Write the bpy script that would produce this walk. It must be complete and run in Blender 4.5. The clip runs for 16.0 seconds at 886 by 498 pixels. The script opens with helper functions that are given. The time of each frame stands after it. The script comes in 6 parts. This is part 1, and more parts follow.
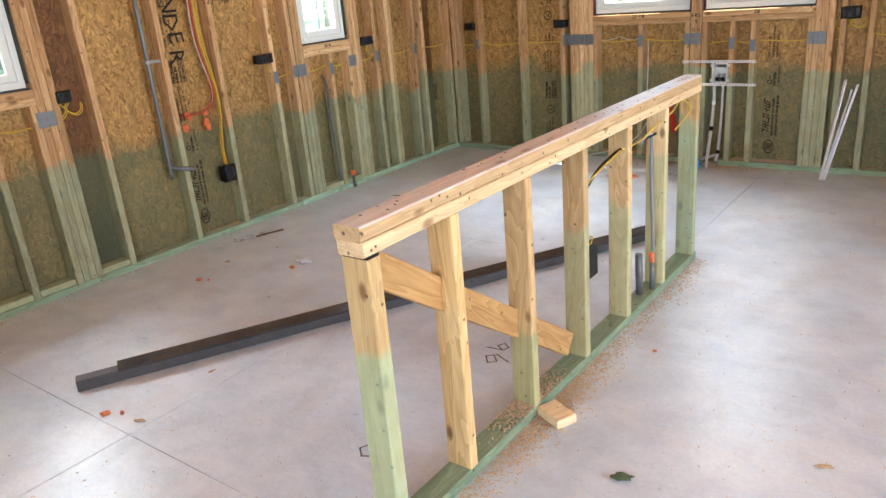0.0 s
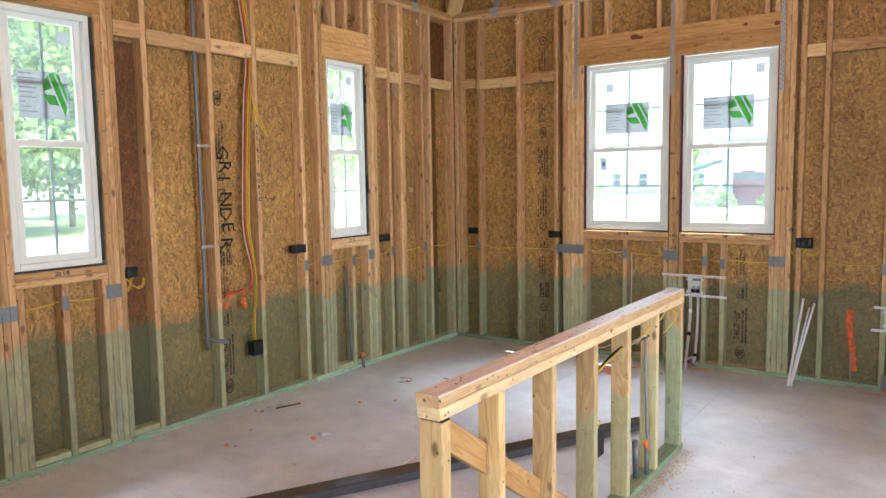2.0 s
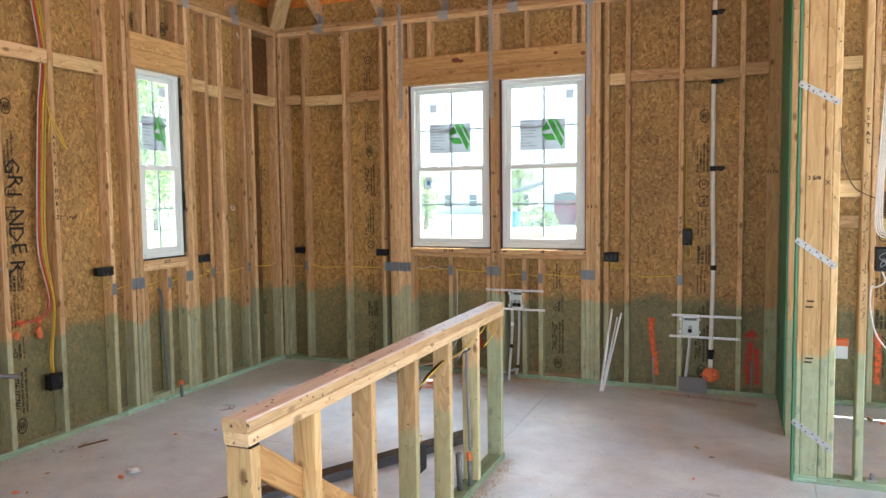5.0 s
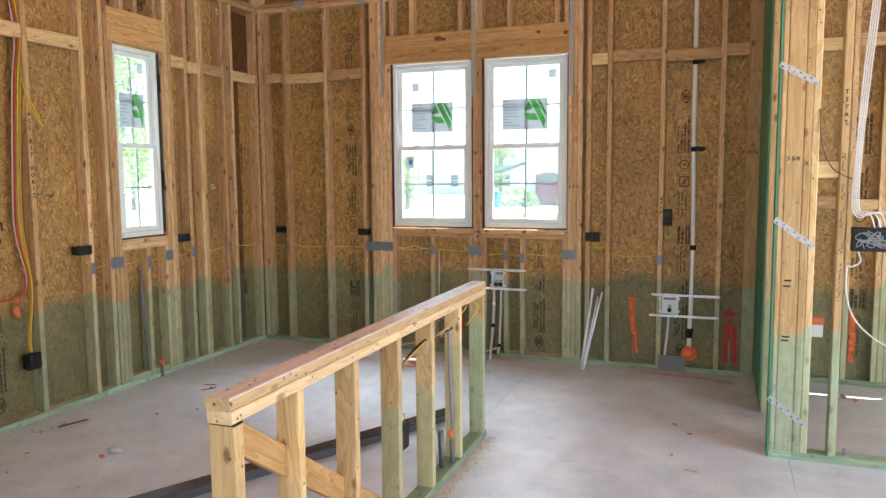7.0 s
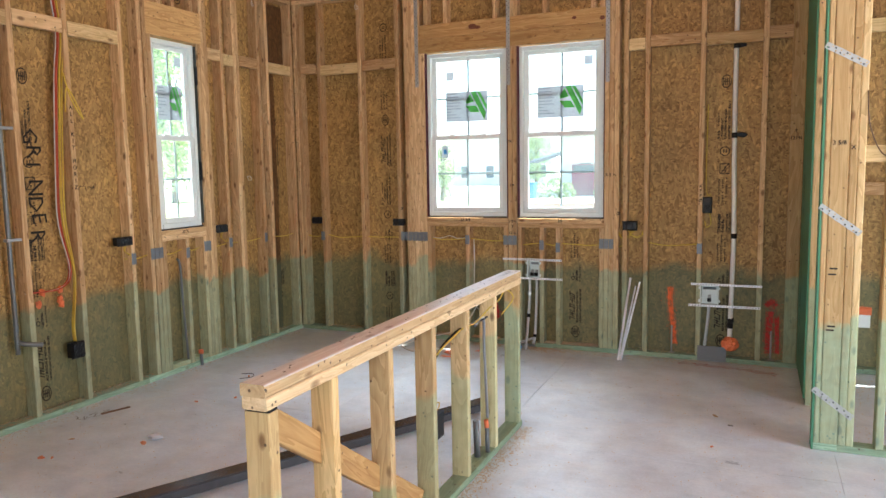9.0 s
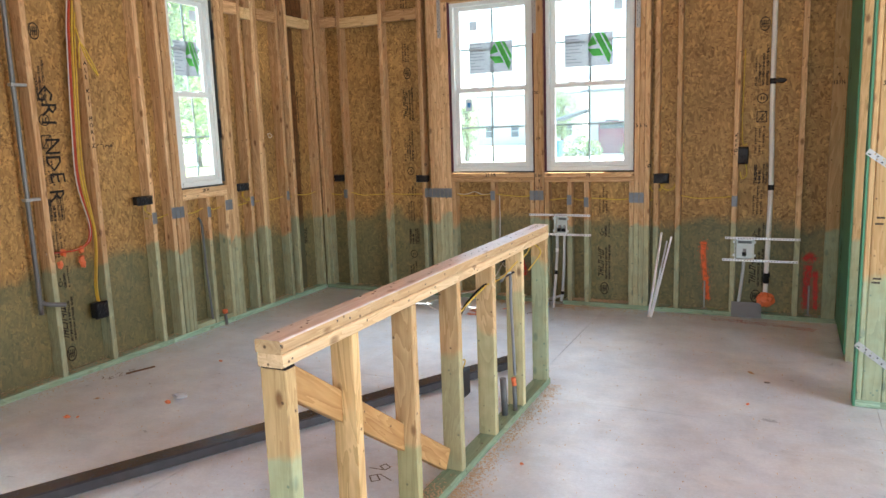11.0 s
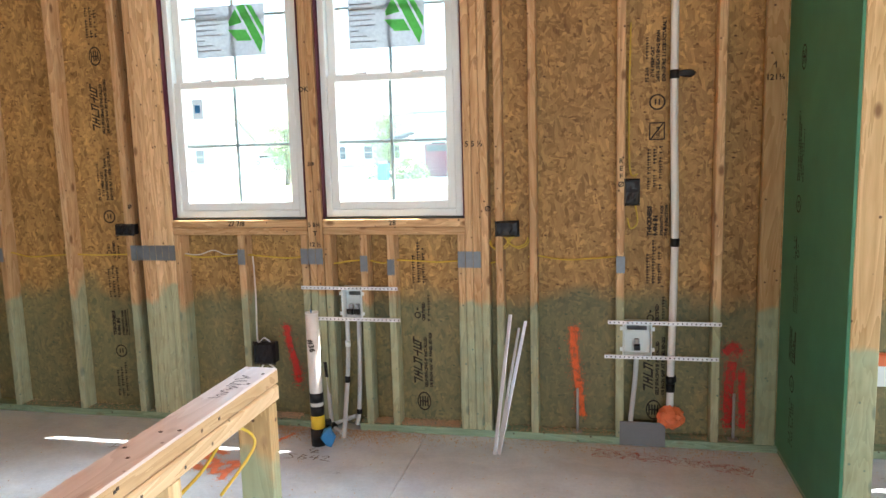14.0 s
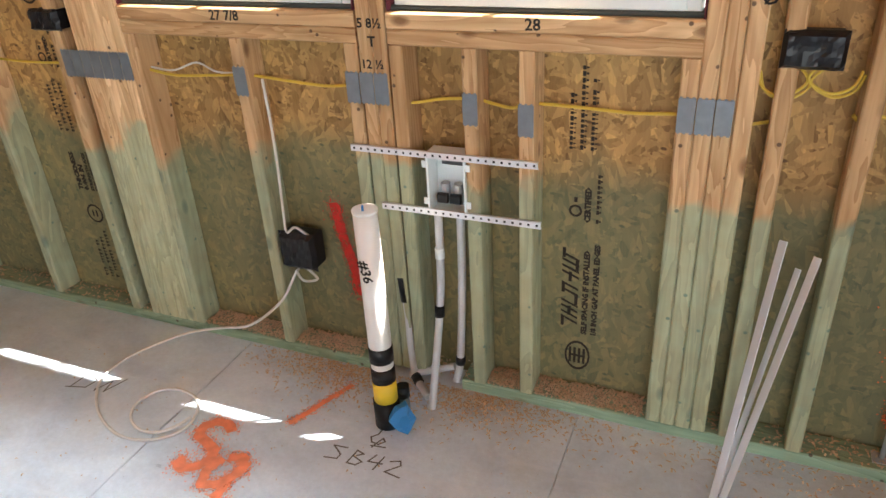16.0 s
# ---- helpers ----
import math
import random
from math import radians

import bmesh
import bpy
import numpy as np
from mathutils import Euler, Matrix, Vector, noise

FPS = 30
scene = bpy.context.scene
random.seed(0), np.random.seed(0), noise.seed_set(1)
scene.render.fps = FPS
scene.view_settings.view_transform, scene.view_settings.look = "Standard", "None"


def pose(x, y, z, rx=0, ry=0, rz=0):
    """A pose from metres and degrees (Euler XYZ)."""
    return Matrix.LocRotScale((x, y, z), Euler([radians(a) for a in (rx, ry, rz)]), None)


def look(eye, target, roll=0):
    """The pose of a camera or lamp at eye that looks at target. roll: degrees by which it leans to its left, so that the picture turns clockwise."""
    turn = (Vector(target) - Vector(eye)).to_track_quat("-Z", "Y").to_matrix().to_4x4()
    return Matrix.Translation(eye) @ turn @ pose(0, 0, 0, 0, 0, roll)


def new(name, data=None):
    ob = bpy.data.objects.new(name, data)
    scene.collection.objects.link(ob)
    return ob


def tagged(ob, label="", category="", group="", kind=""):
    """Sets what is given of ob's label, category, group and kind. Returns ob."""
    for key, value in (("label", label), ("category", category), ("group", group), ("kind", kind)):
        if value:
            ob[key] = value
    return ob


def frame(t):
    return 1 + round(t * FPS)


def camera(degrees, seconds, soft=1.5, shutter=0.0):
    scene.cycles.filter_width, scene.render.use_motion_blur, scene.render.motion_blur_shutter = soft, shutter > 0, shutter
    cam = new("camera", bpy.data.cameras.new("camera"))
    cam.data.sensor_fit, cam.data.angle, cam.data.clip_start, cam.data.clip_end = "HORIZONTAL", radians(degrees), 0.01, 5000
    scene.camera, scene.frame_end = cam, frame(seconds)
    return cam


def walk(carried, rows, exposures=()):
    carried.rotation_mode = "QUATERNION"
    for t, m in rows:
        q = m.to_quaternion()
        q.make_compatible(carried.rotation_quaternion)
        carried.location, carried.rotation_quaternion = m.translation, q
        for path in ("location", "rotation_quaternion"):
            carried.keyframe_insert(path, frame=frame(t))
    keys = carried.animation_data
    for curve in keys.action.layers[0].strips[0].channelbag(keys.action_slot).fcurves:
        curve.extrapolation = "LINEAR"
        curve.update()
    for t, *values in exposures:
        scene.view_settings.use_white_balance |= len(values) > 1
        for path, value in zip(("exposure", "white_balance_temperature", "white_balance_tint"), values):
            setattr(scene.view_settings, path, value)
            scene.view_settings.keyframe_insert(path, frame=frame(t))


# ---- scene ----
# camera
cam = camera(62.5, 16.0)
PATH = [
    (0, (-0.103, 0.617, 1.425), (-1.258, 2.098, 0.739), -5.0),
    (0.5, (-0.007, 0.339, 1.456), (-1.014, 1.96, 0.858), -4.7),
    (1, (0.013, 0.151, 1.466), (-0.931, 1.824, 0.909), -3.9),
    (1.5, (0.01, 0.083, 1.474), (-0.985, 1.765, 1.047), -2.1),
    (2, (-0.015, 0.056, 1.549), (-1.154, 1.689, 1.357), -0.9),
    (2.5, (-0.075, 0.023, 1.564), (-1.404, 1.516, 1.488), -1.0),
    (3, (-0.105, -0.014, 1.543), (-1.577, 1.337, 1.468), -0.7),
    (3.5, (-0.079, 0.004, 1.54), (-1.507, 1.4, 1.437), -0.6),
    (4, (-0.031, 0.07, 1.553), (-1.228, 1.667, 1.434), -0.8),
    (4.5, (0.034, 0.116, 1.55), (-0.893, 1.884, 1.418), -1.0),
    (5, (0.028, 0.122, 1.526), (-0.719, 1.972, 1.384), -0.7),
    (5.2, (0.032, 0.115, 1.536), (-0.676, 1.98, 1.383), -0.7),
    (7.5, (0.022, 0.122, 1.512), (-0.68, 1.984, 1.31), -0.4),
    (8, (0.027, 0.131, 1.504), (-0.702, 1.982, 1.299), -0.5),
    (8.5, (0.022, 0.14, 1.506), (-0.731, 1.981, 1.295), -0.7),
    (9, (0.02, 0.141, 1.504), (-0.768, 1.966, 1.286), -1.0),
    (9.5, (0.01, 0.129, 1.512), (-0.828, 1.931, 1.279), -1.2),
    (11.8, (-0.108, 0.592, 1.428), (-0.952, 2.369, 1.065), -2.2),
    (12, (-0.177, 0.743, 1.43), (-0.92, 2.565, 1.074), -2.1),
    (12.5, (-0.32, 1.098, 1.449), (-0.896, 2.983, 1.112), -3.0),
    (13, (-0.371, 1.587, 1.433), (-0.914, 3.487, 1.125), -3.2),
    (13.5, (-0.464, 2.05, 1.455), (-0.956, 3.967, 1.164), -2.8),
    (14, (-0.47, 2.563, 1.424), (-0.889, 4.499, 1.148), -1.6),
    (14.5, (-0.557, 3.056, 1.412), (-1.074, 4.963, 1.104), -0.3),
    (15, (-0.659, 3.53, 1.453), (-1.234, 5.412, 1.094), -2.2),
    (15.5, (-0.749, 3.966, 1.5), (-1.467, 5.733, 0.897), -4.0),
    (16, (-0.999, 4.391, 1.408), (-1.714, 5.996, 0.453), -3.4),
]
EXPOSURES = [(0.0, 2.82), (1.5, 2.88), (2.5, 2.57), (5.0, 2.58), (9.5, 2.58), (12.0, 2.65), (13.0, 2.75), (14.5, 2.92), (15.5, 3.0), (16.0, 3.08)]
walk(cam, [(t, look(eye, target, roll)) for t, eye, target, roll in PATH], EXPOSURES)

# world, sun, lights
world = bpy.data.worlds.new("world")
scene.world = world
world.use_nodes = True
wn = world.node_tree.nodes
sky = wn.new("ShaderNodeTexSky")
SUN_DIR = Vector((0.53, 0.275, 1.0)).normalized()
sky.sky_type = "NISHITA"
sky.sun_disc = False
sky.sun_elevation = math.asin(SUN_DIR.z)
sky.sun_rotation = math.atan2(SUN_DIR.x, SUN_DIR.y)
wn["Background"].inputs["Strength"].default_value = 0.13
world.node_tree.links.new(sky.outputs[0], wn["Background"].inputs[0])
sun = new("sun", bpy.data.lights.new("sun", "SUN"))
sun.data.energy, sun.data.angle, sun.data.color = 4.0, radians(0.4), (1.0, 0.95, 0.88)
sun.matrix_world = look(SUN_DIR * 50, (0, 0, 0))


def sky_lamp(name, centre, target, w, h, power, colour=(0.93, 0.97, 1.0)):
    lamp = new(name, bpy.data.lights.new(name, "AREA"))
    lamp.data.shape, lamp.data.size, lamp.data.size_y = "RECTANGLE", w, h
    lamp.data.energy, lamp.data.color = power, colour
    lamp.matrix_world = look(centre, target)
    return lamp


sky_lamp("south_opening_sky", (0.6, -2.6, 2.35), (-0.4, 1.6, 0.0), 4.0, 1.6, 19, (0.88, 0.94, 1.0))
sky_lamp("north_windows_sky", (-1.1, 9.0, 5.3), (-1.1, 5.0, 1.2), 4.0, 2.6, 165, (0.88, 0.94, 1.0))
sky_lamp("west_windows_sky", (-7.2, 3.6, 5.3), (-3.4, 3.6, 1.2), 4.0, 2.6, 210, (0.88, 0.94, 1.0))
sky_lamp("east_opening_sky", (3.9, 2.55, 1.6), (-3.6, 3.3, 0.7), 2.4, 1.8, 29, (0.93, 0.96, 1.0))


# materials
def nodes_of(name):
    m = bpy.data.materials.new(name)
    m.use_nodes = True
    return m, m.node_tree.nodes, m.node_tree.links, m.node_tree.nodes["Principled BSDF"]


def simple(name, colour, rough=0.6, metal=0.0, vary=0.12, scale=30.0, bump=0.0, emit=0.0):
    m, n, l, b = nodes_of(name)
    tc, no, mix = n.new("ShaderNodeTexCoord"), n.new("ShaderNodeTexNoise"), n.new("ShaderNodeMix")
    mix.data_type = "RGBA"
    no.inputs["Scale"].default_value, no.inputs["Detail"].default_value = scale, 5
    l.new(tc.outputs["Object"], no.inputs["Vector"])
    mix.inputs["A"].default_value = (*[c * (1 - vary) for c in colour], 1)
    mix.inputs["B"].default_value = (*[min(1, c * (1 + vary)) for c in colour], 1)
    l.new(no.outputs[0], mix.inputs["Factor"])
    l.new(mix.outputs["Result"], b.inputs["Base Color"])
    b.inputs["Roughness"].default_value, b.inputs["Metallic"].default_value = rough, metal
    if bump:
        bp = n.new("ShaderNodeBump")
        bp.inputs["Strength"].default_value, bp.inputs["Distance"].default_value = bump, 0.002
        l.new(no.outputs[0], bp.inputs["Height"])
        l.new(bp.outputs[0], b.inputs["Normal"])
    if emit:
        b.inputs["Emission Color"].default_value = (*colour, 1)
        b.inputs["Emission Strength"].default_value = emit
    return m


def math_node(n, l, op, a, b=None, clamp=False):
    m = n.new("ShaderNodeMath")
    m.operation, m.use_clamp = op, clamp
    for i, v in enumerate((a, b)):
        if v is None:
            continue
        if isinstance(v, (int, float)):
            m.inputs[i].default_value = v
        else:
            l.new(v, m.inputs[i])
    return m.outputs[0]


def mix_colour(n, l, fac, a, b, mode="MIX"):
    m = n.new("ShaderNodeMix")
    m.data_type, m.blend_type = "RGBA", mode
    for key, v in (("Factor", fac), ("A", a), ("B", b)):
        if isinstance(v, (int, float)):
            m.inputs[key].default_value = v
        elif isinstance(v, tuple):
            m.inputs[key].default_value = (*v, 1)
        else:
            l.new(v, m.inputs[key])
    return m.outputs["Result"]


def noise_node(n, l, vec, scale, detail=4.0, rough=0.55, distort=0.0):
    t = n.new("ShaderNodeTexNoise")
    t.inputs["Scale"].default_value, t.inputs["Detail"].default_value = scale, detail
    t.inputs["Roughness"].default_value, t.inputs["Distortion"].default_value = rough, distort
    l.new(vec, t.inputs["Vector"])
    return t.outputs[0]


def ramp(n, l, fac, *stops):
    r = n.new("ShaderNodeValToRGB")
    e = r.color_ramp.elements
    while len(e) < len(stops):
        e.new(0.5)
    for el, (pos, col) in zip(e, stops):
        el.position = pos
        el.color = (*col, 1) if isinstance(col, tuple) else (col, col, col, 1)
    l.new(fac, r.inputs[0])
    return r.outputs[0]


def mapping(n, l, vec, scale=(1, 1, 1), rot=(0, 0, 0), loc=None):
    m = n.new("ShaderNodeMapping")
    m.inputs["Scale"].default_value, m.inputs["Rotation"].default_value = scale, rot
    if loc is not None:
        l.new(loc, m.inputs["Location"])
    l.new(vec, m.inputs["Vector"])
    return m.outputs[0]


GREEN_LINE = 0.70


def green_mask(n, l, soft=0.05, shift=None, line=GREEN_LINE):
    """The sprayed borate band: treated up to about knee height, with a wavering edge."""
    g = n.new("ShaderNodeNewGeometry")
    sep = n.new("ShaderNodeSeparateXYZ")
    l.new(g.outputs["Position"], sep.inputs[0])
    big = noise_node(n, l, g.outputs["Position"], 2.6, 2)
    fine = noise_node(n, l, g.outputs["Position"], 9.0, 3)
    edge = math_node(n, l, "ADD", math_node(n, l, "MULTIPLY", big, 0.34), math_node(n, l, "MULTIPLY", fine, 0.12))
    edge = math_node(n, l, "ADD", edge, line - 0.23)
    if shift is not None:
        edge = math_node(n, l, "ADD", edge, math_node(n, l, "MULTIPLY", math_node(n, l, "SUBTRACT", shift, 0.5), 0.09))
    d = math_node(n, l, "SUBTRACT", edge, sep.outputs["Z"])
    return math_node(n, l, "ADD", math_node(n, l, "DIVIDE", d, soft), 0.5, True), g.outputs["Position"]


def lumber(name, axis, light=(0.70, 0.50, 0.29), dark=(0.40, 0.235, 0.11), green=(0.165, 0.35, 0.29), treated=True, knots=1.0, line=GREEN_LINE, even=False):
    m, n, l, b = nodes_of(name)
    tc, info = n.new("ShaderNodeTexCoord"), n.new("ShaderNodeObjectInfo")
    rnd = n.new("ShaderNodeCombineXYZ")
    for i, k in enumerate((37.0, 91.0, 53.0)):
        l.new(math_node(n, l, "MULTIPLY", info.outputs["Random"], k), rnd.inputs[i])
    sc = [1, 1, 1]
    sc[axis] = 0.06
    v = mapping(n, l, tc.outputs["Object"], tuple(sc), (0, 0, 0), rnd.outputs[0])
    grain = noise_node(n, l, v, 42, 6, 0.6, 0.5)
    sc2 = [1, 1, 1]
    sc2[axis] = 0.13
    v2 = mapping(n, l, tc.outputs["Object"], tuple(sc2), (0, 0, 0), rnd.outputs[0])
    rings = noise_node(n, l, v2, 9, 3, 0.5, 1.4)
    rings = math_node(n, l, "FRACT", math_node(n, l, "MULTIPLY", rings, 9))
    band = math_node(n, l, "ADD", math_node(n, l, "MULTIPLY", grain, 0.75), math_node(n, l, "MULTIPLY", rings, 0.28))
    col = ramp(n, l, band, (0.28, dark), (0.72, light))
    tone = (1.0, 1.0, 1.0) if even else ramp(n, l, info.outputs["Random"], (0.0, (0.74, 0.67, 0.58)), (0.5, (1.0, 0.96, 0.90)), (1.0, (1.22, 1.24, 1.22)))
    col = mix_colour(n, l, 1.0, col, tone, "MULTIPLY")
    sk = [11.0, 11.0, 11.0]
    sk[axis] = 5.5
    vk = n.new("ShaderNodeTexVoronoi")
    vk.inputs["Scale"].default_value = 1.0
    l.new(mapping(n, l, tc.outputs["Object"], tuple(sk), (0, 0, 0), rnd.outputs[0]), vk.inputs["Vector"])
    knot = ramp(n, l, vk.outputs["Distance"], (0.07, 1.0), (0.12, 0.6), (0.17, 0.0))
    col = mix_colour(n, l, math_node(n, l, "MULTIPLY", knot, 0.80 * knots), col, (0.15, 0.062, 0.022))
    vn = n.new("ShaderNodeTexVoronoi")
    vn.inputs["Scale"].default_value = 19.0
    l.new(mapping(n, l, tc.outputs["Object"], (1, 1, 1), (0, 0, 0), rnd.outputs[0]), vn.inputs["Vector"])
    speck = ramp(n, l, vn.outputs["Distance"], (0.075, 1.0), (0.11, 0.0))
    col = mix_colour(n, l, math_node(n, l, "MULTIPLY", speck, 0.85), col, (0.07, 0.04, 0.025))
    if treated:
        mask, pos = green_mask(n, l, 0.035, info.outputs["Random"], line)
        wash = noise_node(n, l, pos, 13, 3)
        tint = ramp(n, l, wash, (0.3, tuple(c * 0.82 for c in green)), (0.7, tuple(c * 1.25 for c in green)))
        greened = mix_colour(n, l, 0.66, col, tint)
        greened = mix_colour(n, l, 0.25, greened, mix_colour(n, l, 1.0, col, (0.75, 1.05, 0.8), "MULTIPLY"))
        col = mix_colour(n, l, math_node(n, l, "MULTIPLY", mask, 0.9), col, greened)
    l.new(col, b.inputs["Base Color"])
    b.inputs["Roughness"].default_value = 0.62
    b.inputs["Specular IOR Level"].default_value = 0.3
    bp = n.new("ShaderNodeBump")
    bp.inputs["Strength"].default_value, bp.inputs["Distance"].default_value = 0.35, 0.0012
    l.new(band, bp.inputs["Height"])
    l.new(bp.outputs[0], b.inputs["Normal"])
    return m


def strand_board(name, light=(0.41, 0.255, 0.094), dark=(0.155, 0.080, 0.026), treated=True, up="Z", green=(0.085, 0.14, 0.095)):
    """Oriented strand board: flakes of several directions, pressed flat."""
    m, n, l, b = nodes_of(name)
    g = n.new("ShaderNodeNewGeometry")
    pos = g.outputs["Position"]
    warp = n.new("ShaderNodeTexNoise")
    warp.inputs["Scale"].default_value = 5.0
    l.new(pos, warp.inputs["Vector"])
    cols = []
    dists = []
    for k, (ang, s) in enumerate(((0.25, 1.0), (-0.55, 0.85), (1.2, 1.25))):
        sc = (70 * s, 70 * s, 13 * s) if up == "Z" else (13 * s, 70 * s, 70 * s)
        rot = (ang, ang * 0.9, 0) if up == "Z" else (0, 0, ang)
        v = mapping(n, l, pos, (1, 1, 1), rot)
        add = n.new("ShaderNodeVectorMath")
        add.operation = "MULTIPLY_ADD"
        l.new(warp.outputs["Color"], add.inputs[0])
        add.inputs[1].default_value = (0.012, 0.012, 0.012)
        l.new(v, add.inputs[2])
        vo = n.new("ShaderNodeTexVoronoi")
        vo.inputs["Scale"].default_value = 1.0
        l.new(mapping(n, l, add.outputs[0], sc), vo.inputs["Vector"])
        bw = n.new("ShaderNodeSeparateColor")
        l.new(vo.outputs["Color"], bw.inputs[0])
        cols.append(bw.outputs[0])
        dists.append(vo.outputs["Distance"])
    pick = noise_node(n, l, pos, 16, 3)
    a = n.new("ShaderNodeMix")
    l.new(math_node(n, l, "GREATER_THAN", pick, 0.5), a.inputs[0])
    l.new(cols[0], a.inputs[2])
    l.new(cols[1], a.inputs[3])
    c = n.new("ShaderNodeMix")
    l.new(math_node(n, l, "GREATER_THAN", noise_node(n, l, pos, 23, 2), 0.56), c.inputs[0])
    l.new(a.outputs[0], c.inputs[2])
    l.new(cols[2], c.inputs[3])
    flake = c.outputs[0]
    fibre = noise_node(n, l, mapping(n, l, pos, (1, 1, 0.12) if up == "Z" else (0.12, 1, 1)), 180, 3)
    val = math_node(n, l, "ADD", math_node(n, l, "MULTIPLY", flake, 0.70), math_node(n, l, "MULTIPLY", fibre, 0.36))
    mid = tuple((p + q) / 2 * 1.04 for p, q in zip(light, dark))
    col = ramp(n, l, val, (0.10, dark), (0.26, mid), (0.62, light), (0.80, tuple(min(1, p * 1.2) for p in light)), (0.94, tuple(min(1, p * 1.6) for p in light)))
    big = noise_node(n, l, pos, 1.3, 3)
    col = mix_colour(n, l, 1.0, col, ramp(n, l, big, (0.3, (0.76, 0.73, 0.70)), (0.7, (1.12, 1.10, 1.06))), "MULTIPLY")
    vk = n.new("ShaderNodeTexVoronoi")
    vk.inputs["Scale"].default_value = 1.0
    l.new(mapping(n, l, add.outputs[0], (42, 42, 13), (0.5, 0.5, 0)), vk.inputs["Vector"])
    pickc = n.new("ShaderNodeSeparateColor")
    l.new(vk.outputs["Color"], pickc.inputs[0])
    chip = math_node(n, l, "MULTIPLY", ramp(n, l, vk.outputs["Distance"], (0.12, 1.0), (0.22, 0.0)), math_node(n, l, "GREATER_THAN", pickc.outputs[0], 0.80))
    col = mix_colour(n, l, math_node(n, l, "MULTIPLY", chip, 0.85), col, (0.07, 0.030, 0.012))
    if treated:
        mask, _ = green_mask(n, l, 0.10)
        greened = mix_colour(n, l, 0.62, col, green)
        greened = mix_colour(n, l, 1.0, greened, ramp(n, l, noise_node(n, l, pos, 3.4, 4), (0.3, (0.80, 0.86, 0.85)), (0.7, (1.14, 1.12, 1.0))), "MULTIPLY")
        col = mix_colour(n, l, mask, col, greened)
    l.new(col, b.inputs["Base Color"])
    b.inputs["Roughness"].default_value = 0.58
    b.inputs["Specular IOR Level"].default_value = 0.35
    bp = n.new("ShaderNodeBump")
    bp.inputs["Strength"].default_value, bp.inputs["Distance"].default_value = 0.4, 0.0012
    l.new(val, bp.inputs["Height"])
    l.new(bp.outputs[0], b.inputs["Normal"])
    return m


def concrete(name):
    m, n, l, b = nodes_of(name)
    g = n.new("ShaderNodeNewGeometry")
    pos = g.outputs["Position"]
    big = noise_node(n, l, pos, 0.8, 5, 0.6, 0.6)
    mid = noise_node(n, l, pos, 4.5, 6, 0.65, 0.3)
    fine = noise_node(n, l, pos, 60, 4, 0.7)
    col = ramp(n, l, mid, (0.25, (0.46, 0.55, 0.64)), (0.5, (0.60, 0.70, 0.80)), (0.75, (0.72, 0.82, 0.90)))
    col = mix_colour(n, l, 1.0, col, ramp(n, l, big, (0.3, (0.80, 0.80, 0.82)), (0.7, (1.12, 1.1, 1.06))), "MULTIPLY")
    col = mix_colour(n, l, 1.0, col, ramp(n, l, fine, (0.3, (0.90, 0.90, 0.90)), (0.7, (1.06, 1.06, 1.06))), "MULTIPLY")
    dust = ramp(n, l, noise_node(n, l, pos, 2.3, 7, 0.7, 0.8), (0.47, 0.0), (0.66, 1.0))
    col = mix_colour(n, l, math_node(n, l, "MULTIPLY", dust, 0.22), col, (0.48, 0.40, 0.30))
    stain = ramp(n, l, noise_node(n, l, pos, 6.5, 6, 0.7, 0.5), (0.60, 0.0), (0.68, 1.0))
    col = mix_colour(n, l, math_node(n, l, "MULTIPLY", stain, 0.22), col, (0.70, 0.70, 0.70))
    for sc, lo, hi, tint, amount in ((70, 0.045, 0.09, (0.10, 0.08, 0.065), 0.55), (45, 0.05, 0.10, (0.72, 0.71, 0.68), 0.6), (22, 0.03, 0.06, (0.34, 0.24, 0.15), 0.7)):
        vo = n.new("ShaderNodeTexVoronoi")
        vo.inputs["Scale"].default_value = sc
        l.new(pos, vo.inputs["Vector"])
        pick = n.new("ShaderNodeSeparateColor")
        l.new(vo.outputs["Color"], pick.inputs[0])
        m_ = math_node(n, l, "MULTIPLY", ramp(n, l, vo.outputs["Distance"], (lo, 1.0), (hi, 0.0)), math_node(n, l, "GREATER_THAN", pick.outputs[0], 0.62))
        col = mix_colour(n, l, math_node(n, l, "MULTIPLY", m_, amount), col, tint)
    swirl = noise_node(n, l, mapping(n, l, pos, (1.0, 2.6, 1.0), (0, 0, 0.7)), 3.1, 7, 0.68, 1.2)
    col = mix_colour(n, l, ramp(n, l, swirl, (0.50, 0.0), (0.68, 0.35)), col, (0.74, 0.76, 0.80))
    col = mix_colour(n, l, ramp(n, l, swirl, (0.28, 0.16), (0.42, 0.0)), col, (0.34, 0.33, 0.33))
    l.new(col, b.inputs["Base Color"])
    l.new(ramp(n, l, math_node(n, l, "ADD", math_node(n, l, "MULTIPLY", swirl, 0.6), math_node(n, l, "MULTIPLY", mid, 0.4)), (0.35, 0.27), (0.65, 0.36)), b.inputs["Roughness"])
    b.inputs["Specular IOR Level"].default_value = 1.0
    bp = n.new("ShaderNodeBump")
    bp.inputs["Strength"].default_value, bp.inputs["Distance"].default_value = 0.25, 0.002
    l.new(math_node(n, l, "ADD", fine, mid), bp.inputs["Height"])
    l.new(bp.outputs[0], b.inputs["Normal"])
    return m


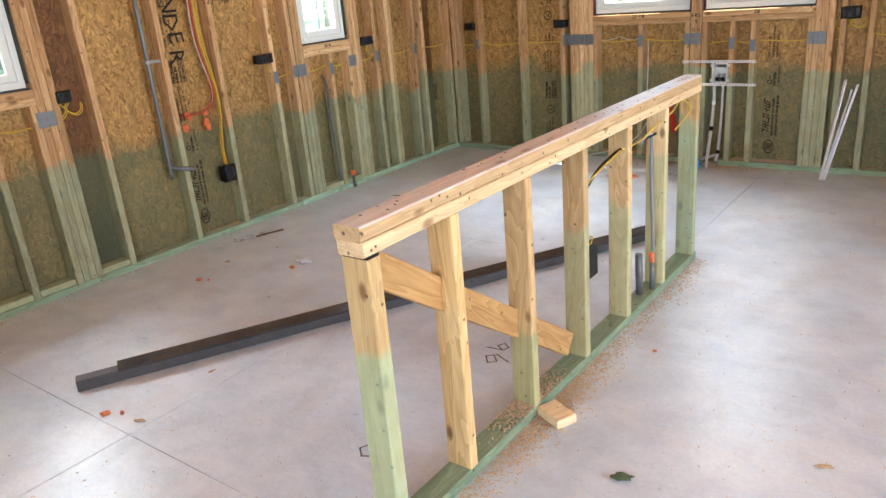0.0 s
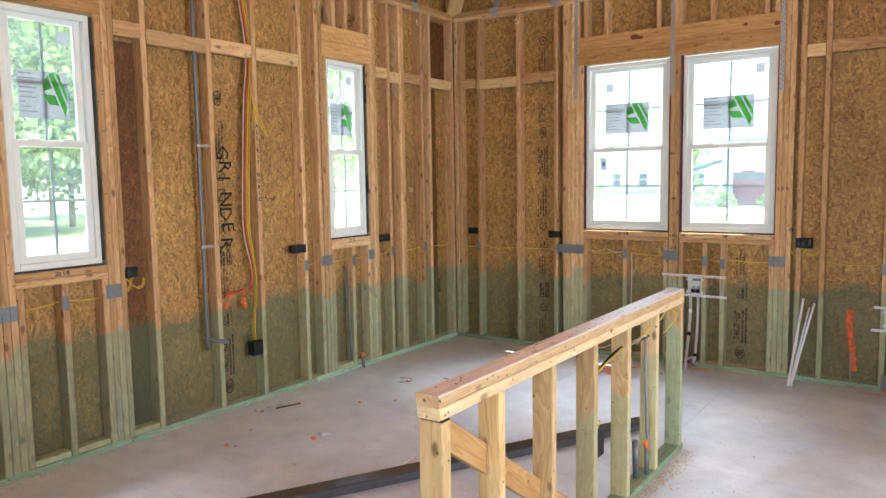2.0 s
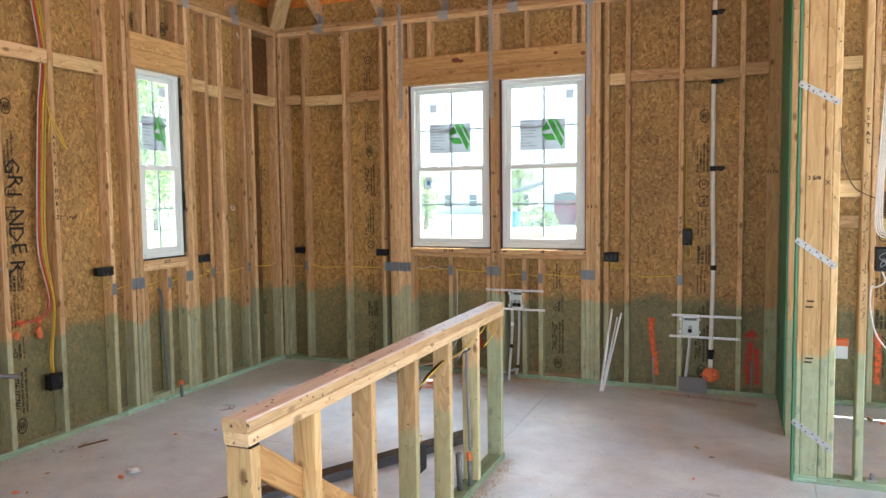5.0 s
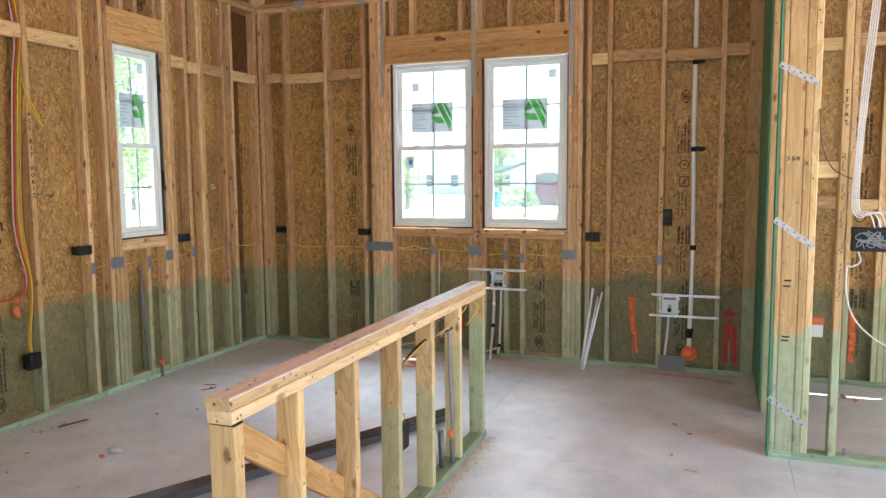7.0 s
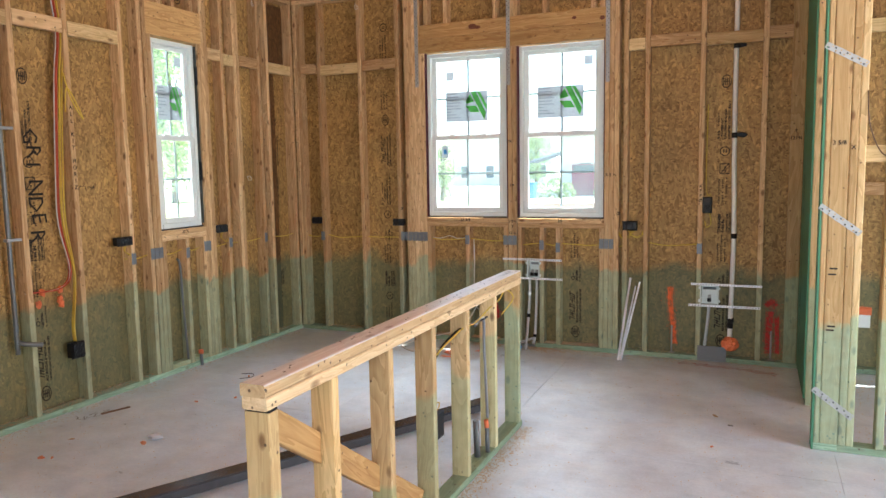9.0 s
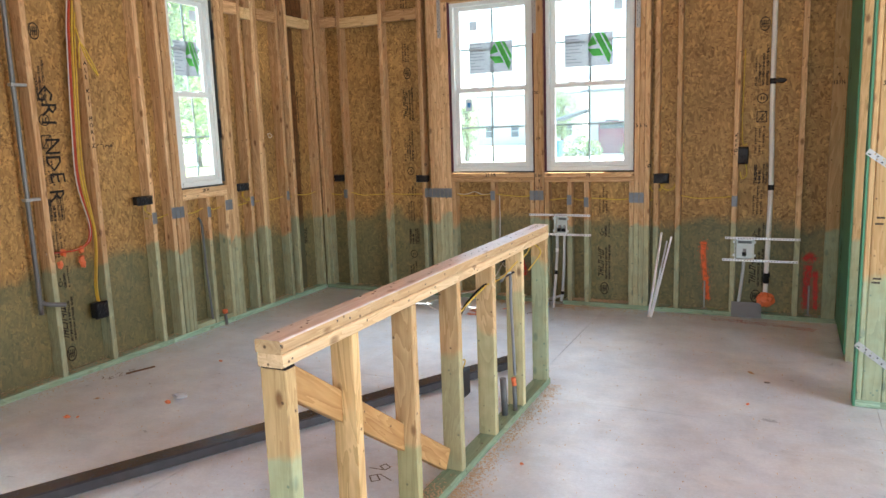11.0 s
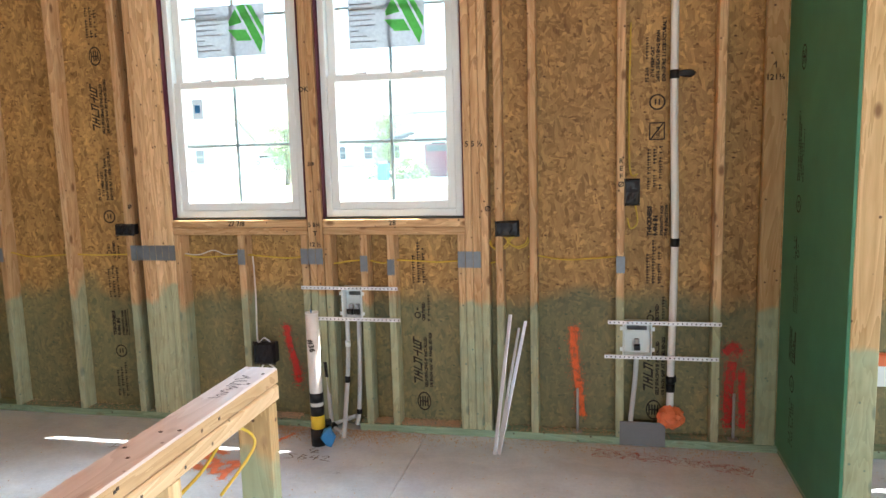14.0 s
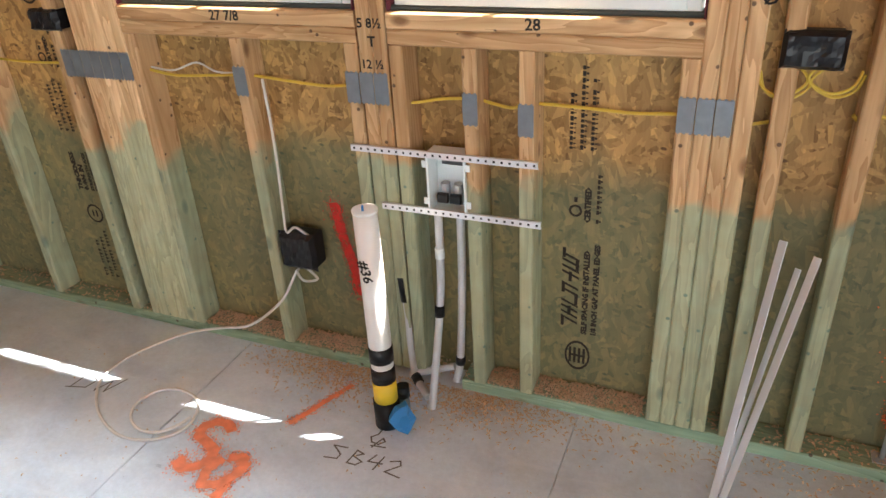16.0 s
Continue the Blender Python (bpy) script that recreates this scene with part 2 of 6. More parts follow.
LUMBER = [lumber("lumber_%s" % "xyz"[i], i) for i in range(3)]
PALE = [lumber("pale_lumber_%s" % "xyz"[i], i, (0.66, 0.50, 0.28), (0.43, 0.29, 0.13), (0.19, 0.42, 0.35)) for i in range(3)]
STAINED = lumber("short_stained_lumber", 2, (0.70, 0.54, 0.31), (0.44, 0.29, 0.14), (0.30, 0.37, 0.22), line=0.30)
END_STAIN = lumber("end_stained_lumber", 2, (0.82, 0.66, 0.38), (0.56, 0.40, 0.20), (0.33, 0.52, 0.38), line=0.60)
BARE = lumber("bare_stud_lumber", 2, (0.72, 0.52, 0.27), (0.46, 0.29, 0.12), treated=False, knots=1.0)
FADED = lumber("faded_green_lumber", 2, (0.70, 0.54, 0.32), (0.44, 0.30, 0.15), (0.34, 0.40, 0.27), line=0.55)
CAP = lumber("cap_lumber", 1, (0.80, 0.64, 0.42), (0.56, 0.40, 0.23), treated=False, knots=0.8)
# paler cap wood for upward faces: window sheen put into the colour
CAP_TOP = lumber("sheen_cap_lumber", 1, (0.82, 0.79, 0.76), (0.62, 0.57, 0.53), treated=False, knots=0.6, even=True)
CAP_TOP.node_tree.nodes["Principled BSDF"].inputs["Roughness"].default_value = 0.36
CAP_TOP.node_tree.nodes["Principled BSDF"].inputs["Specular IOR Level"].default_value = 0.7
HEADER = lumber("header_lumber", 0, (0.62, 0.41, 0.19), (0.40, 0.22, 0.085), treated=False, knots=0.6)
HEADER_Y = lumber("header_lumber_y", 1, (0.62, 0.41, 0.19), (0.40, 0.22, 0.085), treated=False, knots=0.6)
PLATE = [lumber("treated_plate_%s" % "xyz"[i], i, (0.34, 0.50, 0.38), (0.18, 0.29, 0.21), treated=False, knots=0.5) for i in range(3)]
DRY = [lumber("roof_lumber_%s" % "xyz"[i], i, treated=False) for i in range(3)]
OSB = strand_board("strand_board")
# roof board: the orange glow of bounced light is put into its colour
DECK = strand_board("glow_strand_board", (0.80, 0.30, 0.07), (0.50, 0.15, 0.03), treated=False)
ZIPGREEN = simple("green_faced_sheathing", (0.052, 0.215, 0.115), 0.55, vary=0.22, scale=7, bump=0.2)
CONCRETE = concrete("slab_concrete")
VINYL = simple("white_vinyl", (0.74, 0.81, 0.81), 0.32, vary=0.03)
STEEL = simple("galvanised_steel", (0.40, 0.42, 0.43), 0.5, 0.45, vary=0.2, scale=45)
TIE = simple("stud_guard_steel", (0.20, 0.225, 0.25), 0.5, 0.55, vary=0.2, scale=40)
BLACK = simple("black_plastic", (0.010, 0.010, 0.011), 0.42, vary=0.3)
YELLOW = simple("yellow_cable", (0.62, 0.43, 0.05), 0.45)
WHITE_CABLE = simple("white_cable", (0.62, 0.60, 0.56), 0.45)
GREY_CABLE = simple("grey_cable", (0.20, 0.21, 0.23), 0.4)
CONDUIT = simple("grey_conduit", (0.15, 0.16, 0.165), 0.42, 0.3)
PVC = simple("white_pvc", (0.74, 0.73, 0.69), 0.35, vary=0.05)
PEX = simple("clear_grey_pipe", (0.48, 0.50, 0.51), 0.35, vary=0.1)
ORANGE = simple("orange_plastic", (0.72, 0.17, 0.06), 0.5, vary=0.15)
RED = simple("red_cable", (0.50, 0.06, 0.02), 0.45)
ORANGE_PAINT = simple("orange_spray_paint", (0.85, 0.15, 0.03), 0.6)
RED_PAINT = simple("red_spray_paint", (0.62, 0.03, 0.02), 0.6)


def mist(name, colour, cover):
    """Spray paint: broken coverage in fine droplets."""
    m, n, l, b = nodes_of(name)
    g, tr, mix = n.new("ShaderNodeNewGeometry"), n.new("ShaderNodeBsdfTransparent"), n.new("ShaderNodeMixShader")
    f = noise_node(n, l, g.outputs["Position"], 260, 2)
    soft = noise_node(n, l, g.outputs["Position"], 35, 3)
    v = math_node(n, l, "ADD", math_node(n, l, "MULTIPLY", f, 0.6), math_node(n, l, "MULTIPLY", soft, 0.4))
    l.new(ramp(n, l, v, (0.5 - cover, 0.0), (0.56 - cover, 1.0)), mix.inputs[0])
    l.new(ramp(n, l, soft, (0.3, tuple(c * 0.75 for c in colour)), (0.7, colour)), b.inputs["Base Color"])
    b.inputs["Roughness"].default_value = 0.6
    l.new(tr.outputs[0], mix.inputs[1])
    l.new(b.outputs[0], mix.inputs[2])
    l.new(mix.outputs[0], n["Material Output"].inputs[0])
    return m


ORANGE_PAINT, RED_PAINT = mist("orange_spray_paint", (0.85, 0.15, 0.03), 0.10), mist("red_spray_paint", (0.62, 0.03, 0.02), 0.10)
ORANGE_MIST, RED_MIST = mist("orange_spray_mist", (0.80, 0.16, 0.04), -0.03), mist("red_spray_mist", (0.58, 0.05, 0.02), -0.03)
INK = simple("black_marker", (0.02, 0.018, 0.016), 0.7)
STAMP = simple("printed_ink", (0.022, 0.015, 0.009), 0.8)
for blackish in (BLACK, INK):
    blackish.node_tree.nodes["Principled BSDF"].inputs["Specular IOR Level"].default_value = 0.22
BEAM = simple("dark_beam_wrap", (0.060, 0.057, 0.062), 0.5, vary=0.45, scale=25, bump=0.3)
FELT = simple("sill_foam", (0.05, 0.06, 0.055), 0.8)
GREY_BOARD = simple("grey_board", (0.16, 0.165, 0.175), 0.6, vary=0.08)
CHIPS = simple("sawdust_chips", (0.55, 0.41, 0.27), 0.8, vary=0.35, scale=60)


def thin_paper(name, colour):
    m, n, l, b = nodes_of(name)
    tr, mix = n.new("ShaderNodeBsdfTranslucent"), n.new("ShaderNodeMixShader")
    g = n.new("ShaderNodeNewGeometry")
    tint = ramp(n, l, noise_node(n, l, g.outputs["Position"], 60, 3), (0.3, tuple(c * 0.85 for c in colour)), (0.7, colour))
    l.new(tint, tr.inputs[0])
    l.new(tint, b.inputs["Base Color"])
    mix.inputs[0].default_value = 0.85
    l.new(b.outputs[0], mix.inputs[1])
    l.new(tr.outputs[0], mix.inputs[2])
    l.new(mix.outputs[0], n["Material Output"].inputs[0])
    return m


STICKER = thin_paper("sticker_paper", (0.40, 0.415, 0.43))
STICKER_GREEN = thin_paper("sticker_green", (0.16, 0.64, 0.13))
BLUE = simple("blue_plastic", (0.03, 0.20, 0.45), 0.5)
TAPE_YELLOW = simple("yellow_tape", (0.72, 0.50, 0.03), 0.5)
GRILLE = simple("window_grille", (0.44, 0.52, 0.58), 0.4, vary=0.03)
FLASH = simple("window_flashing", (0.10, 0.012, 0.025), 0.7)

GLASS, gn, gl, gb = nodes_of("window_glass")
gmix, gtr, ggl = gn.new("ShaderNodeMixShader"), gn.new("ShaderNodeBsdfTransparent"), gn.new("ShaderNodeBsdfGlossy")
gtr.inputs[0].default_value = (0.93, 0.97, 0.95, 1)
ggl.inputs["Roughness"].default_value = 0.02
gmix.inputs[0].default_value = 0.05
gl.new(gtr.outputs[0], gmix.inputs[1])
gl.new(ggl.outputs[0], gmix.inputs[2])
# thin cyan translucent layer: imitates the bright haze of glare on the panes
ghaze, ghaze_mix, gtc = gn.new("ShaderNodeBsdfTranslucent"), gn.new("ShaderNodeMixShader"), gn.new("ShaderNodeNewGeometry")
ghaze.inputs[0].default_value = (0.72, 0.92, 0.90, 1)
gl.new(ramp(gn, gl, noise_node(gn, gl, gtc.outputs["Position"], 6, 4), (0.3, 0.026), (0.7, 0.050)), ghaze_mix.inputs[0])
gl.new(gmix.outputs[0], ghaze_mix.inputs[1])
gl.new(ghaze.outputs[0], ghaze_mix.inputs[2])
gl.new(ghaze_mix.outputs[0], gn["Material Output"].inputs[0])


# builders
MESHES = {}


def link(name, mesh, parent=None, loc=(0, 0, 0), label="", kind="", category=""):
    ob = new(name, mesh)
    ob.location = loc
    if parent is not None:
        ob.parent = parent
    return tagged(ob, label, category, "", kind)


def empty(name, loc=(0, 0, 0), label="", category="", group="", kind="", rz=0.0):
    ob = new(name)
    ob.location = loc
    ob.rotation_euler[2] = rz
    ob.empty_display_size = 0.1
    return tagged(ob, label, category, group, kind)


def to_mesh(name, bm, material):
    me = bpy.data.meshes.new(name)
    bmesh.ops.recalc_face_normals(bm, faces=bm.faces)
    bm.to_mesh(me)
    bm.free()
    for mat in (material if isinstance(material, (list, tuple)) else [material]):
        me.materials.append(mat)
    return me


def part(name, bm, material, parent=None, label="", loc=(0, 0, 0), kind=""):
    return link(name, to_mesh(name, bm, material), parent, loc, label, kind)


def add_bar(bm, lo, hi, chamfer=0.003, mi=0):
    """A board between two corners, its long edges eased, added to bm."""
    lo, hi = Vector(lo), Vector(hi)
    size = hi - lo
    axis = max(range(3), key=lambda i: size[i])
    a, b = [i for i in range(3) if i != axis]
    c = min(chamfer, size[a] * 0.3, size[b] * 0.3)
    ring = [(lo[a] + c, lo[b]), (hi[a] - c, lo[b]), (hi[a], lo[b] + c), (hi[a], hi[b] - c), (hi[a] - c, hi[b]), (lo[a] + c, hi[b]), (lo[a], hi[b] - c), (lo[a], lo[b] + c)]
    ends = []
    for w in (lo[axis], hi[axis]):
        vs = []
        for p, q in ring:
            co = [0, 0, 0]
            co[axis], co[a], co[b] = w, p, q
            vs.append(bm.verts.new(co))
        ends.append(vs)
    faces = [bm.faces.new(ends[0]), bm.faces.new(ends[1])]
    for i in range(8):
        j = (i + 1) % 8
        faces.append(bm.faces.new((ends[0][i], ends[0][j], ends[1][j], ends[1][i])))
    for f in faces:
        f.material_index = mi
    return faces


def bar(name, lo, hi, material, parent=None, label="", chamfer=0.003, kind=""):
    """A board of its own, its origin at its centre. A list of three materials: by the board's long axis."""
    lo, hi = [min(p, q) for p, q in zip(lo, hi)], [max(p, q) for p, q in zip(lo, hi)]
    size = [q - p for p, q in zip(lo, hi)]
    axis = max(range(3), key=lambda i: size[i])
    mat = material[axis] if isinstance(material, (list, tuple)) else material
    key = (name, tuple(round(s, 4) for s in size), mat.name, chamfer)
    if key not in MESHES:
        bm = bmesh.new()
        add_bar(bm, [-s / 2 for s in size], [s / 2 for s in size], chamfer)
        MESHES[key] = to_mesh(name, bm, mat)
    return link(name, MESHES[key], parent, [(p + q) / 2 for p, q in zip(lo, hi)], label, kind)


def tube_mesh(bm, pts, r, sides=8, mi=0, cap=True):
    """A round tube along a smooth line through pts."""
    pts = [Vector(p) for p in pts]
    if len(pts) > 2:
        fine = []
        for i in range(len(pts) - 1):
            p0, p1, p2, p3 = pts[max(i - 1, 0)], pts[i], pts[i + 1], pts[min(i + 2, len(pts) - 1)]
            for k in range(6):
                t = k / 6
                fine.append(0.5 * ((2 * p1) + (p2 - p0) * t + (2 * p0 - 5 * p1 + 4 * p2 - p3) * t * t + (3 * p1 - p0 - 3 * p2 + p3) * t ** 3))
        fine.append(pts[-1])
        pts = fine
    rings, ref = [], None
    for i, p in enumerate(pts):
        d = (pts[min(i + 1, len(pts) - 1)] - pts[max(i - 1, 0)]).normalized()
        if ref is None:
            ref = d.orthogonal().normalized()
        ref = (ref - d * ref.dot(d)).normalized()
        side = d.cross(ref)
        rings.append([bm.verts.new(p + (ref * math.cos(a) + side * math.sin(a)) * r) for a in [2 * math.pi * k / sides for k in range(sides)]])
    for r0, r1 in zip(rings, rings[1:]):
        for k in range(sides):
            f = bm.faces.new((r0[k], r0[(k + 1) % sides], r1[(k + 1) % sides], r1[k]))
            f.smooth, f.material_index = True, mi
    if cap:
        for ring in (rings[0], rings[-1]):
            bm.faces.new(ring).material_index = mi


def tube(name, pts, r, material, parent=None, label="", sides=8, category=""):
    bm = bmesh.new()
    tube_mesh(bm, pts, r, sides)
    ob = part(name, bm, material, parent, label)
    return tagged(ob, "", category)


def writing(name, text, size, m, material=None, parent=None, extrude=0.0003):
    """Real characters, turned to a mesh, at the pose m."""
    cu = bpy.data.curves.new(name, "FONT")
    cu.body, cu.size, cu.extrude, cu.align_x, cu.align_y = text, size, extrude, "CENTER", "CENTER"
    cu.resolution_u, cu.offset = 2, 0.035 * size * 0.6
    tmp = bpy.data.objects.new(name, cu)
    me = bpy.data.meshes.new_from_object(tmp)
    bpy.data.objects.remove(tmp)
    me.materials.clear()
    me.materials.append(material or INK)
    ob = link(name, me, parent)
    ob.matrix_local = m
    return ob


# plan
NY, WX = 5.965, -3.980
DEPTH, SHEATH = 0.089, 0.011
CEIL, TOP = 3.022, 3.098
SILL, HEAD = 1.085, 2.492


def north(u, d, z):
    return (u, NY + d, z)


def west(u, d, z):
    return (WX - d, u, z)


def wall_bar(name, side, u, d, z, material, parent, label="", chamfer=0.004):
    return bar(name, side(u[0], d[0], z[0]), side(u[1], d[1], z[1]), material, parent, label, chamfer)


def stud(side, u, parent, z0=0.038, z1=CEIL, w=0.0372, material=None, name="stud", d=(0.0, DEPTH)):
    return wall_bar(name, side, (u, u + w), d, (z0, z1), material or LUMBER, parent)


def sheathing(side, parent, u0, u1, holes, name="sheathing_panel"):
    """Panels 1.22 m wide, cut round the window openings."""
    edges = [u0]
    while edges[-1] + 1.22 < u1:
        edges.append(edges[-1] + 1.22)
    edges.append(u1)
    for a, b in zip(edges, edges[1:]):
        bm = bmesh.new()
        cuts = sorted({a, b, *[c for h in holes for c in h[:2] if a < c < b]})
        for p, q in zip(cuts, cuts[1:]):
            spans = [(0.0, TOP + 0.25)]
            for h in holes:
                if h[0] - 1e-4 <= p and q <= h[1] + 1e-4:
                    spans = [(0.0, h[2]), (h[3], TOP + 0.25)]
            for z0, z1 in spans:
                A, B = side(p, DEPTH + 0.001, z0), side(q, DEPTH + SHEATH, z1)
                add_bar(bm, [min(s, t) for s, t in zip(A, B)], [max(s, t) for s, t in zip(A, B)], 0.0005)
        part(name, bm, OSB, parent)


def nail_guard(side, u0, u1, z, parent):
    """A galvanised stud guard, its ends toothed, on the face of a stud."""
    n = max(1, round((u1 - u0) / 0.04))
    w = (u1 - u0) / n
    for i in range(n):
        bm = bmesh.new()
        A, B = side(u0 + i * w + 0.001, -0.0025, z - 0.038), side(u0 + (i + 1) * w - 0.001, -0.0005, z + 0.038)
        add_bar(bm, [min(s, t) for s, t in zip(A, B)], [max(s, t) for s, t in zip(A, B)], 0.0004)
        for k in range(3):
            for zz in (z - 0.041, z + 0.038):
                c = u0 + i * w + w * (k + 0.5) / 3
                A, B = side(c - 0.003, -0.002, zz), side(c + 0.003, -0.0005, zz + 0.003)
                add_bar(bm, [min(s, t) for s, t in zip(A, B)], [max(s, t) for s, t in zip(A, B)], 0.0002)
        part("stud_guard", bm, TIE, parent)


# large structure
floor = empty("floor", (0, 0, 0), "grey concrete slab with dust, chips and saw-cut joints", "floor", kind="structure")
bm = bmesh.new()
xs, ys = (-4.08, -2.42, -1.315, 0.42, 4.05), (-3.05, -0.4, 1.675, 3.9, 6.06)
for i in range(4):
    for j in range(4):
        add_bar(bm, (xs[i] + 0.0012, ys[j] + 0.0012, -0.15), (xs[i + 1] - 0.0012, ys[j + 1] - 0.0012, 0.0), 0.0015)
add_bar(bm, (-4.08, -3.05, -0.2), (4.05, 6.06, -0.006), 0.001)
part("floor_slab", bm, CONCRETE, floor)

WIN_N = [(-2.642, -1.899), (-1.814, -1.098), (1.20, 1.92)]
WIN_W = [(1.865, 2.372), (4.222, 4.690)]

wall_north = empty("wall_north", (0, 0, 0), "unfinished framed wall of pine studs and strand board, green borate band low down", "wall", kind="structure")
wall_west = empty("wall_west", (0, 0, 0), "unfinished framed wall of pine studs and strand board, green borate band low down", "wall", kind="structure")
sheathing(north, wall_north, -4.069, 4.05, [(a, b, SILL, HEAD) for a, b in WIN_N])
sheathing(west, wall_west, -3.05, 6.066, [(a, b, SILL, HEAD) for a, b in WIN_W])


def plates(side, parent, u0, u1, breaks, low=PLATE, gap=None):
    """The treated sole plate in lengths, and two top plates with lapped joints."""
    cuts = [u0, *breaks, u1]
    for a, b in zip(cuts, cuts[1:]):
        wall_bar("sole_plate", side, ((gap[1] if gap and a == gap[0] else a) + 0.001, b - 0.001), (0, DEPTH), (0.0, 0.038), low, parent)
        wall_bar("top_plate", side, (a + 0.001, b - 0.001), (0, DEPTH), (CEIL, CEIL + 0.038), DRY, parent)
    cuts = [u0, *[b + 0.62 for b in breaks if b + 0.62 < u1 - 0.2], u1]
    for a, b in zip(cuts, cuts[1:]):
        wall_bar("top_plate", side, (a + 0.001, b - 0.001), (0, DEPTH), (CEIL + 0.038, TOP), DRY, parent)


plates(north, wall_north, -3.978, 4.04, [-1.915, 0.33, 2.2], gap=(-1.915, -1.665))
plates(west, wall_west, -3.04, 5.964, [-0.4, 2.05, 4.02])


def opening(side, parent, pairs, header_mat, kings=(1, 1), gap_trim=True):
    """Header, sill plates, cripples and trimmers round a window or a pair of windows."""
    u0, u1 = pairs[0][0], pairs[-1][1]
    H0, H1 = HEAD, HEAD + 0.235
    h_lo = u0 - 0.05
    wall_bar("header_face", side, (h_lo, u1 + 0.05), (0.0, 0.038), (H0, H0 + 0.118), header_mat, parent, chamfer=0.004)
    wall_bar("header_face", side, (h_lo, u1 + 0.05), (0.0, 0.038), (H0 + 0.1185, H1), header_mat, parent, chamfer=0.004)
    wall_bar("header_core", side, (h_lo, u1 + 0.05), (0.0385, DEPTH), (H0, H1), header_mat, parent)
    for a, b in pairs:
        wall_bar("sill_plate", side, (a, b), (0, DEPTH), (SILL - 0.038, SILL), LUMBER, parent)
        wall_bar("sill_plate", side, (a, b), (0.001, DEPTH), (SILL - 0.077, SILL - 0.039), LUMBER, parent)
        for u in (a, b - 0.038):
            stud(side, u, parent, 0.038, SILL - 0.077, name="cripple_stud")
        wall_bar("sill_gasket", side, (a + 0.004, b - 0.004), (0.022, DEPTH - 0.01), (SILL, SILL + 0.012), FELT, parent)


opening(north, wall_north, WIN_N[:2], HEADER)
opening(north, wall_north, WIN_N[2:], HEADER)
for w in WIN_W:
    opening(west, wall_west, [w], HEADER_Y)

# full studs of the north wall
for u in (-3.978, -3.938, -3.722, -3.300, -2.925):
    stud(north, u, wall_north)
for k in range(5):
    stud(north, -2.642 - 0.038 * (k + 1) - 0.0006 * k, wall_north, z1=CEIL if k else HEAD)
for k in range(3):
    stud(north, -1.098 + 0.0385 * k, wall_north, z1=CEIL if k else HEAD)
for u in (-0.952, -0.792, -0.394, 0.030):
    stud(north, u, wall_north)
for u in (-1.8945, -1.8562):
    stud(north, u, wall_north, z1=HEAD)
wall_bar("nailer", north, (0.222, 0.308), (0.0, 0.038), (0.038, CEIL), PALE, wall_north, "pale wide nailer board")
for u in (-2.282, -1.627, -1.488):
    stud(north, u, wall_north, 0.038, SILL - 0.077, name="cripple_stud")
for u in (-2.46, -2.02, -1.885, -1.845, -1.60, -1.21, -2.642, -1.136):
    stud(north, u, wall_north, HEAD + 0.236, CEIL, name="cripple_stud")
for u in (0.48, 0.89, 1.085, 1.124, 1.162, 1.92, 1.959, 2.4, 2.8, 3.2, 3.6, 3.99):
    stud(north, u, wall_north)
stud(north, 1.54, wall_north, 0.038, SILL - 0.077, name="cripple_stud")

# full studs of the west wall
for u in (-2.9, -2.44, -2.03, -1.62, -1.21, -0.80, -0.39, 0.12, 0.30, 0.58, 1.055, 1.495, 1.749, 1.788, 2.411, 2.449, 2.658, 3.122, 3.495, 3.926, 4.100, 4.145, 4.729, 4.767, 4.955, 5.112, 5.150, 5.43, 5.552, 5.92):
    stud(west, u, wall_west)
for a, b in WIN_W:
    stud(west, a - 0.038, wall_west, z1=HEAD)
    stud(west, b, wall_west, z1=HEAD)
for u in (2.10, 4.455):
    stud(west, u, wall_west, 0.038, SILL - 0.077, name="cripple_stud")
for u in (1.90, 2.30, 4.30, 4.44, 4.63, 2.1):
    stud(west, u, wall_west, HEAD + 0.236, CEIL, name="cripple_stud")


def blocking(side, parent, spans, z0=2.383, h=0.089):
    for k, (a, b) in enumerate(spans):
        dz = (0.012, -0.010, 0.004, -0.004)[k % 4]
        wall_bar("blocking", side, (a + 0.001, b - 0.001), (0.001, 0.039), (z0 + dz, z0 + h + dz), PALE if k % 2 else LUMBER, parent)


blocking(north, wall_north, [(-3.90, -3.735), (-3.697, -3.290), (-3.252, -2.925), (-0.914, -0.792), (-0.754, -0.394), (-0.356, 0.030), (0.068, 0.222), (0.52, 0.89), (0.93, 1.085), (1.997, 2.4)])
blocking(west, wall_west, [(-0.35, 0.12), (0.62, 1.055), (1.093, 1.495), (1.533, 1.749), (2.487, 2.658), (2.696, 3.122), (3.16, 3.495), (3.533, 3.926), (4.805, 4.955), (4.993, 5.112), (5.19, 5.43), (5.59, 5.92)])
blocking(north, wall_north, [(0.518, 0.89), (0.928, 1.085)], 1.26)


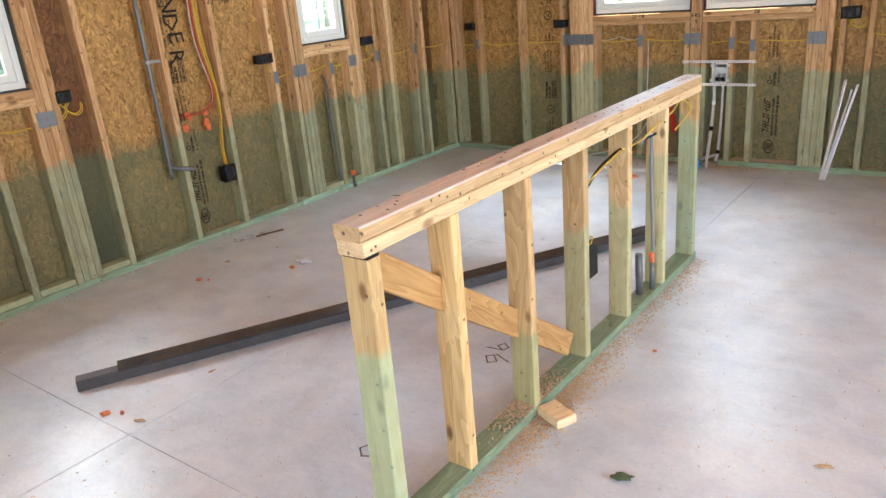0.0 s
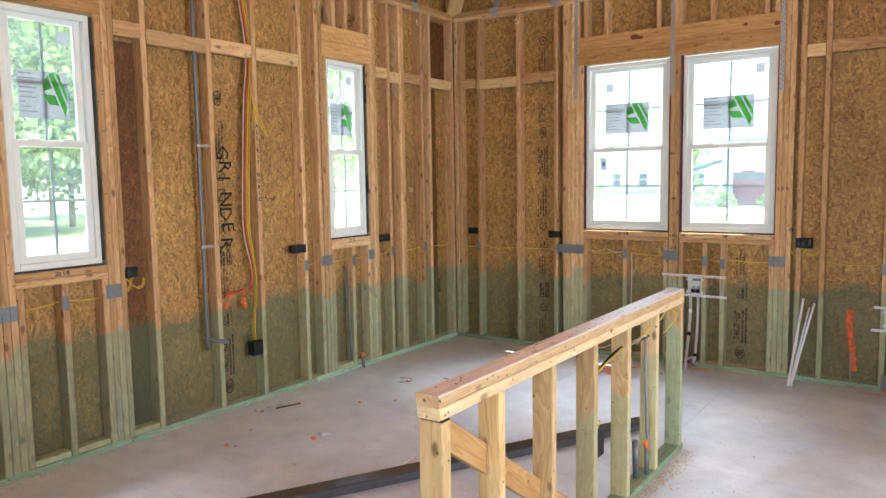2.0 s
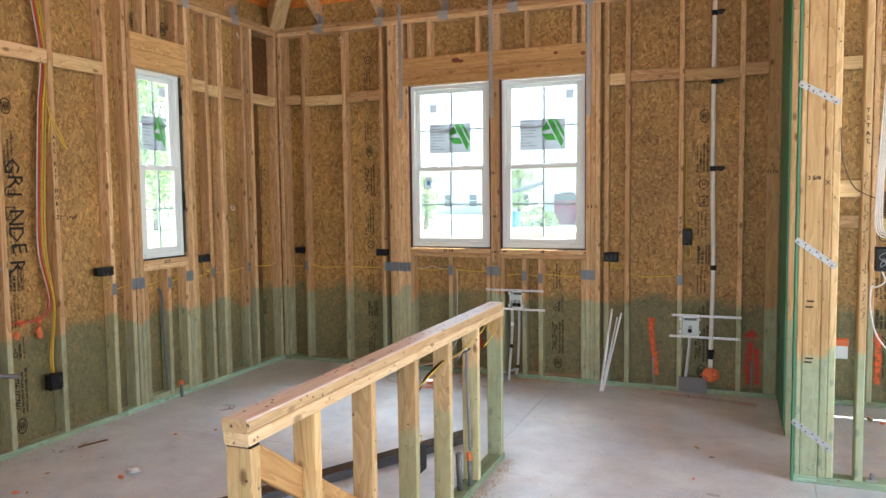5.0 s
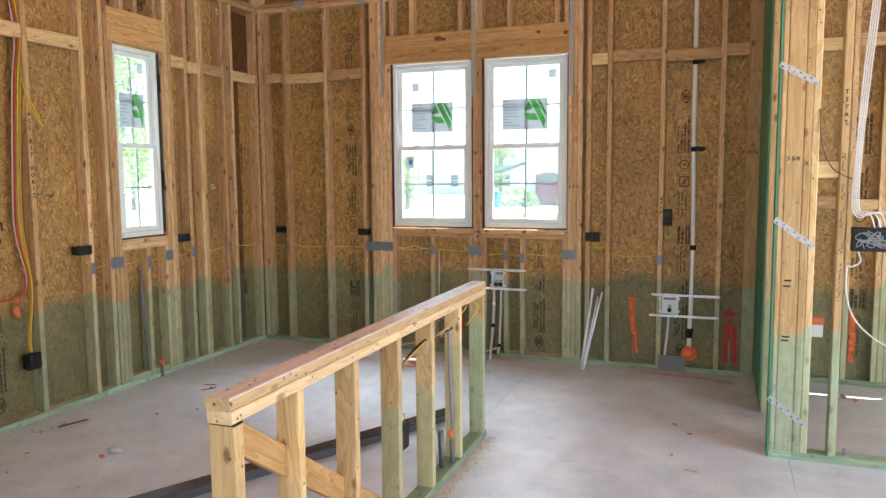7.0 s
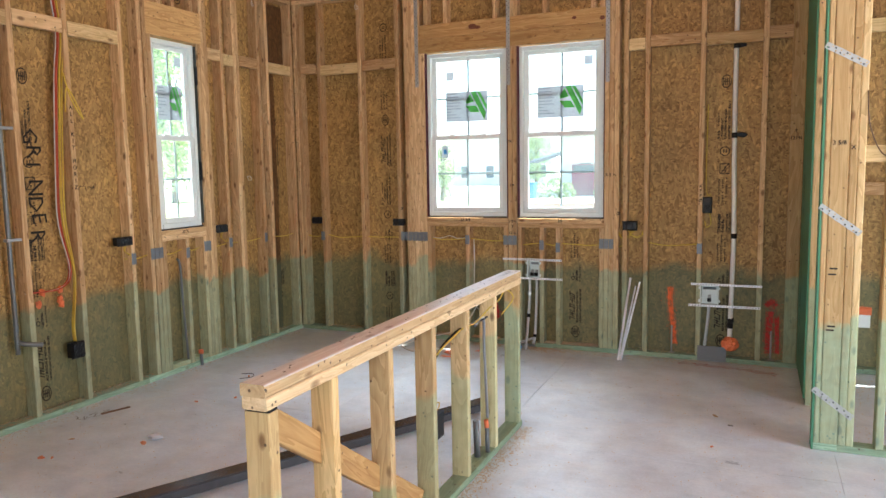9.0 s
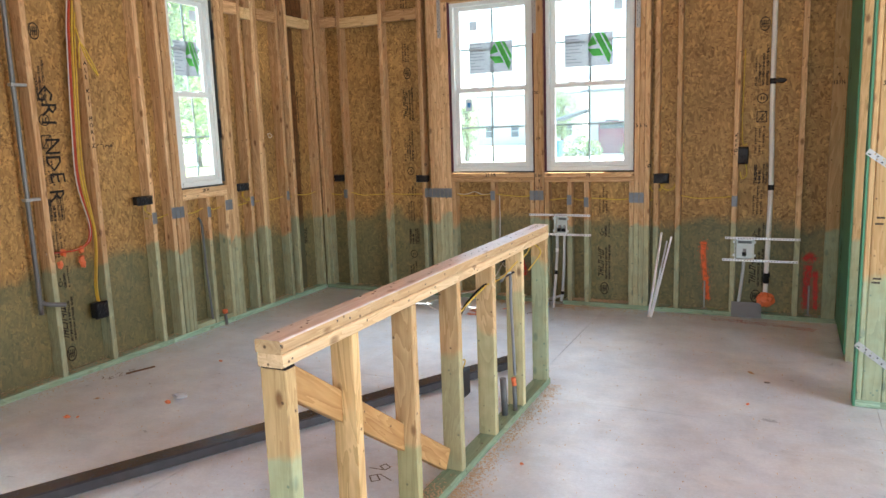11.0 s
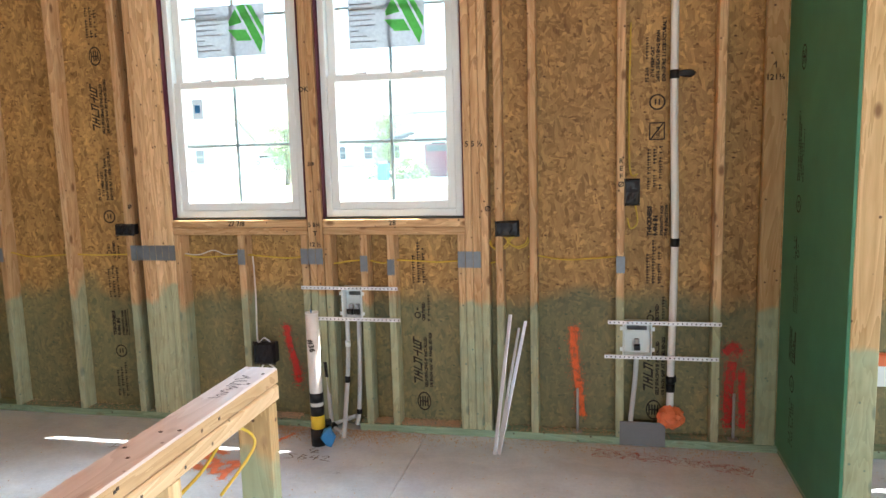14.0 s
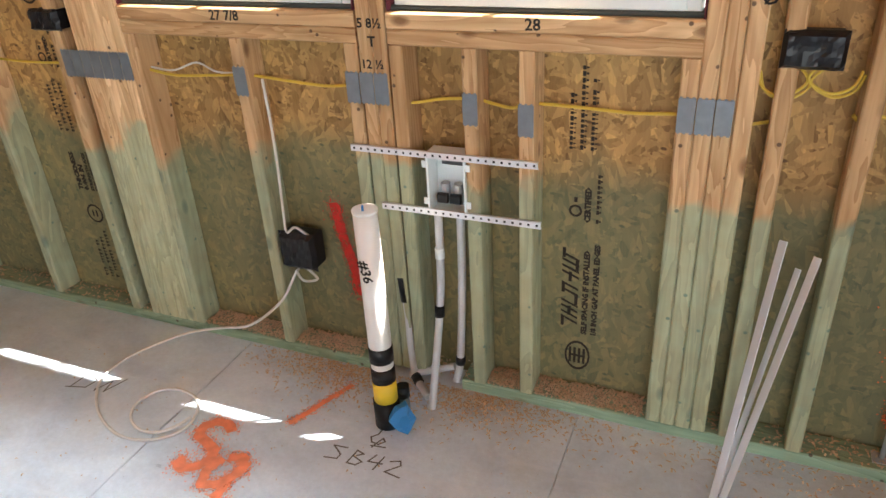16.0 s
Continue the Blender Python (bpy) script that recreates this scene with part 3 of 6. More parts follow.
# double-hung windows
def window(name, side, u0, u1, label, flip=False):
    win = empty(name, side((u0 + u1) / 2, 0.05, SILL), label, "window", kind="structure")
    base = Vector(win.location)

    def wb(nm, u, d, z, mat=VINYL, parent=win, ch=0.003):
        a, b = Vector(side(u[0], d[0], z[0])) - base, Vector(side(u[1], d[1], z[1])) - base
        return bar(nm, a, b, mat, parent, "", ch)

    lo, hi, z0, z1 = u0 + 0.012, u1 - 0.012, SILL + 0.012, HEAD - 0.012
    wb("window_frame", (lo, lo + 0.032), (0.03, 0.10), (z0, z1))
    wb("window_frame", (hi - 0.032, hi), (0.03, 0.10), (z0, z1))
    wb("window_frame", (lo + 0.032, hi - 0.032), (0.03, 0.10), (z1 - 0.032, z1))
    wb("window_sill", (lo + 0.032, hi - 0.032), (0.025, 0.10), (z0, z0 + 0.035))
    mid = 1.765
    a, b = lo + 0.033, hi - 0.033
    for nm, d, za, zb in (("lower_sash", (0.036, 0.062), z0 + 0.036, mid + 0.018), ("upper_sash", (0.066, 0.092), mid - 0.014, z1 - 0.033)):
        s = 0.040
        sash = wb(nm, (a, a + s), d, (za, zb))
        sb = base + sash.location

        def sp(n2, u, dd, z, mat=VINYL, ch=0.003):
            p, q = Vector(side(u[0], dd[0], z[0])) - sb, Vector(side(u[1], dd[1], z[1])) - sb
            return bar(n2, p, q, mat, sash, "", ch)

        sp("sash_stile", (b - s, b), d, (za, zb))
        sp("sash_rail", (a + s, b - s), d, (za, za + s))
        sp("sash_rail", (a + s, b - s), d, (zb - s * 0.8, zb))
        dm = (d[0] + d[1]) / 2
        sp("glass_pane", (a + s, b - s), (dm - 0.002, dm + 0.002), (za + s, zb - s * 0.8), GLASS, 0.0005).visible_shadow = False
        uc, zc = (a + b) / 2, (za + s + zb - s * 0.8) / 2
        sp("muntin", (uc - 0.008, uc + 0.008), (dm + 0.003, dm + 0.009), (za + s, zb - s * 0.8), GRILLE, 0.001)
        sp("muntin", (a + s, b - s), (dm + 0.003, dm + 0.009), (zc - 0.007, zc + 0.007), GRILLE, 0.001)
    for k in (0.28, 0.72):
        u = a + (b - a) * k
        wb("sash_lock", (u - 0.03, u + 0.03), (0.040, 0.062), (mid + 0.018, mid + 0.030))
    # the maker's paper on the upper pane: pale sheet, plain green wedge shapes, bars for text
    d = 0.073
    w = b - a
    u, z = a + w * 0.48, 2.03
    hw, hh = min(0.19, w * 0.32), 0.125
    sheet = wb("paper_sheet", (u - hw, u + hw), (d - 0.002, d - 0.001), (z - hh, z + hh), STICKER, ch=0.0002)
    bm = bmesh.new()

    def shape(pts):
        bm.faces.new([bm.verts.new(Vector(side(u + hw * c[0], d - 0.0028, z + hh * c[1])) - base) for c in pts])

    shape([(0.22, 0.92), (0.44, 1.0), (0.93, -0.45), (0.84, -0.92)])
    shape([(0.50, 0.98), (0.66, 0.92), (0.97, 0.05), (0.95, -0.30)])
    shape([(-0.02, 0.35), (0.18, 0.85), (0.36, 0.30), (0.0, 0.18)])
    shape([(-0.05, 0.05), (0.46, 0.02), (0.62, -0.42), (0.20, -0.40)])
    part("green_mark", bm, STICKER_GREEN, win)
    bm = bmesh.new()
    rng = random.Random(5)
    for k in range(9):
        zz = z + hh * (0.85 - k * 0.2)
        L = rng.uniform(0.2, 0.7)
        p, q = Vector(side(u - hw * 0.95, d - 0.0028, zz)) - base, Vector(side(u - hw * 0.95 + hw * L, d - 0.0022, zz + 0.006)) - base
        add_bar(bm, [min(s, t) for s, t in zip(p, q)], [max(s, t) for s, t in zip(p, q)], 0.0001)
    part("print_line", bm, GREY_CABLE, win)
    su, sz = (a + 0.16, 2.285) if flip else (b - 0.10, 2.34)
    wb("small_label", (su - 0.03, su + 0.035), (d - 0.002, d - 0.001), (sz - 0.03, sz + 0.04), STICKER, ch=0.0002)
    if flip:
        wb("small_label", (a + 0.09, a + 0.15), (0.0445, 0.0455), (1.60, 1.70), STICKER, ch=0.0002)
        wb("small_label", (a + 0.105, a + 0.135), (0.0435, 0.0442), (1.63, 1.67), BLUE, ch=0.0002)
    return win


WLABEL = "white vinyl double-hung window with grilles and maker's papers on the glass"
window("window_1", north, *WIN_N[0], WLABEL + ", blue tag below", flip=True)
window("window_2", north, *WIN_N[1], WLABEL)
window("window_3", north, *WIN_N[2], "white vinyl double-hung window in the far room")
window("window_4", west, *WIN_W[0], "narrow white vinyl double-hung window with a green-marked paper")
window("window_5", west, *WIN_W[1], "narrow white vinyl double-hung window beside the corner")
for a, b in WIN_W:
    wall_bar("jamb_foam", west, (b - 0.010, b - 0.001), (0.012, 0.10), (SILL + 0.03, HEAD - 0.02), FELT, wall_west)
    for z in (1.45, 2.18):
        wall_bar("jamb_clip", west, (b - 0.014, b - 0.0105), (-0.001, 0.03), (z, z + 0.14), BLACK, wall_west)
for side, (a, b) in ((north, WIN_N[0]), (north, WIN_N[1])):
    for u in (a + 0.002, b - 0.006):
        wall_bar("flashing_tape", side, (u, u + 0.004), (0.005, 0.10), (SILL + 0.002, HEAD - 0.002), FLASH, wall_north)

# stub wall, faced with green sheathing, that runs from the north wall towards the room
stub = empty("stub_wall", (0.316, 5.5, 0), "short framed wall faced with green sheathing", "wall", kind="structure")


def in_stub(name, lo, hi, mat, ch=0.003):
    o = Vector((0.316, 5.5, 0))
    return bar(name, Vector(lo) - o, Vector(hi) - o, mat, stub, "", ch)


in_stub("green_sheathing", (0.312, 5.081, 0.045), (0.323, 5.963, TOP + 0.2), ZIPGREEN, 0.001)
in_stub("end_stud", (0.3235, 5.083, 0.0), (0.412, 5.121, CEIL), PALE[2])
in_stub("sole_plate", (0.3235, 5.1215, 0.0), (0.412, 5.963, 0.038), PLATE[1])
in_stub("top_plate", (0.3235, 5.083, CEIL), (0.412, 5.963, TOP), DRY[1])
for y in (5.1215, 5.50, 5.90):
    in_stub("stud", (0.3235, y, 0.0385), (0.412, y + 0.038, CEIL), LUMBER[2])

# partition with the strapped stud pack
PY = 4.312
pt = empty("partition_wall", (0.4, PY, 0), "open stud partition with a strapped stud pack at its end", "wall", kind="structure")


def in_pt(name, lo, hi, mat, ch=0.005):
    o = Vector((0.4, PY, 0))
    return bar(name, Vector(lo) - o, Vector(hi) - o, mat, pt, "", ch)


in_pt("green_sheathing", (0.312, PY + 0.002, 0.0), (0.323, PY + 0.095, TOP + 0.2), ZIPGREEN, 0.001)
in_pt("end_stud", (0.3235, PY, 0.039), (0.349, PY + 0.089, CEIL), PALE[2])
in_pt("end_stud", (0.3495, PY, 0.039), (0.434, PY + 0.038, CEIL), PALE[2])
in_pt("end_stud", (0.3495, PY + 0.0385, 0.039), (0.434, PY + 0.089, CEIL), PALE[2])
in_pt("stud", (0.4345, PY, 0.039), (0.4715, PY + 0.089, CEIL), PALE[2])
in_pt("stud", (0.472, PY + 0.002, 0.039), (0.508, PY + 0.089, CEIL), PALE[2])
in_pt("sole_plate", (0.3235, PY, 0.0), (0.4335, PY + 0.089, 0.038), PLATE[0])
in_pt("sole_plate", (0.4345, PY, 0.0), (4.04, PY + 0.089, 0.038), PLATE[0])
in_pt("top_plate", (0.3235, PY, CEIL), (4.04, PY + 0.089, TOP), DRY[0])
for x in (0.605, 1.01, 1.42, 1.83, 2.24, 2.65, 3.06, 3.47, 3.9):
    in_pt("stud", (x, PY, 0.0385), (x + 0.038, PY + 0.089, CEIL), PALE[2])
in_pt("nailer_block", (0.51, PY + 0.02, 1.50), (0.603, PY + 0.058, 1.585), PALE[0])


def strap(x0, z0, x1, z1, parent):
    """A perforated steel strap, nailed slantwise over the studs."""
    bm = bmesh.new()
    L = math.hypot(x1 - x0, z1 - z0)
    hw, t = 0.016, 0.0016
    n = 10
    for i in range(n):
        a, b = L * i / n, L * (i + 1) / n
        r = 0.0035
        cx = (a + b) / 2
        off = 0.007 if i % 2 else -0.007
        outer = [(a, -hw), (b, -hw), (b, hw), (a, hw)]
        hole = [(cx - r, off - r), (cx + r, off - r), (cx + r, off + r), (cx - r, off + r)]
        vo = [bm.verts.new((p, -t, q)) for p, q in outer]
        vh = [bm.verts.new((p, -t, q)) for p, q in hole]
        for k in range(4):
            bm.faces.new((vo[k], vo[(k + 1) % 4], vh[(k + 1) % 4], vh[k]))
        vb = [bm.verts.new((p, 0, q)) for p, q in hole]
        for k in range(4):
            bm.faces.new((vh[k], vh[(k + 1) % 4], vb[(k + 1) % 4], vb[k]))
    for q in (-hw, hw):
        vs = [bm.verts.new(p) for p in ((0, -t, q), (L, -t, q), (L, 0, q), (0, 0, q))]
        bm.faces.new(vs)
    bmesh.ops.remove_doubles(bm, verts=bm.verts, dist=1e-5)
    me = to_mesh("steel_strap", bm, STEEL)
    ob = link("steel_strap", me, parent)
    ob.location = Vector((x0, PY - 0.001, z0)) - Vector((0.4, PY, 0))
    ob.rotation_euler[1] = -math.atan2(z1 - z0, x1 - x0)
    for k in range(7):
        dot = bar("strap_nail", (-0.0035, -0.001, -0.0035), (0.0035, 0.001, 0.0035), BLACK, ob, "", 0.001)
        dot.location = (L * (k + 0.6) / 7.2, -0.0026, 0.006 if k % 2 else -0.006)
    bar_ob = bar("strap_nailhead", (0, 0, 0), (0.003, 0.003, 0.003), STEEL, parent)
    bar_ob.location = ob.location
    return ob


for za, zb in ((2.085, 1.975), (1.285, 1.145), (0.33, 0.19)):
    strap(0.312, za, 0.498, zb, pt)

# walls that close the place behind the camera
wall_south = empty("wall_south", (0, -3.0, 0), "unfinished framed wall with a wide opening", "wall", kind="structure")
wall_east = empty("wall_east", (4.0, 0, 0), "unfinished framed wall with a window opening", "wall", kind="structure")


def plain_wall(parent, axis, pos, u0, u1, hole, thick=0.012, inward=1):
    o = Vector(parent.location)
    a, b, z0, z1 = hole
    boxes = [(u0, a, 0, TOP + 0.25), (b, u1, 0, TOP + 0.25), (a, b, z1, TOP + 0.25)] + ([(a, b, 0, z0)] if z0 > 0 else [])
    for p, q, r, s in boxes:
        lo, hi = ((p, pos, r), (q, pos + thick, s)) if axis == "x" else ((pos, p, r), (pos + thick, q, s))
        bar("sheathing_panel", Vector(lo) - o, Vector(hi) - o, OSB, parent, "", 0.001)
    u = u0 + 0.1
    while u < u1 - 0.05:
        if u + 0.038 < a or u > b:
            lo, hi = ((u, pos + inward * 0.001 + (0.012 if inward > 0 else -0.089), 0.038), (u + 0.038, pos + (0.101 if inward > 0 else -0.001), CEIL)) if axis == "x" else ((pos - 0.090, u, 0.038), (pos - 0.001, u + 0.038, CEIL))
            bar("stud", Vector(lo) - o, Vector(hi) - o, LUMBER, parent)
        u += 0.406


plain_wall(wall_south, "x", -3.06, -4.06, 4.06, (-1.6, 2.9, 0.0, 2.5))
plain_wall(wall_east, "y", 4.05, -3.04, 6.06, (1.3, 3.8, 0.55, 2.45))


# added wall, out of view: keeps south light off the near west wall
shade_wall = empty("shade_wall", (-3.9, -0.62, 0), "added unseen framed wall that shades the near west wall", "wall", kind="structure")
for name_, lo, hi, mat in (("sheathing_panel", (-3.978, -0.62, 0.0), (-1.35, -0.608, CEIL), OSB), ("sole_plate", (-3.978, -0.607, 0.0), (-1.35, -0.518, 0.038), PLATE), ("top_plate", (-3.978, -0.607, CEIL - 0.038), (-1.35, -0.518, CEIL), DRY)):
    bar(name_, Vector(lo) - Vector(shade_wall.location), Vector(hi) - Vector(shade_wall.location), mat, shade_wall)
for k in range(7):
    x = -3.9 + 0.406 * k
    bar("stud", Vector((x, -0.607, 0.0385)) - Vector(shade_wall.location), Vector((x + 0.038, -0.518, CEIL - 0.0385)) - Vector(shade_wall.location), LUMBER, shade_wall)

# hipped roof: decking, rafters, hip beam, steel ties on the plates
ceiling = empty("ceiling", (0, 0, TOP), "open hipped roof of rafters and warm strand-board decking", "ceiling", kind="structure")
PITCH = 0.62
EAVE = 0.42


def roof_z(d):
    return TOP + 0.20 + PITCH * d


bm = bmesh.new()
yn, xw, ys_, xe = NY + DEPTH + EAVE, WX - DEPTH - EAVE, -3.06 - EAVE, 4.06 + EAVE
half = (xe - xw) / 2
zr = roof_z(half) - PITCH * EAVE
xm = (xw + xe) / 2
z_e = roof_z(0) - PITCH * EAVE
for th in (0.0, 0.018):
    A, B, C, D = [Vector((x, y, z_e + th)) for x, y in ((xw, yn), (xe, yn), (xe, ys_), (xw, ys_))]
    R1, R2 = Vector((xm, yn - half, zr + th)), Vector((xm, ys_ + half, zr + th))
    for quad in ((A, B, R1), (B, C, R2, R1), (C, D, R2), (D, A, R1, R2)):
        bm.faces.new([bm.verts.new(v) for v in quad])
part("decking", bm, DECK, ceiling, loc=(0, 0, -TOP))


def slanted(name, p, q, w, h, mat, parent, origin=(0, 0, 0)):
    """A board from p to q: w thick across, h deep."""
    p, q = Vector(p) - Vector(origin), Vector(q) - Vector(origin)
    L = (q - p).length
    bm = bmesh.new()
    add_bar(bm, (0, -w / 2, -h / 2), (L, w / 2, h / 2), 0.003)
    ob = part(name, bm, mat, parent)
    dirn = (q - p).normalized()
    side_v = Vector((0, 0, 1)).cross(dirn).normalized()
    up = dirn.cross(side_v)
    m = Matrix((dirn, side_v, up)).transposed().to_4x4()
    ob.matrix_local = Matrix.Translation(p) @ m
    return ob


CO = (0, 0, TOP)
x = -3.55
while x < 3.9:
    reach = min(half, (x - xw), (xe - x))
    slanted("rafter", (x, yn - 0.05, roof_z(-EAVE + 0.05) - 0.09), (x, yn - reach, roof_z(reach - EAVE) - 0.09), 0.038, 0.14, DRY[0], ceiling, CO)
    slanted("rafter", (x, ys_ + 0.05, roof_z(-EAVE + 0.05) - 0.09), (x, ys_ + reach, roof_z(reach - EAVE) - 0.09), 0.038, 0.14, DRY[0], ceiling, CO)
    x += 0.61
y = 5.36
while y > -2.9:
    reach = min(half, (yn - y), (y - ys_))
    slanted("rafter", (xw + 0.05, y, roof_z(-EAVE + 0.05) - 0.09), (xw + reach, y, roof_z(reach - EAVE) - 0.09), 0.038, 0.14, DRY[0], ceiling, CO)
    slanted("rafter", (xe - 0.05, y, roof_z(-EAVE + 0.05) - 0.09), (xe - reach, y, roof_z(reach - EAVE) - 0.09), 0.038, 0.14, DRY[0], ceiling, CO)
    y -= 0.61
slanted("hip_beam", (WX - 0.03, NY + 0.03, TOP + 0.09), (xm - 0.3, yn - half + 0.3, zr - 0.16), 0.13, 0.24, PALE[0], ceiling, CO)
for s, z, n in ((1, 0, 0),):
    slanted("hip_beam", (xe - 0.6, yn - 0.6, roof_z(0) - 0.16), (xm + 0.3, yn - half + 0.3, zr - 0.16), 0.09, 0.19, PALE[0], ceiling, CO)


def rafter_tie(x, y, z, rz):
    t = empty("rafter_tie", (x, y, z), "galvanised steel rafter tie nailed to the top plates", "rafter tie", "rafter ties along the plates", rz=rz)
    bm = bmesh.new()
    add_bar(bm, (-0.045, -0.003, -0.055), (0.045, -0.0005, 0.004), 0.0006)
    add_bar(bm, (-0.020, -0.003, -0.075), (0.055, -0.001, -0.055), 0.0006)
    part("plate_flange", bm, STEEL, t)
    bm = bmesh.new()
    add_bar(bm, (-0.003, -0.004, 0.002), (0.0, 0.06, 0.11), 0.0006)
    add_bar(bm, (0.030, -0.004, 0.002), (0.033, 0.06, 0.08), 0.0006)
    part("rafter_flange", bm, STEEL, t)
    bm = bmesh.new()
    for k in range(5):
        add_bar(bm, (-0.036 + k * 0.017, -0.005, -0.03 - 0.012 * (k % 2)), (-0.030 + k * 0.017, -0.003, -0.024 - 0.012 * (k % 2)), 0.0006)
    part("nail", bm, TIE, t)
    return t


x = -3.55
while x < 3.9:
    rafter_tie(x + 0.022, NY, TOP - 0.002, 0)
    x += 0.61
y = 5.36
while y > -0.5:
    rafter_tie(WX, y, TOP - 0.002, radians(90))
    y -= 0.61


# ground and the street outside
bm = bmesh.new()
add_bar(bm, (-400, -400, -0.75), (400, 600, -0.45), 0.01)
ground = part("ground", bm, simple("pale_sandy_ground", (0.42, 0.40, 0.34), 0.9, vary=0.2, scale=3.0))
tagged(ground, "pale bare sandy building ground", "ground", "", "structure")
bm = bmesh.new()
add_bar(bm, (-120, 46, -0.45), (120, 55, -0.42), 0.01)
road = part("road", bm, simple("street_asphalt", (0.22, 0.22, 0.225), 0.9, vary=0.15, scale=3.0))
tagged(road, "grey asphalt street", "road", "", "structure")

LEAF, ln_, ll_, lb_ = nodes_of("leaves")
lt_, lm_, lg_ = ln_.new("ShaderNodeBsdfTranslucent"), ln_.new("ShaderNodeMixShader"), ln_.new("ShaderNodeNewGeometry")
leaf_tint = ramp(ln_, ll_, lg_.outputs["Random Per Island"], (0.0, (0.16, 0.25, 0.11)), (1.0, (0.34, 0.45, 0.22)))
ll_.new(leaf_tint, lb_.inputs["Base Color"])
ll_.new(leaf_tint, lt_.inputs[0])
lm_.inputs[0].default_value = 0.45
ll_.new(lb_.outputs[0], lm_.inputs[1])
ll_.new(lt_.outputs[0], lm_.inputs[2])
ll_.new(lm_.outputs[0], ln_["Material Output"].inputs[0])
BARK = simple("bark", (0.14, 0.11, 0.08), 0.9)


def tree(x, y, h, seed, pine=False):
    rng = random.Random(seed)
    t = empty("tree", (x, y, -0.45), "leafy green tree beyond the building ground", "tree", "trees outside")
    bm = bmesh.new()
    tube_mesh(bm, [(0, 0, 0), (0.1, 0, h * 0.4), (0.0, 0.1, h * 0.9)], 0.11 if pine else 0.15, 8)
    for k in range(7):
        a = rng.uniform(0, 6.28)
        z = h * rng.uniform(0.35, 0.8)
        tube_mesh(bm, [(0, 0, z), (math.cos(a) * h * 0.2, math.sin(a) * h * 0.2, z + h * 0.12)], 0.05, 5)
    part("trunk", bm, BARK, t)
    bm = bmesh.new()
    for c in range(46):
        a, zz = rng.uniform(0, 6.28), rng.uniform(0.18, 1.0)
        r = h * (0.30 if not pine else 0.2) * math.sqrt(rng.random()) * (1.15 - abs(zz - 0.6))
        cx, cy, cz = r * math.cos(a), r * math.sin(a), h * zz
        for k in range(120):
            d = Vector((rng.gauss(0, 1), rng.gauss(0, 1), rng.gauss(0, 0.7))) * h * 0.06
            p = Vector((cx, cy, cz)) + d
            s = h * 0.013
            u, v = Vector((rng.gauss(0, 1), rng.gauss(0, 1), rng.gauss(0, 1))).normalized() * s, Vector((rng.gauss(0, 1), rng.gauss(0, 1), rng.gauss(0, 1))).normalized() * s
            bm.faces.new([bm.verts.new(p + w) for w in (u, v, -u, -v)])
    part("crown", bm, LEAF, t)


bm = bmesh.new()
add_bar(bm, (-80, -30, -0.45), (-11, 45, -0.43), 0.005)
lawn = part("lawn", bm, simple("lawn_grass", (0.30, 0.34, 0.17), 0.9, vary=0.3, scale=2.0))
tagged(lawn, "sunlit patchy green lawn", "lawn", "", "structure")
for k, (x, y, h) in enumerate(((-17, 8.2, 8), (-19, 9.6, 10), (-16, 11.5, 8), (-23, 17, 10), (-18, 19.5, 9), (-21, 23.5, 10), (-24, 13.5, 10), (-15.5, 15.5, 7), (-22, 6, 9), (-27, 1.5, 10), (-20, 12, 8), (-30, 9, 11), (-26, -3, 9), (-17.5, 16, 8), (-35, 3.5, 11))):
    tree(x * 1.7, 3 + (y - 3) * 1.7, h * 1.5, k)


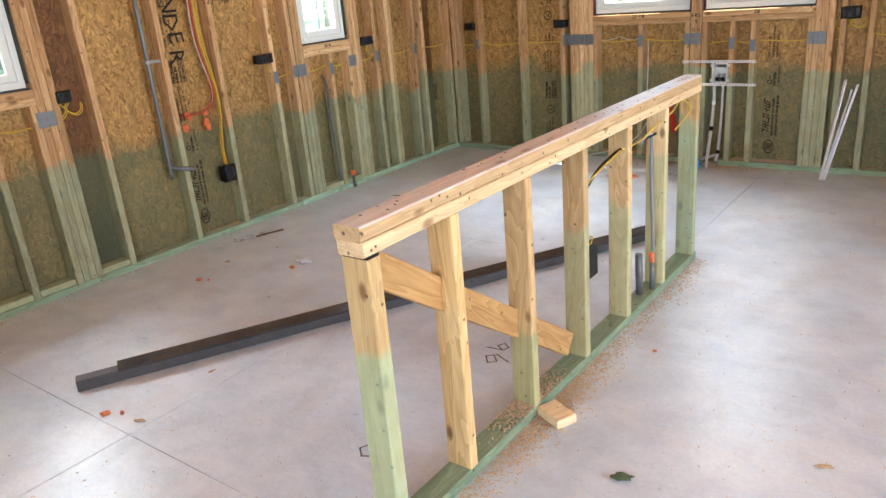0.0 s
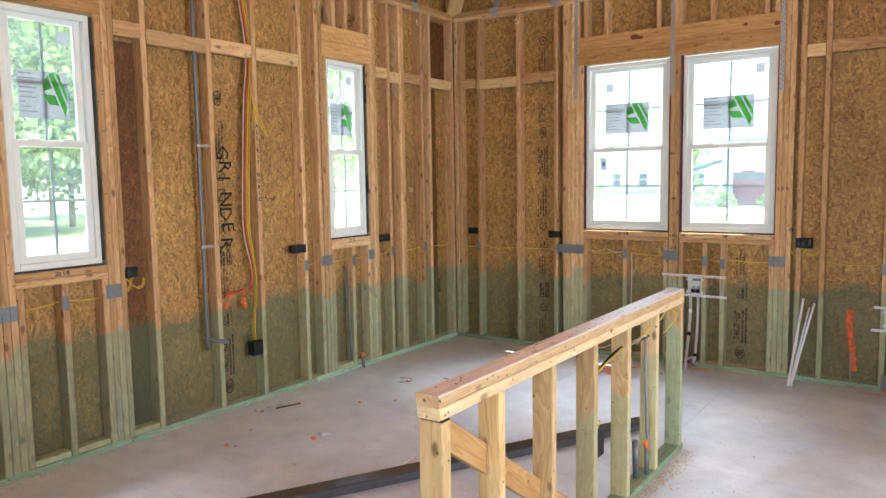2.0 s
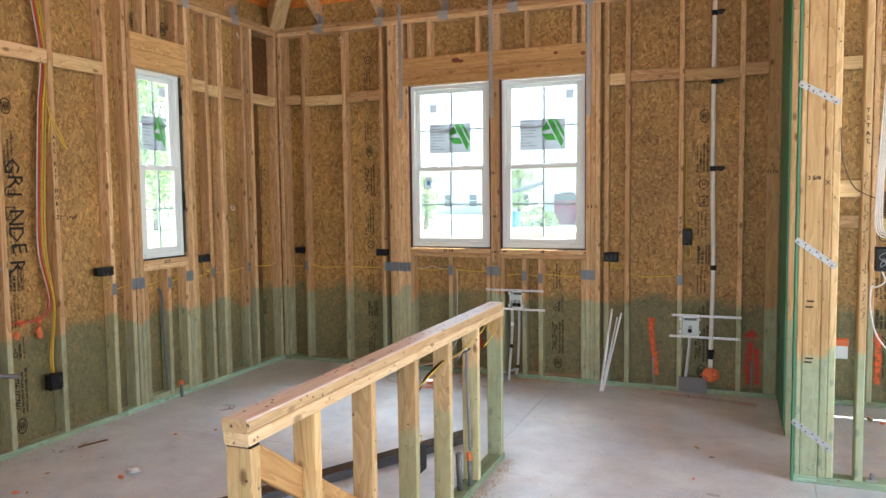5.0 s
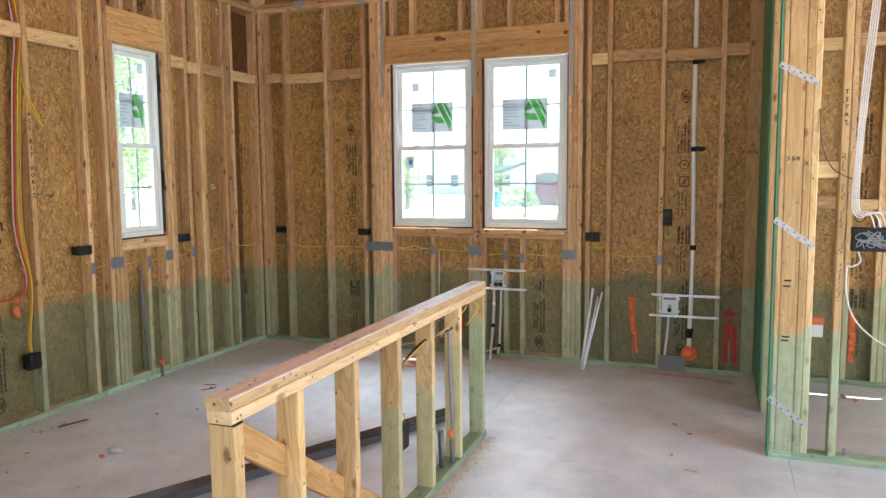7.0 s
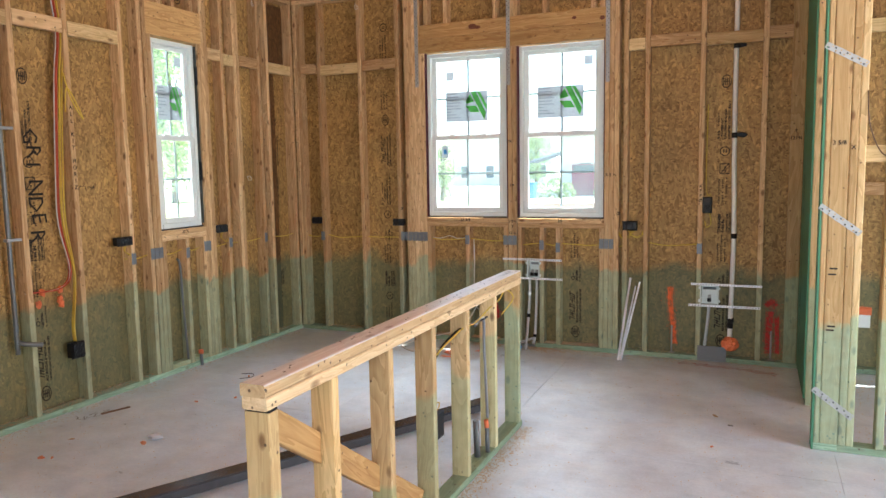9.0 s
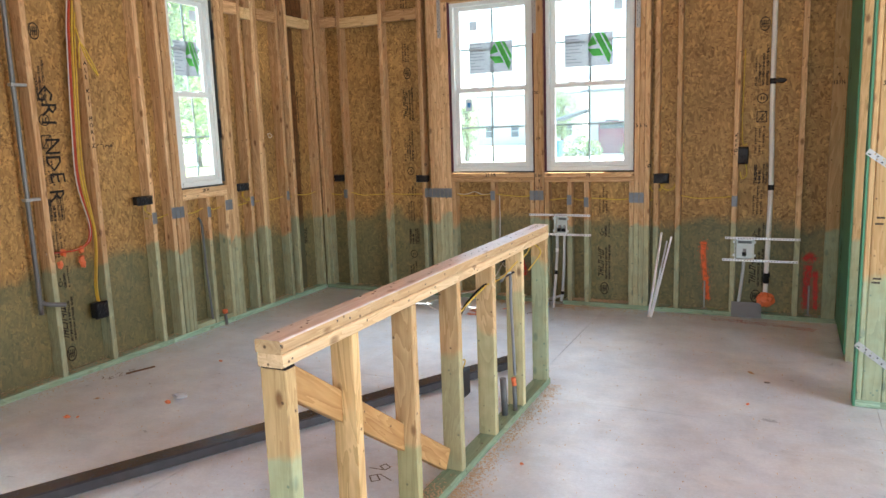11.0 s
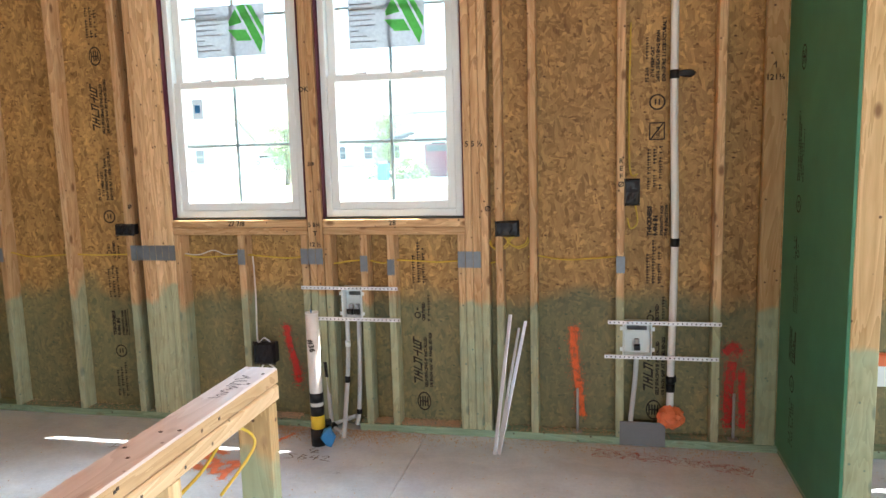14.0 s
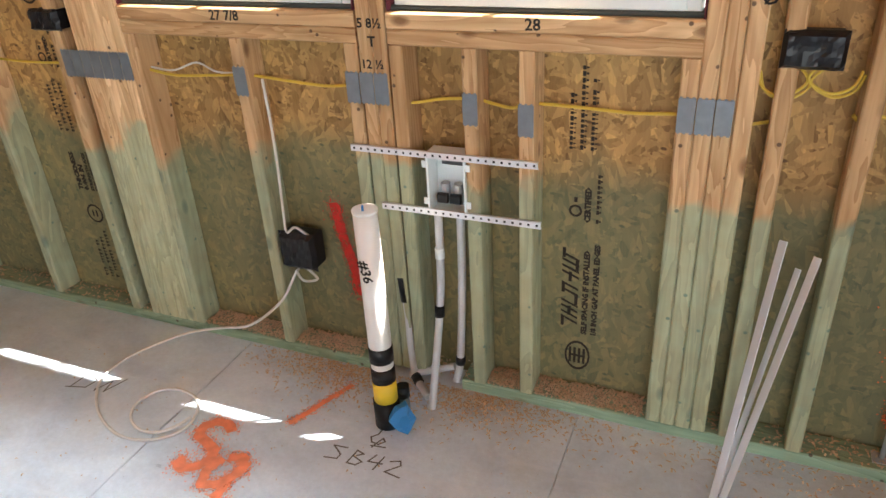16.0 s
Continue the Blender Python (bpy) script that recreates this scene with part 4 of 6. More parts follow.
def house(x, y, w, d, h, wall_c, roof_c, label, rz=0.0, barn=False, garage=None):
    hs = empty("house", (x, y, -0.45), label, "house", rz=rz)
    wm, rm = simple("house_siding", wall_c, 0.8, vary=0.05, scale=3), simple("house_roofing", roof_c, 0.8, vary=0.2, scale=4)
    dark = simple("house_glass", (0.08, 0.10, 0.13), 0.15)
    bm = bmesh.new()
    add_bar(bm, (-w / 2, -d / 2, 0), (w / 2, d / 2, h), 0.02)
    if h < 4:
        for s in (-1, 1):
            bm.faces.new([bm.verts.new(v) for v in ((s * w / 2, -d / 2, h), (s * w / 2, d / 2, h), (s * w / 2, 0, h + d * 0.28))])
    part("wall", bm, wm, hs)
    bm = bmesh.new()
    rise = d * 0.28
    for s in (-1, 1):
        vs = [(-w / 2 - 0.4, s * (d / 2 + 0.4), h - 0.15), (w / 2 + 0.4, s * (d / 2 + 0.4), h - 0.15), (w / 2 + 0.4, 0, h + rise), (-w / 2 - 0.4, 0, h + rise)]
        lo = [bm.verts.new(v) for v in vs]
        hi = [bm.verts.new((v[0], v[1], v[2] + 0.15)) for v in vs]
        bm.faces.new(lo), bm.faces.new(hi)
        for k in range(4):
            bm.faces.new((lo[k], lo[(k + 1) % 4], hi[(k + 1) % 4], hi[k]))
    part("roof", bm, rm, hs)
    if not barn:
        n = max(2, int(w / 2.6))
        for fl in range(max(1, int(h / 2.8))):
            for i in range(n):
                cx = -w / 2 + w * (i + 0.5) / n
                wn_ = bar("window", (cx - 0.45, -d / 2 - 0.03, 0.9 + 2.8 * fl), (cx + 0.45, -d / 2 - 0.005, 2.2 + 2.8 * fl), dark, hs, "", 0.005)
                bar("frame", (-0.52, -0.03, -0.72), (-0.45, 0.0, 0.72), VINYL, wn_)
                bar("frame", (0.45, -0.03, -0.72), (0.52, 0.0, 0.72), VINYL, wn_)
                bar("frame", (-0.45, -0.03, 0.65), (0.45, 0.0, 0.72), VINYL, wn_)
                bar("frame", (-0.45, -0.03, -0.02), (0.45, 0.0, 0.02), VINYL, wn_)
    else:
        bar("door", (-w * 0.22, -d / 2 - 0.04, 0), (w * 0.22, -d / 2 - 0.005, h * 0.85), simple("barn_door", (0.16, 0.07, 0.075), 0.8), hs, "", 0.01)
    if garage:
        gx, gw, gh = garage
        maroon = simple("garage_paint", (0.26, 0.05, 0.10), 0.6)
        gd = bar("garage_door", (gx - gw / 2, -d / 2 - 0.10, 0), (gx + gw / 2, -d / 2 - 0.04, gh), maroon, hs, "maroon garage door", 0.01)
        for k in range(4):
            bar("panel", (-gw / 2 + 0.08, -0.05, -gh / 2 + 0.06 + k * gh / 4), (gw / 2 - 0.08, -0.031, -gh / 2 - 0.06 + (k + 1) * gh / 4), maroon if k < 3 else dark, gd, "", 0.01)
        bar("porch_roof", (-w / 2 - 2.2, -d / 2 - 0.5, 2.55), (-w / 2 - 0.02, -d / 2 + 1.5, 2.68), rm, hs, "", 0.02).rotation_euler[1] = radians(-16)
    return hs


house(-26, 82, 12, 9, 5.4, (0.58, 0.59, 0.60), (0.30, 0.31, 0.33), "pale two-storey house across the street")
house(-5.9, 54, 12.6, 10, 4.2, (0.62, 0.63, 0.64), (0.25, 0.28, 0.34), "pale house with a blue-grey roof and a maroon garage door", garage=(-4.3, 2.6, 2.1))
house(-44, 74, 12, 9, 3.0, (0.58, 0.57, 0.54), (0.30, 0.29, 0.28), "pale low house across the street")
house(-46, 6, 8, 12, 3.0, (0.62, 0.62, 0.62), (0.32, 0.32, 0.33), "pale low house behind the trees", rz=radians(90))


def car(x, y, colour, label, rz=0.0):
    c = empty("car", (x, y, -0.42), label, "car", "parked cars", rz=rz)
    body = simple("car_paint", colour, 0.3, 0.3)
    bm = bmesh.new()
    prof = [(-2.2, 0.35), (2.2, 0.35), (2.25, 0.75), (1.2, 0.95), (0.6, 1.45), (-1.3, 1.45), (-2.0, 0.98), (-2.25, 0.8)]
    fr = [[bm.verts.new((px, s * (0.85 if pz < 1 else 0.68), pz)) for px, pz in prof] for s in (-1, 1)]
    bm.faces.new(fr[0]), bm.faces.new(fr[1])
    for k in range(8):
        bm.faces.new((fr[0][k], fr[0][(k + 1) % 8], fr[1][(k + 1) % 8], fr[1][k]))
    part("body", bm, body, c)
    bar("side_glass", (-1.15, -0.80, 1.0), (0.55, -0.74, 1.38), BLACK, c)
    for px in (-1.4, 1.4):
        bm = bmesh.new()
        tube_mesh(bm, [(px, -0.88, 0.33), (px, -0.66, 0.33)], 0.33, 16)
        wh = part("wheel", bm, BLACK, c)
        bm = bmesh.new()
        tube_mesh(bm, [(px, -0.895, 0.33), (px, -0.885, 0.33)], 0.18, 12)
        part("rim", bm, STEEL, wh)


car(-36, 100.0, (0.30, 0.35, 0.42), "slate blue parked car at the kerb")
car(-42, 98, (0.30, 0.31, 0.33), "silver parked car at the kerb")
car(-47, 101, (0.55, 0.55, 0.55), "white parked car at the kerb")
car(-33, 96, (0.28, 0.31, 0.36), "dark grey parked car at the kerb")
bm = bmesh.new()
for k in range(30):
    add_bar(bm, (-8.3 + k * 0.14, 26.0, -0.45), (-8.3 + k * 0.14 + 0.135, 26.02, 0.2), 0.003)
fence = empty("fence", (0, 0, 0), "low orange-brown board fence", "fence")
part("boards", bm, simple("fence_wood", (0.42, 0.27, 0.20), 0.8), fence)
bar("rail", (-8.3, 26.021, 0.0), (-4.12, 26.06, 0.08), DRY[0], fence)


for k, (x, y, h) in enumerate(((-17.2, 60, 4.6), (-17.6, 41, 3.4), (-50, 74, 10), (-44, 70, 9), (-57, 80, 11), (-62, 76, 10))):
    tree(x, y, h, 60 + k)


def shrub(x, y, h, seed):
    rng = random.Random(seed)
    bm = bmesh.new()
    for k in range(260):
        a, e = rng.uniform(0, 6.28), rng.random()
        r = h * 0.62 * math.sqrt(1 - e * e) * rng.uniform(0.6, 1.1)
        p, s_ = Vector((r * math.cos(a), r * math.sin(a), 0.04 + h * e)), h * 0.09
        u_, v_ = [Vector((rng.gauss(0, 1), rng.gauss(0, 1), rng.gauss(0, 1))).normalized() * s_ for _ in range(2)]
        bm.faces.new([bm.verts.new(p + w_) for w_ in (u_, v_, -u_, -v_)])
    ob = part("shrub", bm, LEAF, None, "low green shrub planted before a house", (x, y, -0.45))
    return tagged(ob, "", "shrub", "shrubs before the house")


for k, (x, y, h) in enumerate(((-12.7, 45.5, 0.9), (-11.9, 46.2, 1.2), (-11.1, 46.0, 0.9), (-14.0, 46.5, 1.0), (-9.0, 46.3, 0.8), (-19.5, 46, 0.7))):
    shrub(x, y, h, 80 + k)
bin_ = empty("wheelie_bin", (-12.9, 44.0, -0.45), "blue lidded rubbish bin beside the shrubs", "bin")
bar("body", (-0.28, -0.3, 0.05), (0.28, 0.3, 0.95), BLUE, bin_, "", 0.03)
bar("lid", (-0.30, -0.34, 0.951), (0.30, 0.34, 1.02), BLUE, bin_, "", 0.02)


# knee wall in the middle of the room
pony = empty("knee_wall", (-1.24, 2.95, 0), "waist-high framed knee wall with doubled top plates and a let-in brace", "knee wall")
PO = Vector(pony.location)
PX0, PX1, P0, P1 = -1.297, -1.212, 1.739, 4.108


def in_pony(name, lo, hi, mat, label="", ch=0.003):
    return bar(name, Vector(lo) - PO, Vector(hi) - PO, mat, pony, label, ch)


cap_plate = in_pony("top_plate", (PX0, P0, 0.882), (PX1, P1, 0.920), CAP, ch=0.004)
# upward faces take the paler wood that carries the painted window sheen
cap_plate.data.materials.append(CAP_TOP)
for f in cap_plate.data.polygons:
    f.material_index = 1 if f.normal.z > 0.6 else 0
in_pony("top_plate", (PX0 + 0.002, P0 + 0.004, 0.843), (PX1 + 0.001, P1 - 0.002, 0.8805), CAP, ch=0.004)
in_pony("sole_plate", (PX0, 1.752, 0.0), (PX1, 4.118, 0.038), PLATE[1])
for y, wood in ((1.752, END_STAIN), (2.084, BARE), (2.472, STAINED), (2.867, FADED), (3.257, FADED), (3.652, FADED), (4.057, PALE[2])):
    w = 0.046 if y == 1.752 else 0.038
    in_pony("stud", (PX0, y, 0.0385), (PX1, y + w, 0.8425 if w < 0.04 else 0.835), wood)
slanted("brace", (-1.280, 1.80, 0.800), (-1.280, 2.84, 0.095), 0.034, 0.089, HEADER, pony, PO)
# black strip drawn in for the dark gap above the end stud
in_pony("shim", (PX0 + 0.004, 1.754, 0.8352), (PX1 - 0.002, 1.796, 0.8426), BLACK, "", 0.001)
NAIL = simple("nail_head", (0.10, 0.085, 0.07), 0.5, 0.6)
bm = bmesh.new()
rng = random.Random(11)
for k in range(26):
    px, py = rng.uniform(PX0 + 0.012, PX1 - 0.012), P0 + 0.04 + rng.random() * (P1 - P0 - 0.08)
    add_bar(bm, (px - 0.003, py - 0.003, 0.920), (px + 0.003, py + 0.003, 0.9212), 0.0008)
for k in range(18):
    py, pz = P0 + rng.random() * 2.3, rng.choice((0.862, 0.902)) + rng.uniform(-0.006, 0.006)
    add_bar(bm, (PX1 + 0.0005, py - 0.003, pz - 0.003), (PX1 + 0.0018, py + 0.003, pz + 0.003), 0.0008)
part("nail", bm, NAIL, pony, loc=-PO)


def hung_cable(name, pts, r, mat, label, cat="cable"):
    o = Vector(pts[0])
    ob = tube(name, [Vector(p) - o for p in pts], r, mat, None, label)
    ob.location = o
    return tagged(ob, label, cat)


hung_cable("cable", [(-1.24, 3.612, 0.745), (-1.25, 3.45, 0.742), (-1.245, 3.24, 0.756), (-1.275, 3.10, 0.70), (-1.27, 2.975, 0.63), (-1.25, 2.955, 0.57)], 0.006, BLACK, "black cable looped through the knee wall's studs")
hung_cable("cable", [(-1.24, 3.44, 0.735), (-1.25, 3.52, 0.748), (-1.245, 3.575, 0.735), (-1.25, 3.592, 0.60), (-1.24, 3.585, 0.42), (-1.235, 3.59, 0.22)], 0.0075, GREY_CABLE, "grey armoured cable dropping along a knee wall stud")
hung_cable("cable", [(-1.23, 3.22, 0.76), (-1.26, 3.05, 0.70), (-1.30, 2.92, 0.62)], 0.0035, YELLOW, "thin yellow cable through the knee wall")
hung_cable("cable", [(-1.23, 3.24, 0.76), (-1.24, 3.45, 0.75), (-1.23, 3.62, 0.79), (-1.24, 3.80, 0.80), (-1.25, 3.95, 0.83), (-1.22, 3.99, 0.78), (-1.26, 3.90, 0.70)], 0.0035, YELLOW, "yellow cable looped through the knee wall")
hung_cable("cable", [(-1.30, 3.30, 0.72), (-1.26, 3.48, 0.745), (-1.24, 3.56, 0.755), (-1.25, 3.60, 0.735)], 0.003, WHITE_CABLE, "thin white cable in the knee wall")
b = empty("outlet_box", (-1.245, 2.955, 0.40), "black outlet box on a knee wall stud, yellow loop above", "outlet box", "outlet boxes on the studs")
bar("body", (-0.030, -0.055 + 0.0, -0.055), (0.03, -0.022 + 0.05, 0.055), BLACK, b, "", 0.004)
tube("wire_loop", [(0, 0, 0.05), (-0.01, 0.01, 0.075), (0.01, 0.02, 0.09), (0.015, 0.0, 0.07), (0.0, -0.01, 0.055)], 0.0025, YELLOW, b)
c = empty("cable_stub", (-1.24, 3.545, 0.04), "grey conduit stubs with an orange cap on a sole plate", "conduit stub")
tube("conduit", [(-0.02, -0.04, 0), (-0.025, -0.045, 0.19)], 0.017, CONDUIT, c)
tube("conduit", [(0.01, 0.03, 0), (0.005, 0.035, 0.13)], 0.012, CONDUIT, c)
tube("cap", [(0.005, 0.035, 0.13), (0.0, 0.035, 0.17)], 0.013, ORANGE, c)

# the dark metal angle on the slab
angle = empty("metal_angle", (-2.90, 1.745, 0), "long dark speckled metal angle lying on the slab", "metal angle")
adir = Vector((-1.50 + 2.90, 4.33 - 1.745, 0))
angle.rotation_euler[2] = math.atan2(adir.y, adir.x)
SHINY = simple("dark_painted_metal", (0.042, 0.040, 0.045), 0.20, vary=0.5, scale=30, bump=0.25)
bar("web", (0.0, -0.012, 0.0005), (2.93, 0.045, 0.050), BEAM, angle)
bar("flange", (0.16, -0.036, 0.0505), (2.93, 0.062, 0.062), SHINY, angle, "", 0.003)
bm = bmesh.new()
rng = random.Random(3)
for k in range(130):
    px, py, s = rng.uniform(0.2, 2.9), rng.uniform(-0.032, 0.058), rng.uniform(0.002, 0.006)
    bmesh.ops.create_circle(bm, cap_ends=True, segments=6, radius=s, matrix=Matrix.Translation((px, py, 0.0625)))
tagged(part("speckle", bm, BLACK, angle), "dark paint speckles on the metal angle", "", "", "stuff")

for u0, u1 in ((1.905, 2.098), (2.142, 2.33), (2.49, 2.655), (4.265, 4.450), (4.50, 4.65)):
    ob = bar("plate_offcut", (0.0, 0.0, 0.0), (0.075, u1 - u0, 0.034), PALE, None, "pale pine offcut lying on the sole plate between studs", 0.003)
    tagged(ob, "", "wood offcut", "offcuts on the sole plate")
    ob.location = (WX - 0.045, (u0 + u1) / 2, 0.038 + 0.0172)

# small loose things on the slab
def scrap(name, x, y, z, size, mat, label, cat, seed, rz=0.0, amp=0.5, freq=1.7):
    rng = random.Random(seed)
    bm = bmesh.new()
    bmesh.ops.create_icosphere(bm, subdivisions=2 if amp > 0.3 else 3, radius=1.0)
    for v in bm.verts:
        n = noise.noise(v.co * freq + Vector((seed, 0, 0)))
        v.co = Vector((v.co.x * size[0], v.co.y * size[1], v.co.z * size[2])) * (0.85 + amp * n)
    zmin = min(v.co.z for v in bm.verts)
    for v in bm.verts:
        v.co.z -= zmin
    me = to_mesh(name, bm, mat)
    ob = link(name, me, None, (x, y, z), label, "", cat)
    ob.rotation_euler[2] = rz
    return ob


blk = bar("wood_offcut", (-0.055, -0.04, 0), (0.055, 0.04, 0.034), CAP, None, "pale pine offcut on the slab beside the knee wall", 0.004)
tagged(blk, "", "wood offcut")
blk.location, blk.rotation_euler[2] = (-1.145, 2.50, 0.018), radians(-25)
GREENLEAF = simple("dead_leaf", (0.05, 0.075, 0.03), 0.7, vary=0.4)
scrap("leaf", -0.83, 2.31, 0.0, (0.035, 0.018, 0.010), GREENLEAF, "curled dark green leaf on the slab", "leaf", 4, 0.4)
sp = bar("splinter", (-0.09, -0.011, 0), (0.09, 0.011, 0.006), simple("dark_splinter", (0.16, 0.09, 0.05), 0.8), None, "dark brown wood splinter on the slab", 0.002)
tagged(sp, "", "splinter")
sp.location, sp.rotation_euler[2] = (-3.72, 3.47, 0.004), radians(70)
SCRAP_O = simple("orange_scrap", (0.62, 0.20, 0.09), 0.6, vary=0.3)
for k, (x, y, s) in enumerate(((-3.10, 3.09, 0.022), (-2.62, 1.70, 0.022), (-2.57, 1.74, 0.016), (-3.46, 2.735, 0.02), (-3.41, 2.76, 0.012), (-3.35, 3.79, 0.015), (-3.16, 3.95, 0.015), (-1.03, 3.09, 0.012), (-0.17, 4.15, 0.012), (-3.40, 4.4, 0.014), (0.93, 5.55, 0.02))):
    scrap("plastic_scrap", x, y, 0, (s, s * 0.6, s * 0.5), SCRAP_O, "small orange plastic scrap on the slab", "scrap", k + 20, k * 1.3)
TAN = simple("tan_chip", (0.42, 0.29, 0.17), 0.85, vary=0.3)
for k, (x, y, s) in enumerate(((-2.46, 1.745, 0.03), (-2.53, 2.12, 0.02), (-0.18, 4.67, 0.028), (-0.09, 4.53, 0.02), (-3.55, 3.0, 0.02), (0.87, 5.62, 0.05), (-0.45, 2.2, 0.03), (-0.35, 2.65, 0.03))):
    scrap("wood_chip", x, y, 0, (s, s * 0.3, s * 0.22), TAN if k != 3 else GREY_BOARD, "small splintered wood chip on the slab", "wood chip", k + 50, k * 0.9 + 0.4)
CLEAR = simple("clear_plastic", (0.55, 0.56, 0.58), 0.15, vary=0.1)
scrap("plastic_film", -3.09, 3.17, 0, (0.055, 0.03, 0.02), CLEAR, "crumpled clear plastic film on the slab", "plastic film", 8, 0.3)
hung_cable("wire_scrap", [(-3.43, 4.33, 0.004), (-3.37, 4.40, 0.005), (-3.42, 4.47, 0.004), (-3.50, 4.44, 0.004)], 0.002, BLACK, "curled bit of black wire on the slab", "wire scrap")
hung_cable("wire_scrap", [(-3.20, 4.60, 0.004), (-3.12, 4.62, 0.005), (-3.08, 4.70, 0.004)], 0.002, BLACK, "short bit of black wire on the slab", "wire scrap")


def chips(name, n, place, seed, label, size=(0.005, 0.014)):
    """Planer chips and sawdust: many small curled flakes."""
    rng = random.Random(seed)
    verts, faces = [], []
    for k in range(n):
        x, y, z = place(rng)
        a, L, W = rng.uniform(0, 6.28), rng.uniform(*size), rng.uniform(0.002, 0.005)
        c, s = math.cos(a), math.sin(a)
        h = rng.uniform(0.0005, 0.005)
        i = len(verts)
        for p, q, dz in ((-L, -W, 0), (0, -W, h), (L, -W, rng.uniform(0, h)), (L, W, rng.uniform(0, h)), (0, W, h * 1.3), (-L, W, 0.001)):
            verts.append((x + (p * c - q * s) / 2, y + (p * s + q * c) / 2, z + 0.0006 + dz))
        faces += [(i, i + 1, i + 4, i + 5), (i + 1, i + 2, i + 3, i + 4)]
    me = bpy.data.meshes.new(name)
    me.from_pydata(verts, [], faces)
    me.materials.append(CHIPS)
    return tagged(new(name, me), label, "sawdust", "", "stuff")


def heap(rng, spread):
    return abs(rng.gauss(0, spread))


chips("sawdust_north_plate", 5200, lambda r: (lambda u: (u, NY + r.uniform(0.004, 0.085), 0.0385 + heap(r, 0.004)))(r.choice((r.uniform(-3.7, 0.2), r.uniform(-1.6, -1.15), r.uniform(-2.6, -2.0)))), 1, "pale wood chips along the sole plate")
chips("sawdust_north_floor", 2600, lambda r: (lambda u: (u, NY - 0.003 - heap(r, 0.07), heap(r, 0.002)))(r.choice((r.uniform(-2.4, 0.25), r.gauss(-2.05, 0.12), r.gauss(-1.6, 0.15)))), 2, "pale wood chips on the slab by the wall")
chips("sawdust_west_plate", 3600, lambda r: (WX - r.uniform(0.004, 0.085), r.uniform(0.3, 5.8), 0.0385 + heap(r, 0.004)), 3, "pale wood chips along the sole plate")
chips("sawdust_west_floor", 900, lambda r: (WX + 0.003 + heap(r, 0.06), r.uniform(0.5, 5.8), 0), 4, "pale wood chips on the slab by the wall")
chips("sawdust_knee_wall", 3400, lambda r: (PX1 + 0.004 + heap(r, 0.05), r.choice((r.uniform(1.9, 4.1), r.gauss(2.55, 0.22))), heap(r, 0.0015)), 5, "pale wood chips beside the knee wall")
chips("sawdust_knee_plate", 900, lambda r: (r.uniform(PX0, PX1), r.gauss(2.50, 0.10), 0.0385 + heap(r, 0.004)), 6, "pale wood chips on the knee wall's sole plate")
chips("sawdust_slab", 2200, lambda r: (r.uniform(-3.8, 1.0), r.uniform(1.2, 5.8), 0), 7, "scattered wood chips on the slab", (0.003, 0.008))
chips("sawdust_far_room", 700, lambda r: (r.uniform(0.5, 1.6), r.uniform(4.5, 5.9), 0), 9, "scattered wood chips on the far slab", (0.004, 0.012))


# electrical boxes and cables on the walls
def outlet_box(side, u, z, w, h, label, loops=1, depth=0.05):
    o = Vector(side(u, 0.01, z))
    t = empty("outlet_box", o, label, "outlet box", "outlet boxes on the studs")

    def loc(a, d, b):
        return Vector(side(u + a, d, z + b)) - o

    bar("body", loc(-w / 2, -0.012, -h / 2), loc(w / 2, depth, h / 2), BLACK, t, "", 0.004)
    bm = bmesh.new()
    bmesh.ops.create_grid(bm, x_segments=12, y_segments=8, size=0.5)
    for v in bm.verts:
        a, b = v.co.x * w * 1.16, v.co.y * h * 1.16
        edge = max(abs(v.co.x), abs(v.co.y)) * 2
        d = -0.015 - 0.006 * noise.noise(Vector((a * 60, b * 60, u * 7))) + (0.016 if edge > 0.95 else 0)
        v.co = loc(a, d, b)
    part("plastic_cover", bm, BAG, t, "crumpled black plastic cover")
    for k in range(loops):
        s = 1 if k == 0 else -1
        r = random.Random(int(u * 100) + k)
        a0, q = s * 0.03, r.uniform(0.05, 0.085)
        pts = [loc(a0, 0.03, -h / 2 + 0.005), loc(a0 - 0.03 * s, 0.015, -h / 2 - q * 0.5), loc(a0 + 0.01 * s, 0.01, -h / 2 - q), loc(a0 + 0.05 * s, 0.02, -h / 2 - q * 0.8), loc(a0 + 0.065 * s, 0.03, -h / 2 - q * 0.2)]
        tube("cable_loop", pts, 0.0032, YELLOW, t)
        tube("cable_loop", [p + Vector((0.006, 0.004, -0.008)) for p in pts], 0.003, YELLOW, t)
    return t


BAG = simple("black_film", (0.010, 0.010, 0.012), 0.34, vary=0.3)
BAG.node_tree.nodes["Principled BSDF"].inputs["Specular IOR Level"].default_value = 0.3
for u, z, w, h, loops in ((-3.783, 1.046, 0.085, 0.055, 0), (-2.925, 1.038, 0.095, 0.055, 1), (-0.895, 1.036, 0.100, 0.066, 2)):
    outlet_box(north, u, z, w, h, "black outlet box under crumpled film beside a stud", loops)
outlet_box(north, -0.326, 1.20, 0.060, 0.105, "upright black outlet box under crumpled film", 0)
outlet_box(north, -2.17, 0.39, 0.105, 0.105, "square black outlet box with a white cable", 0, 0.06)
for u, z, w, h, loops in ((1.700, 1.035, 0.115, 0.06, 1), (2.515, 1.025, 0.07, 0.055, 2), (3.875, 1.045, 0.115, 0.055, 1), (4.875, 1.053, 0.11, 0.055, 1)):
    outlet_box(west, u, z, w, h, "black outlet box under crumpled film beside a stud", loops)
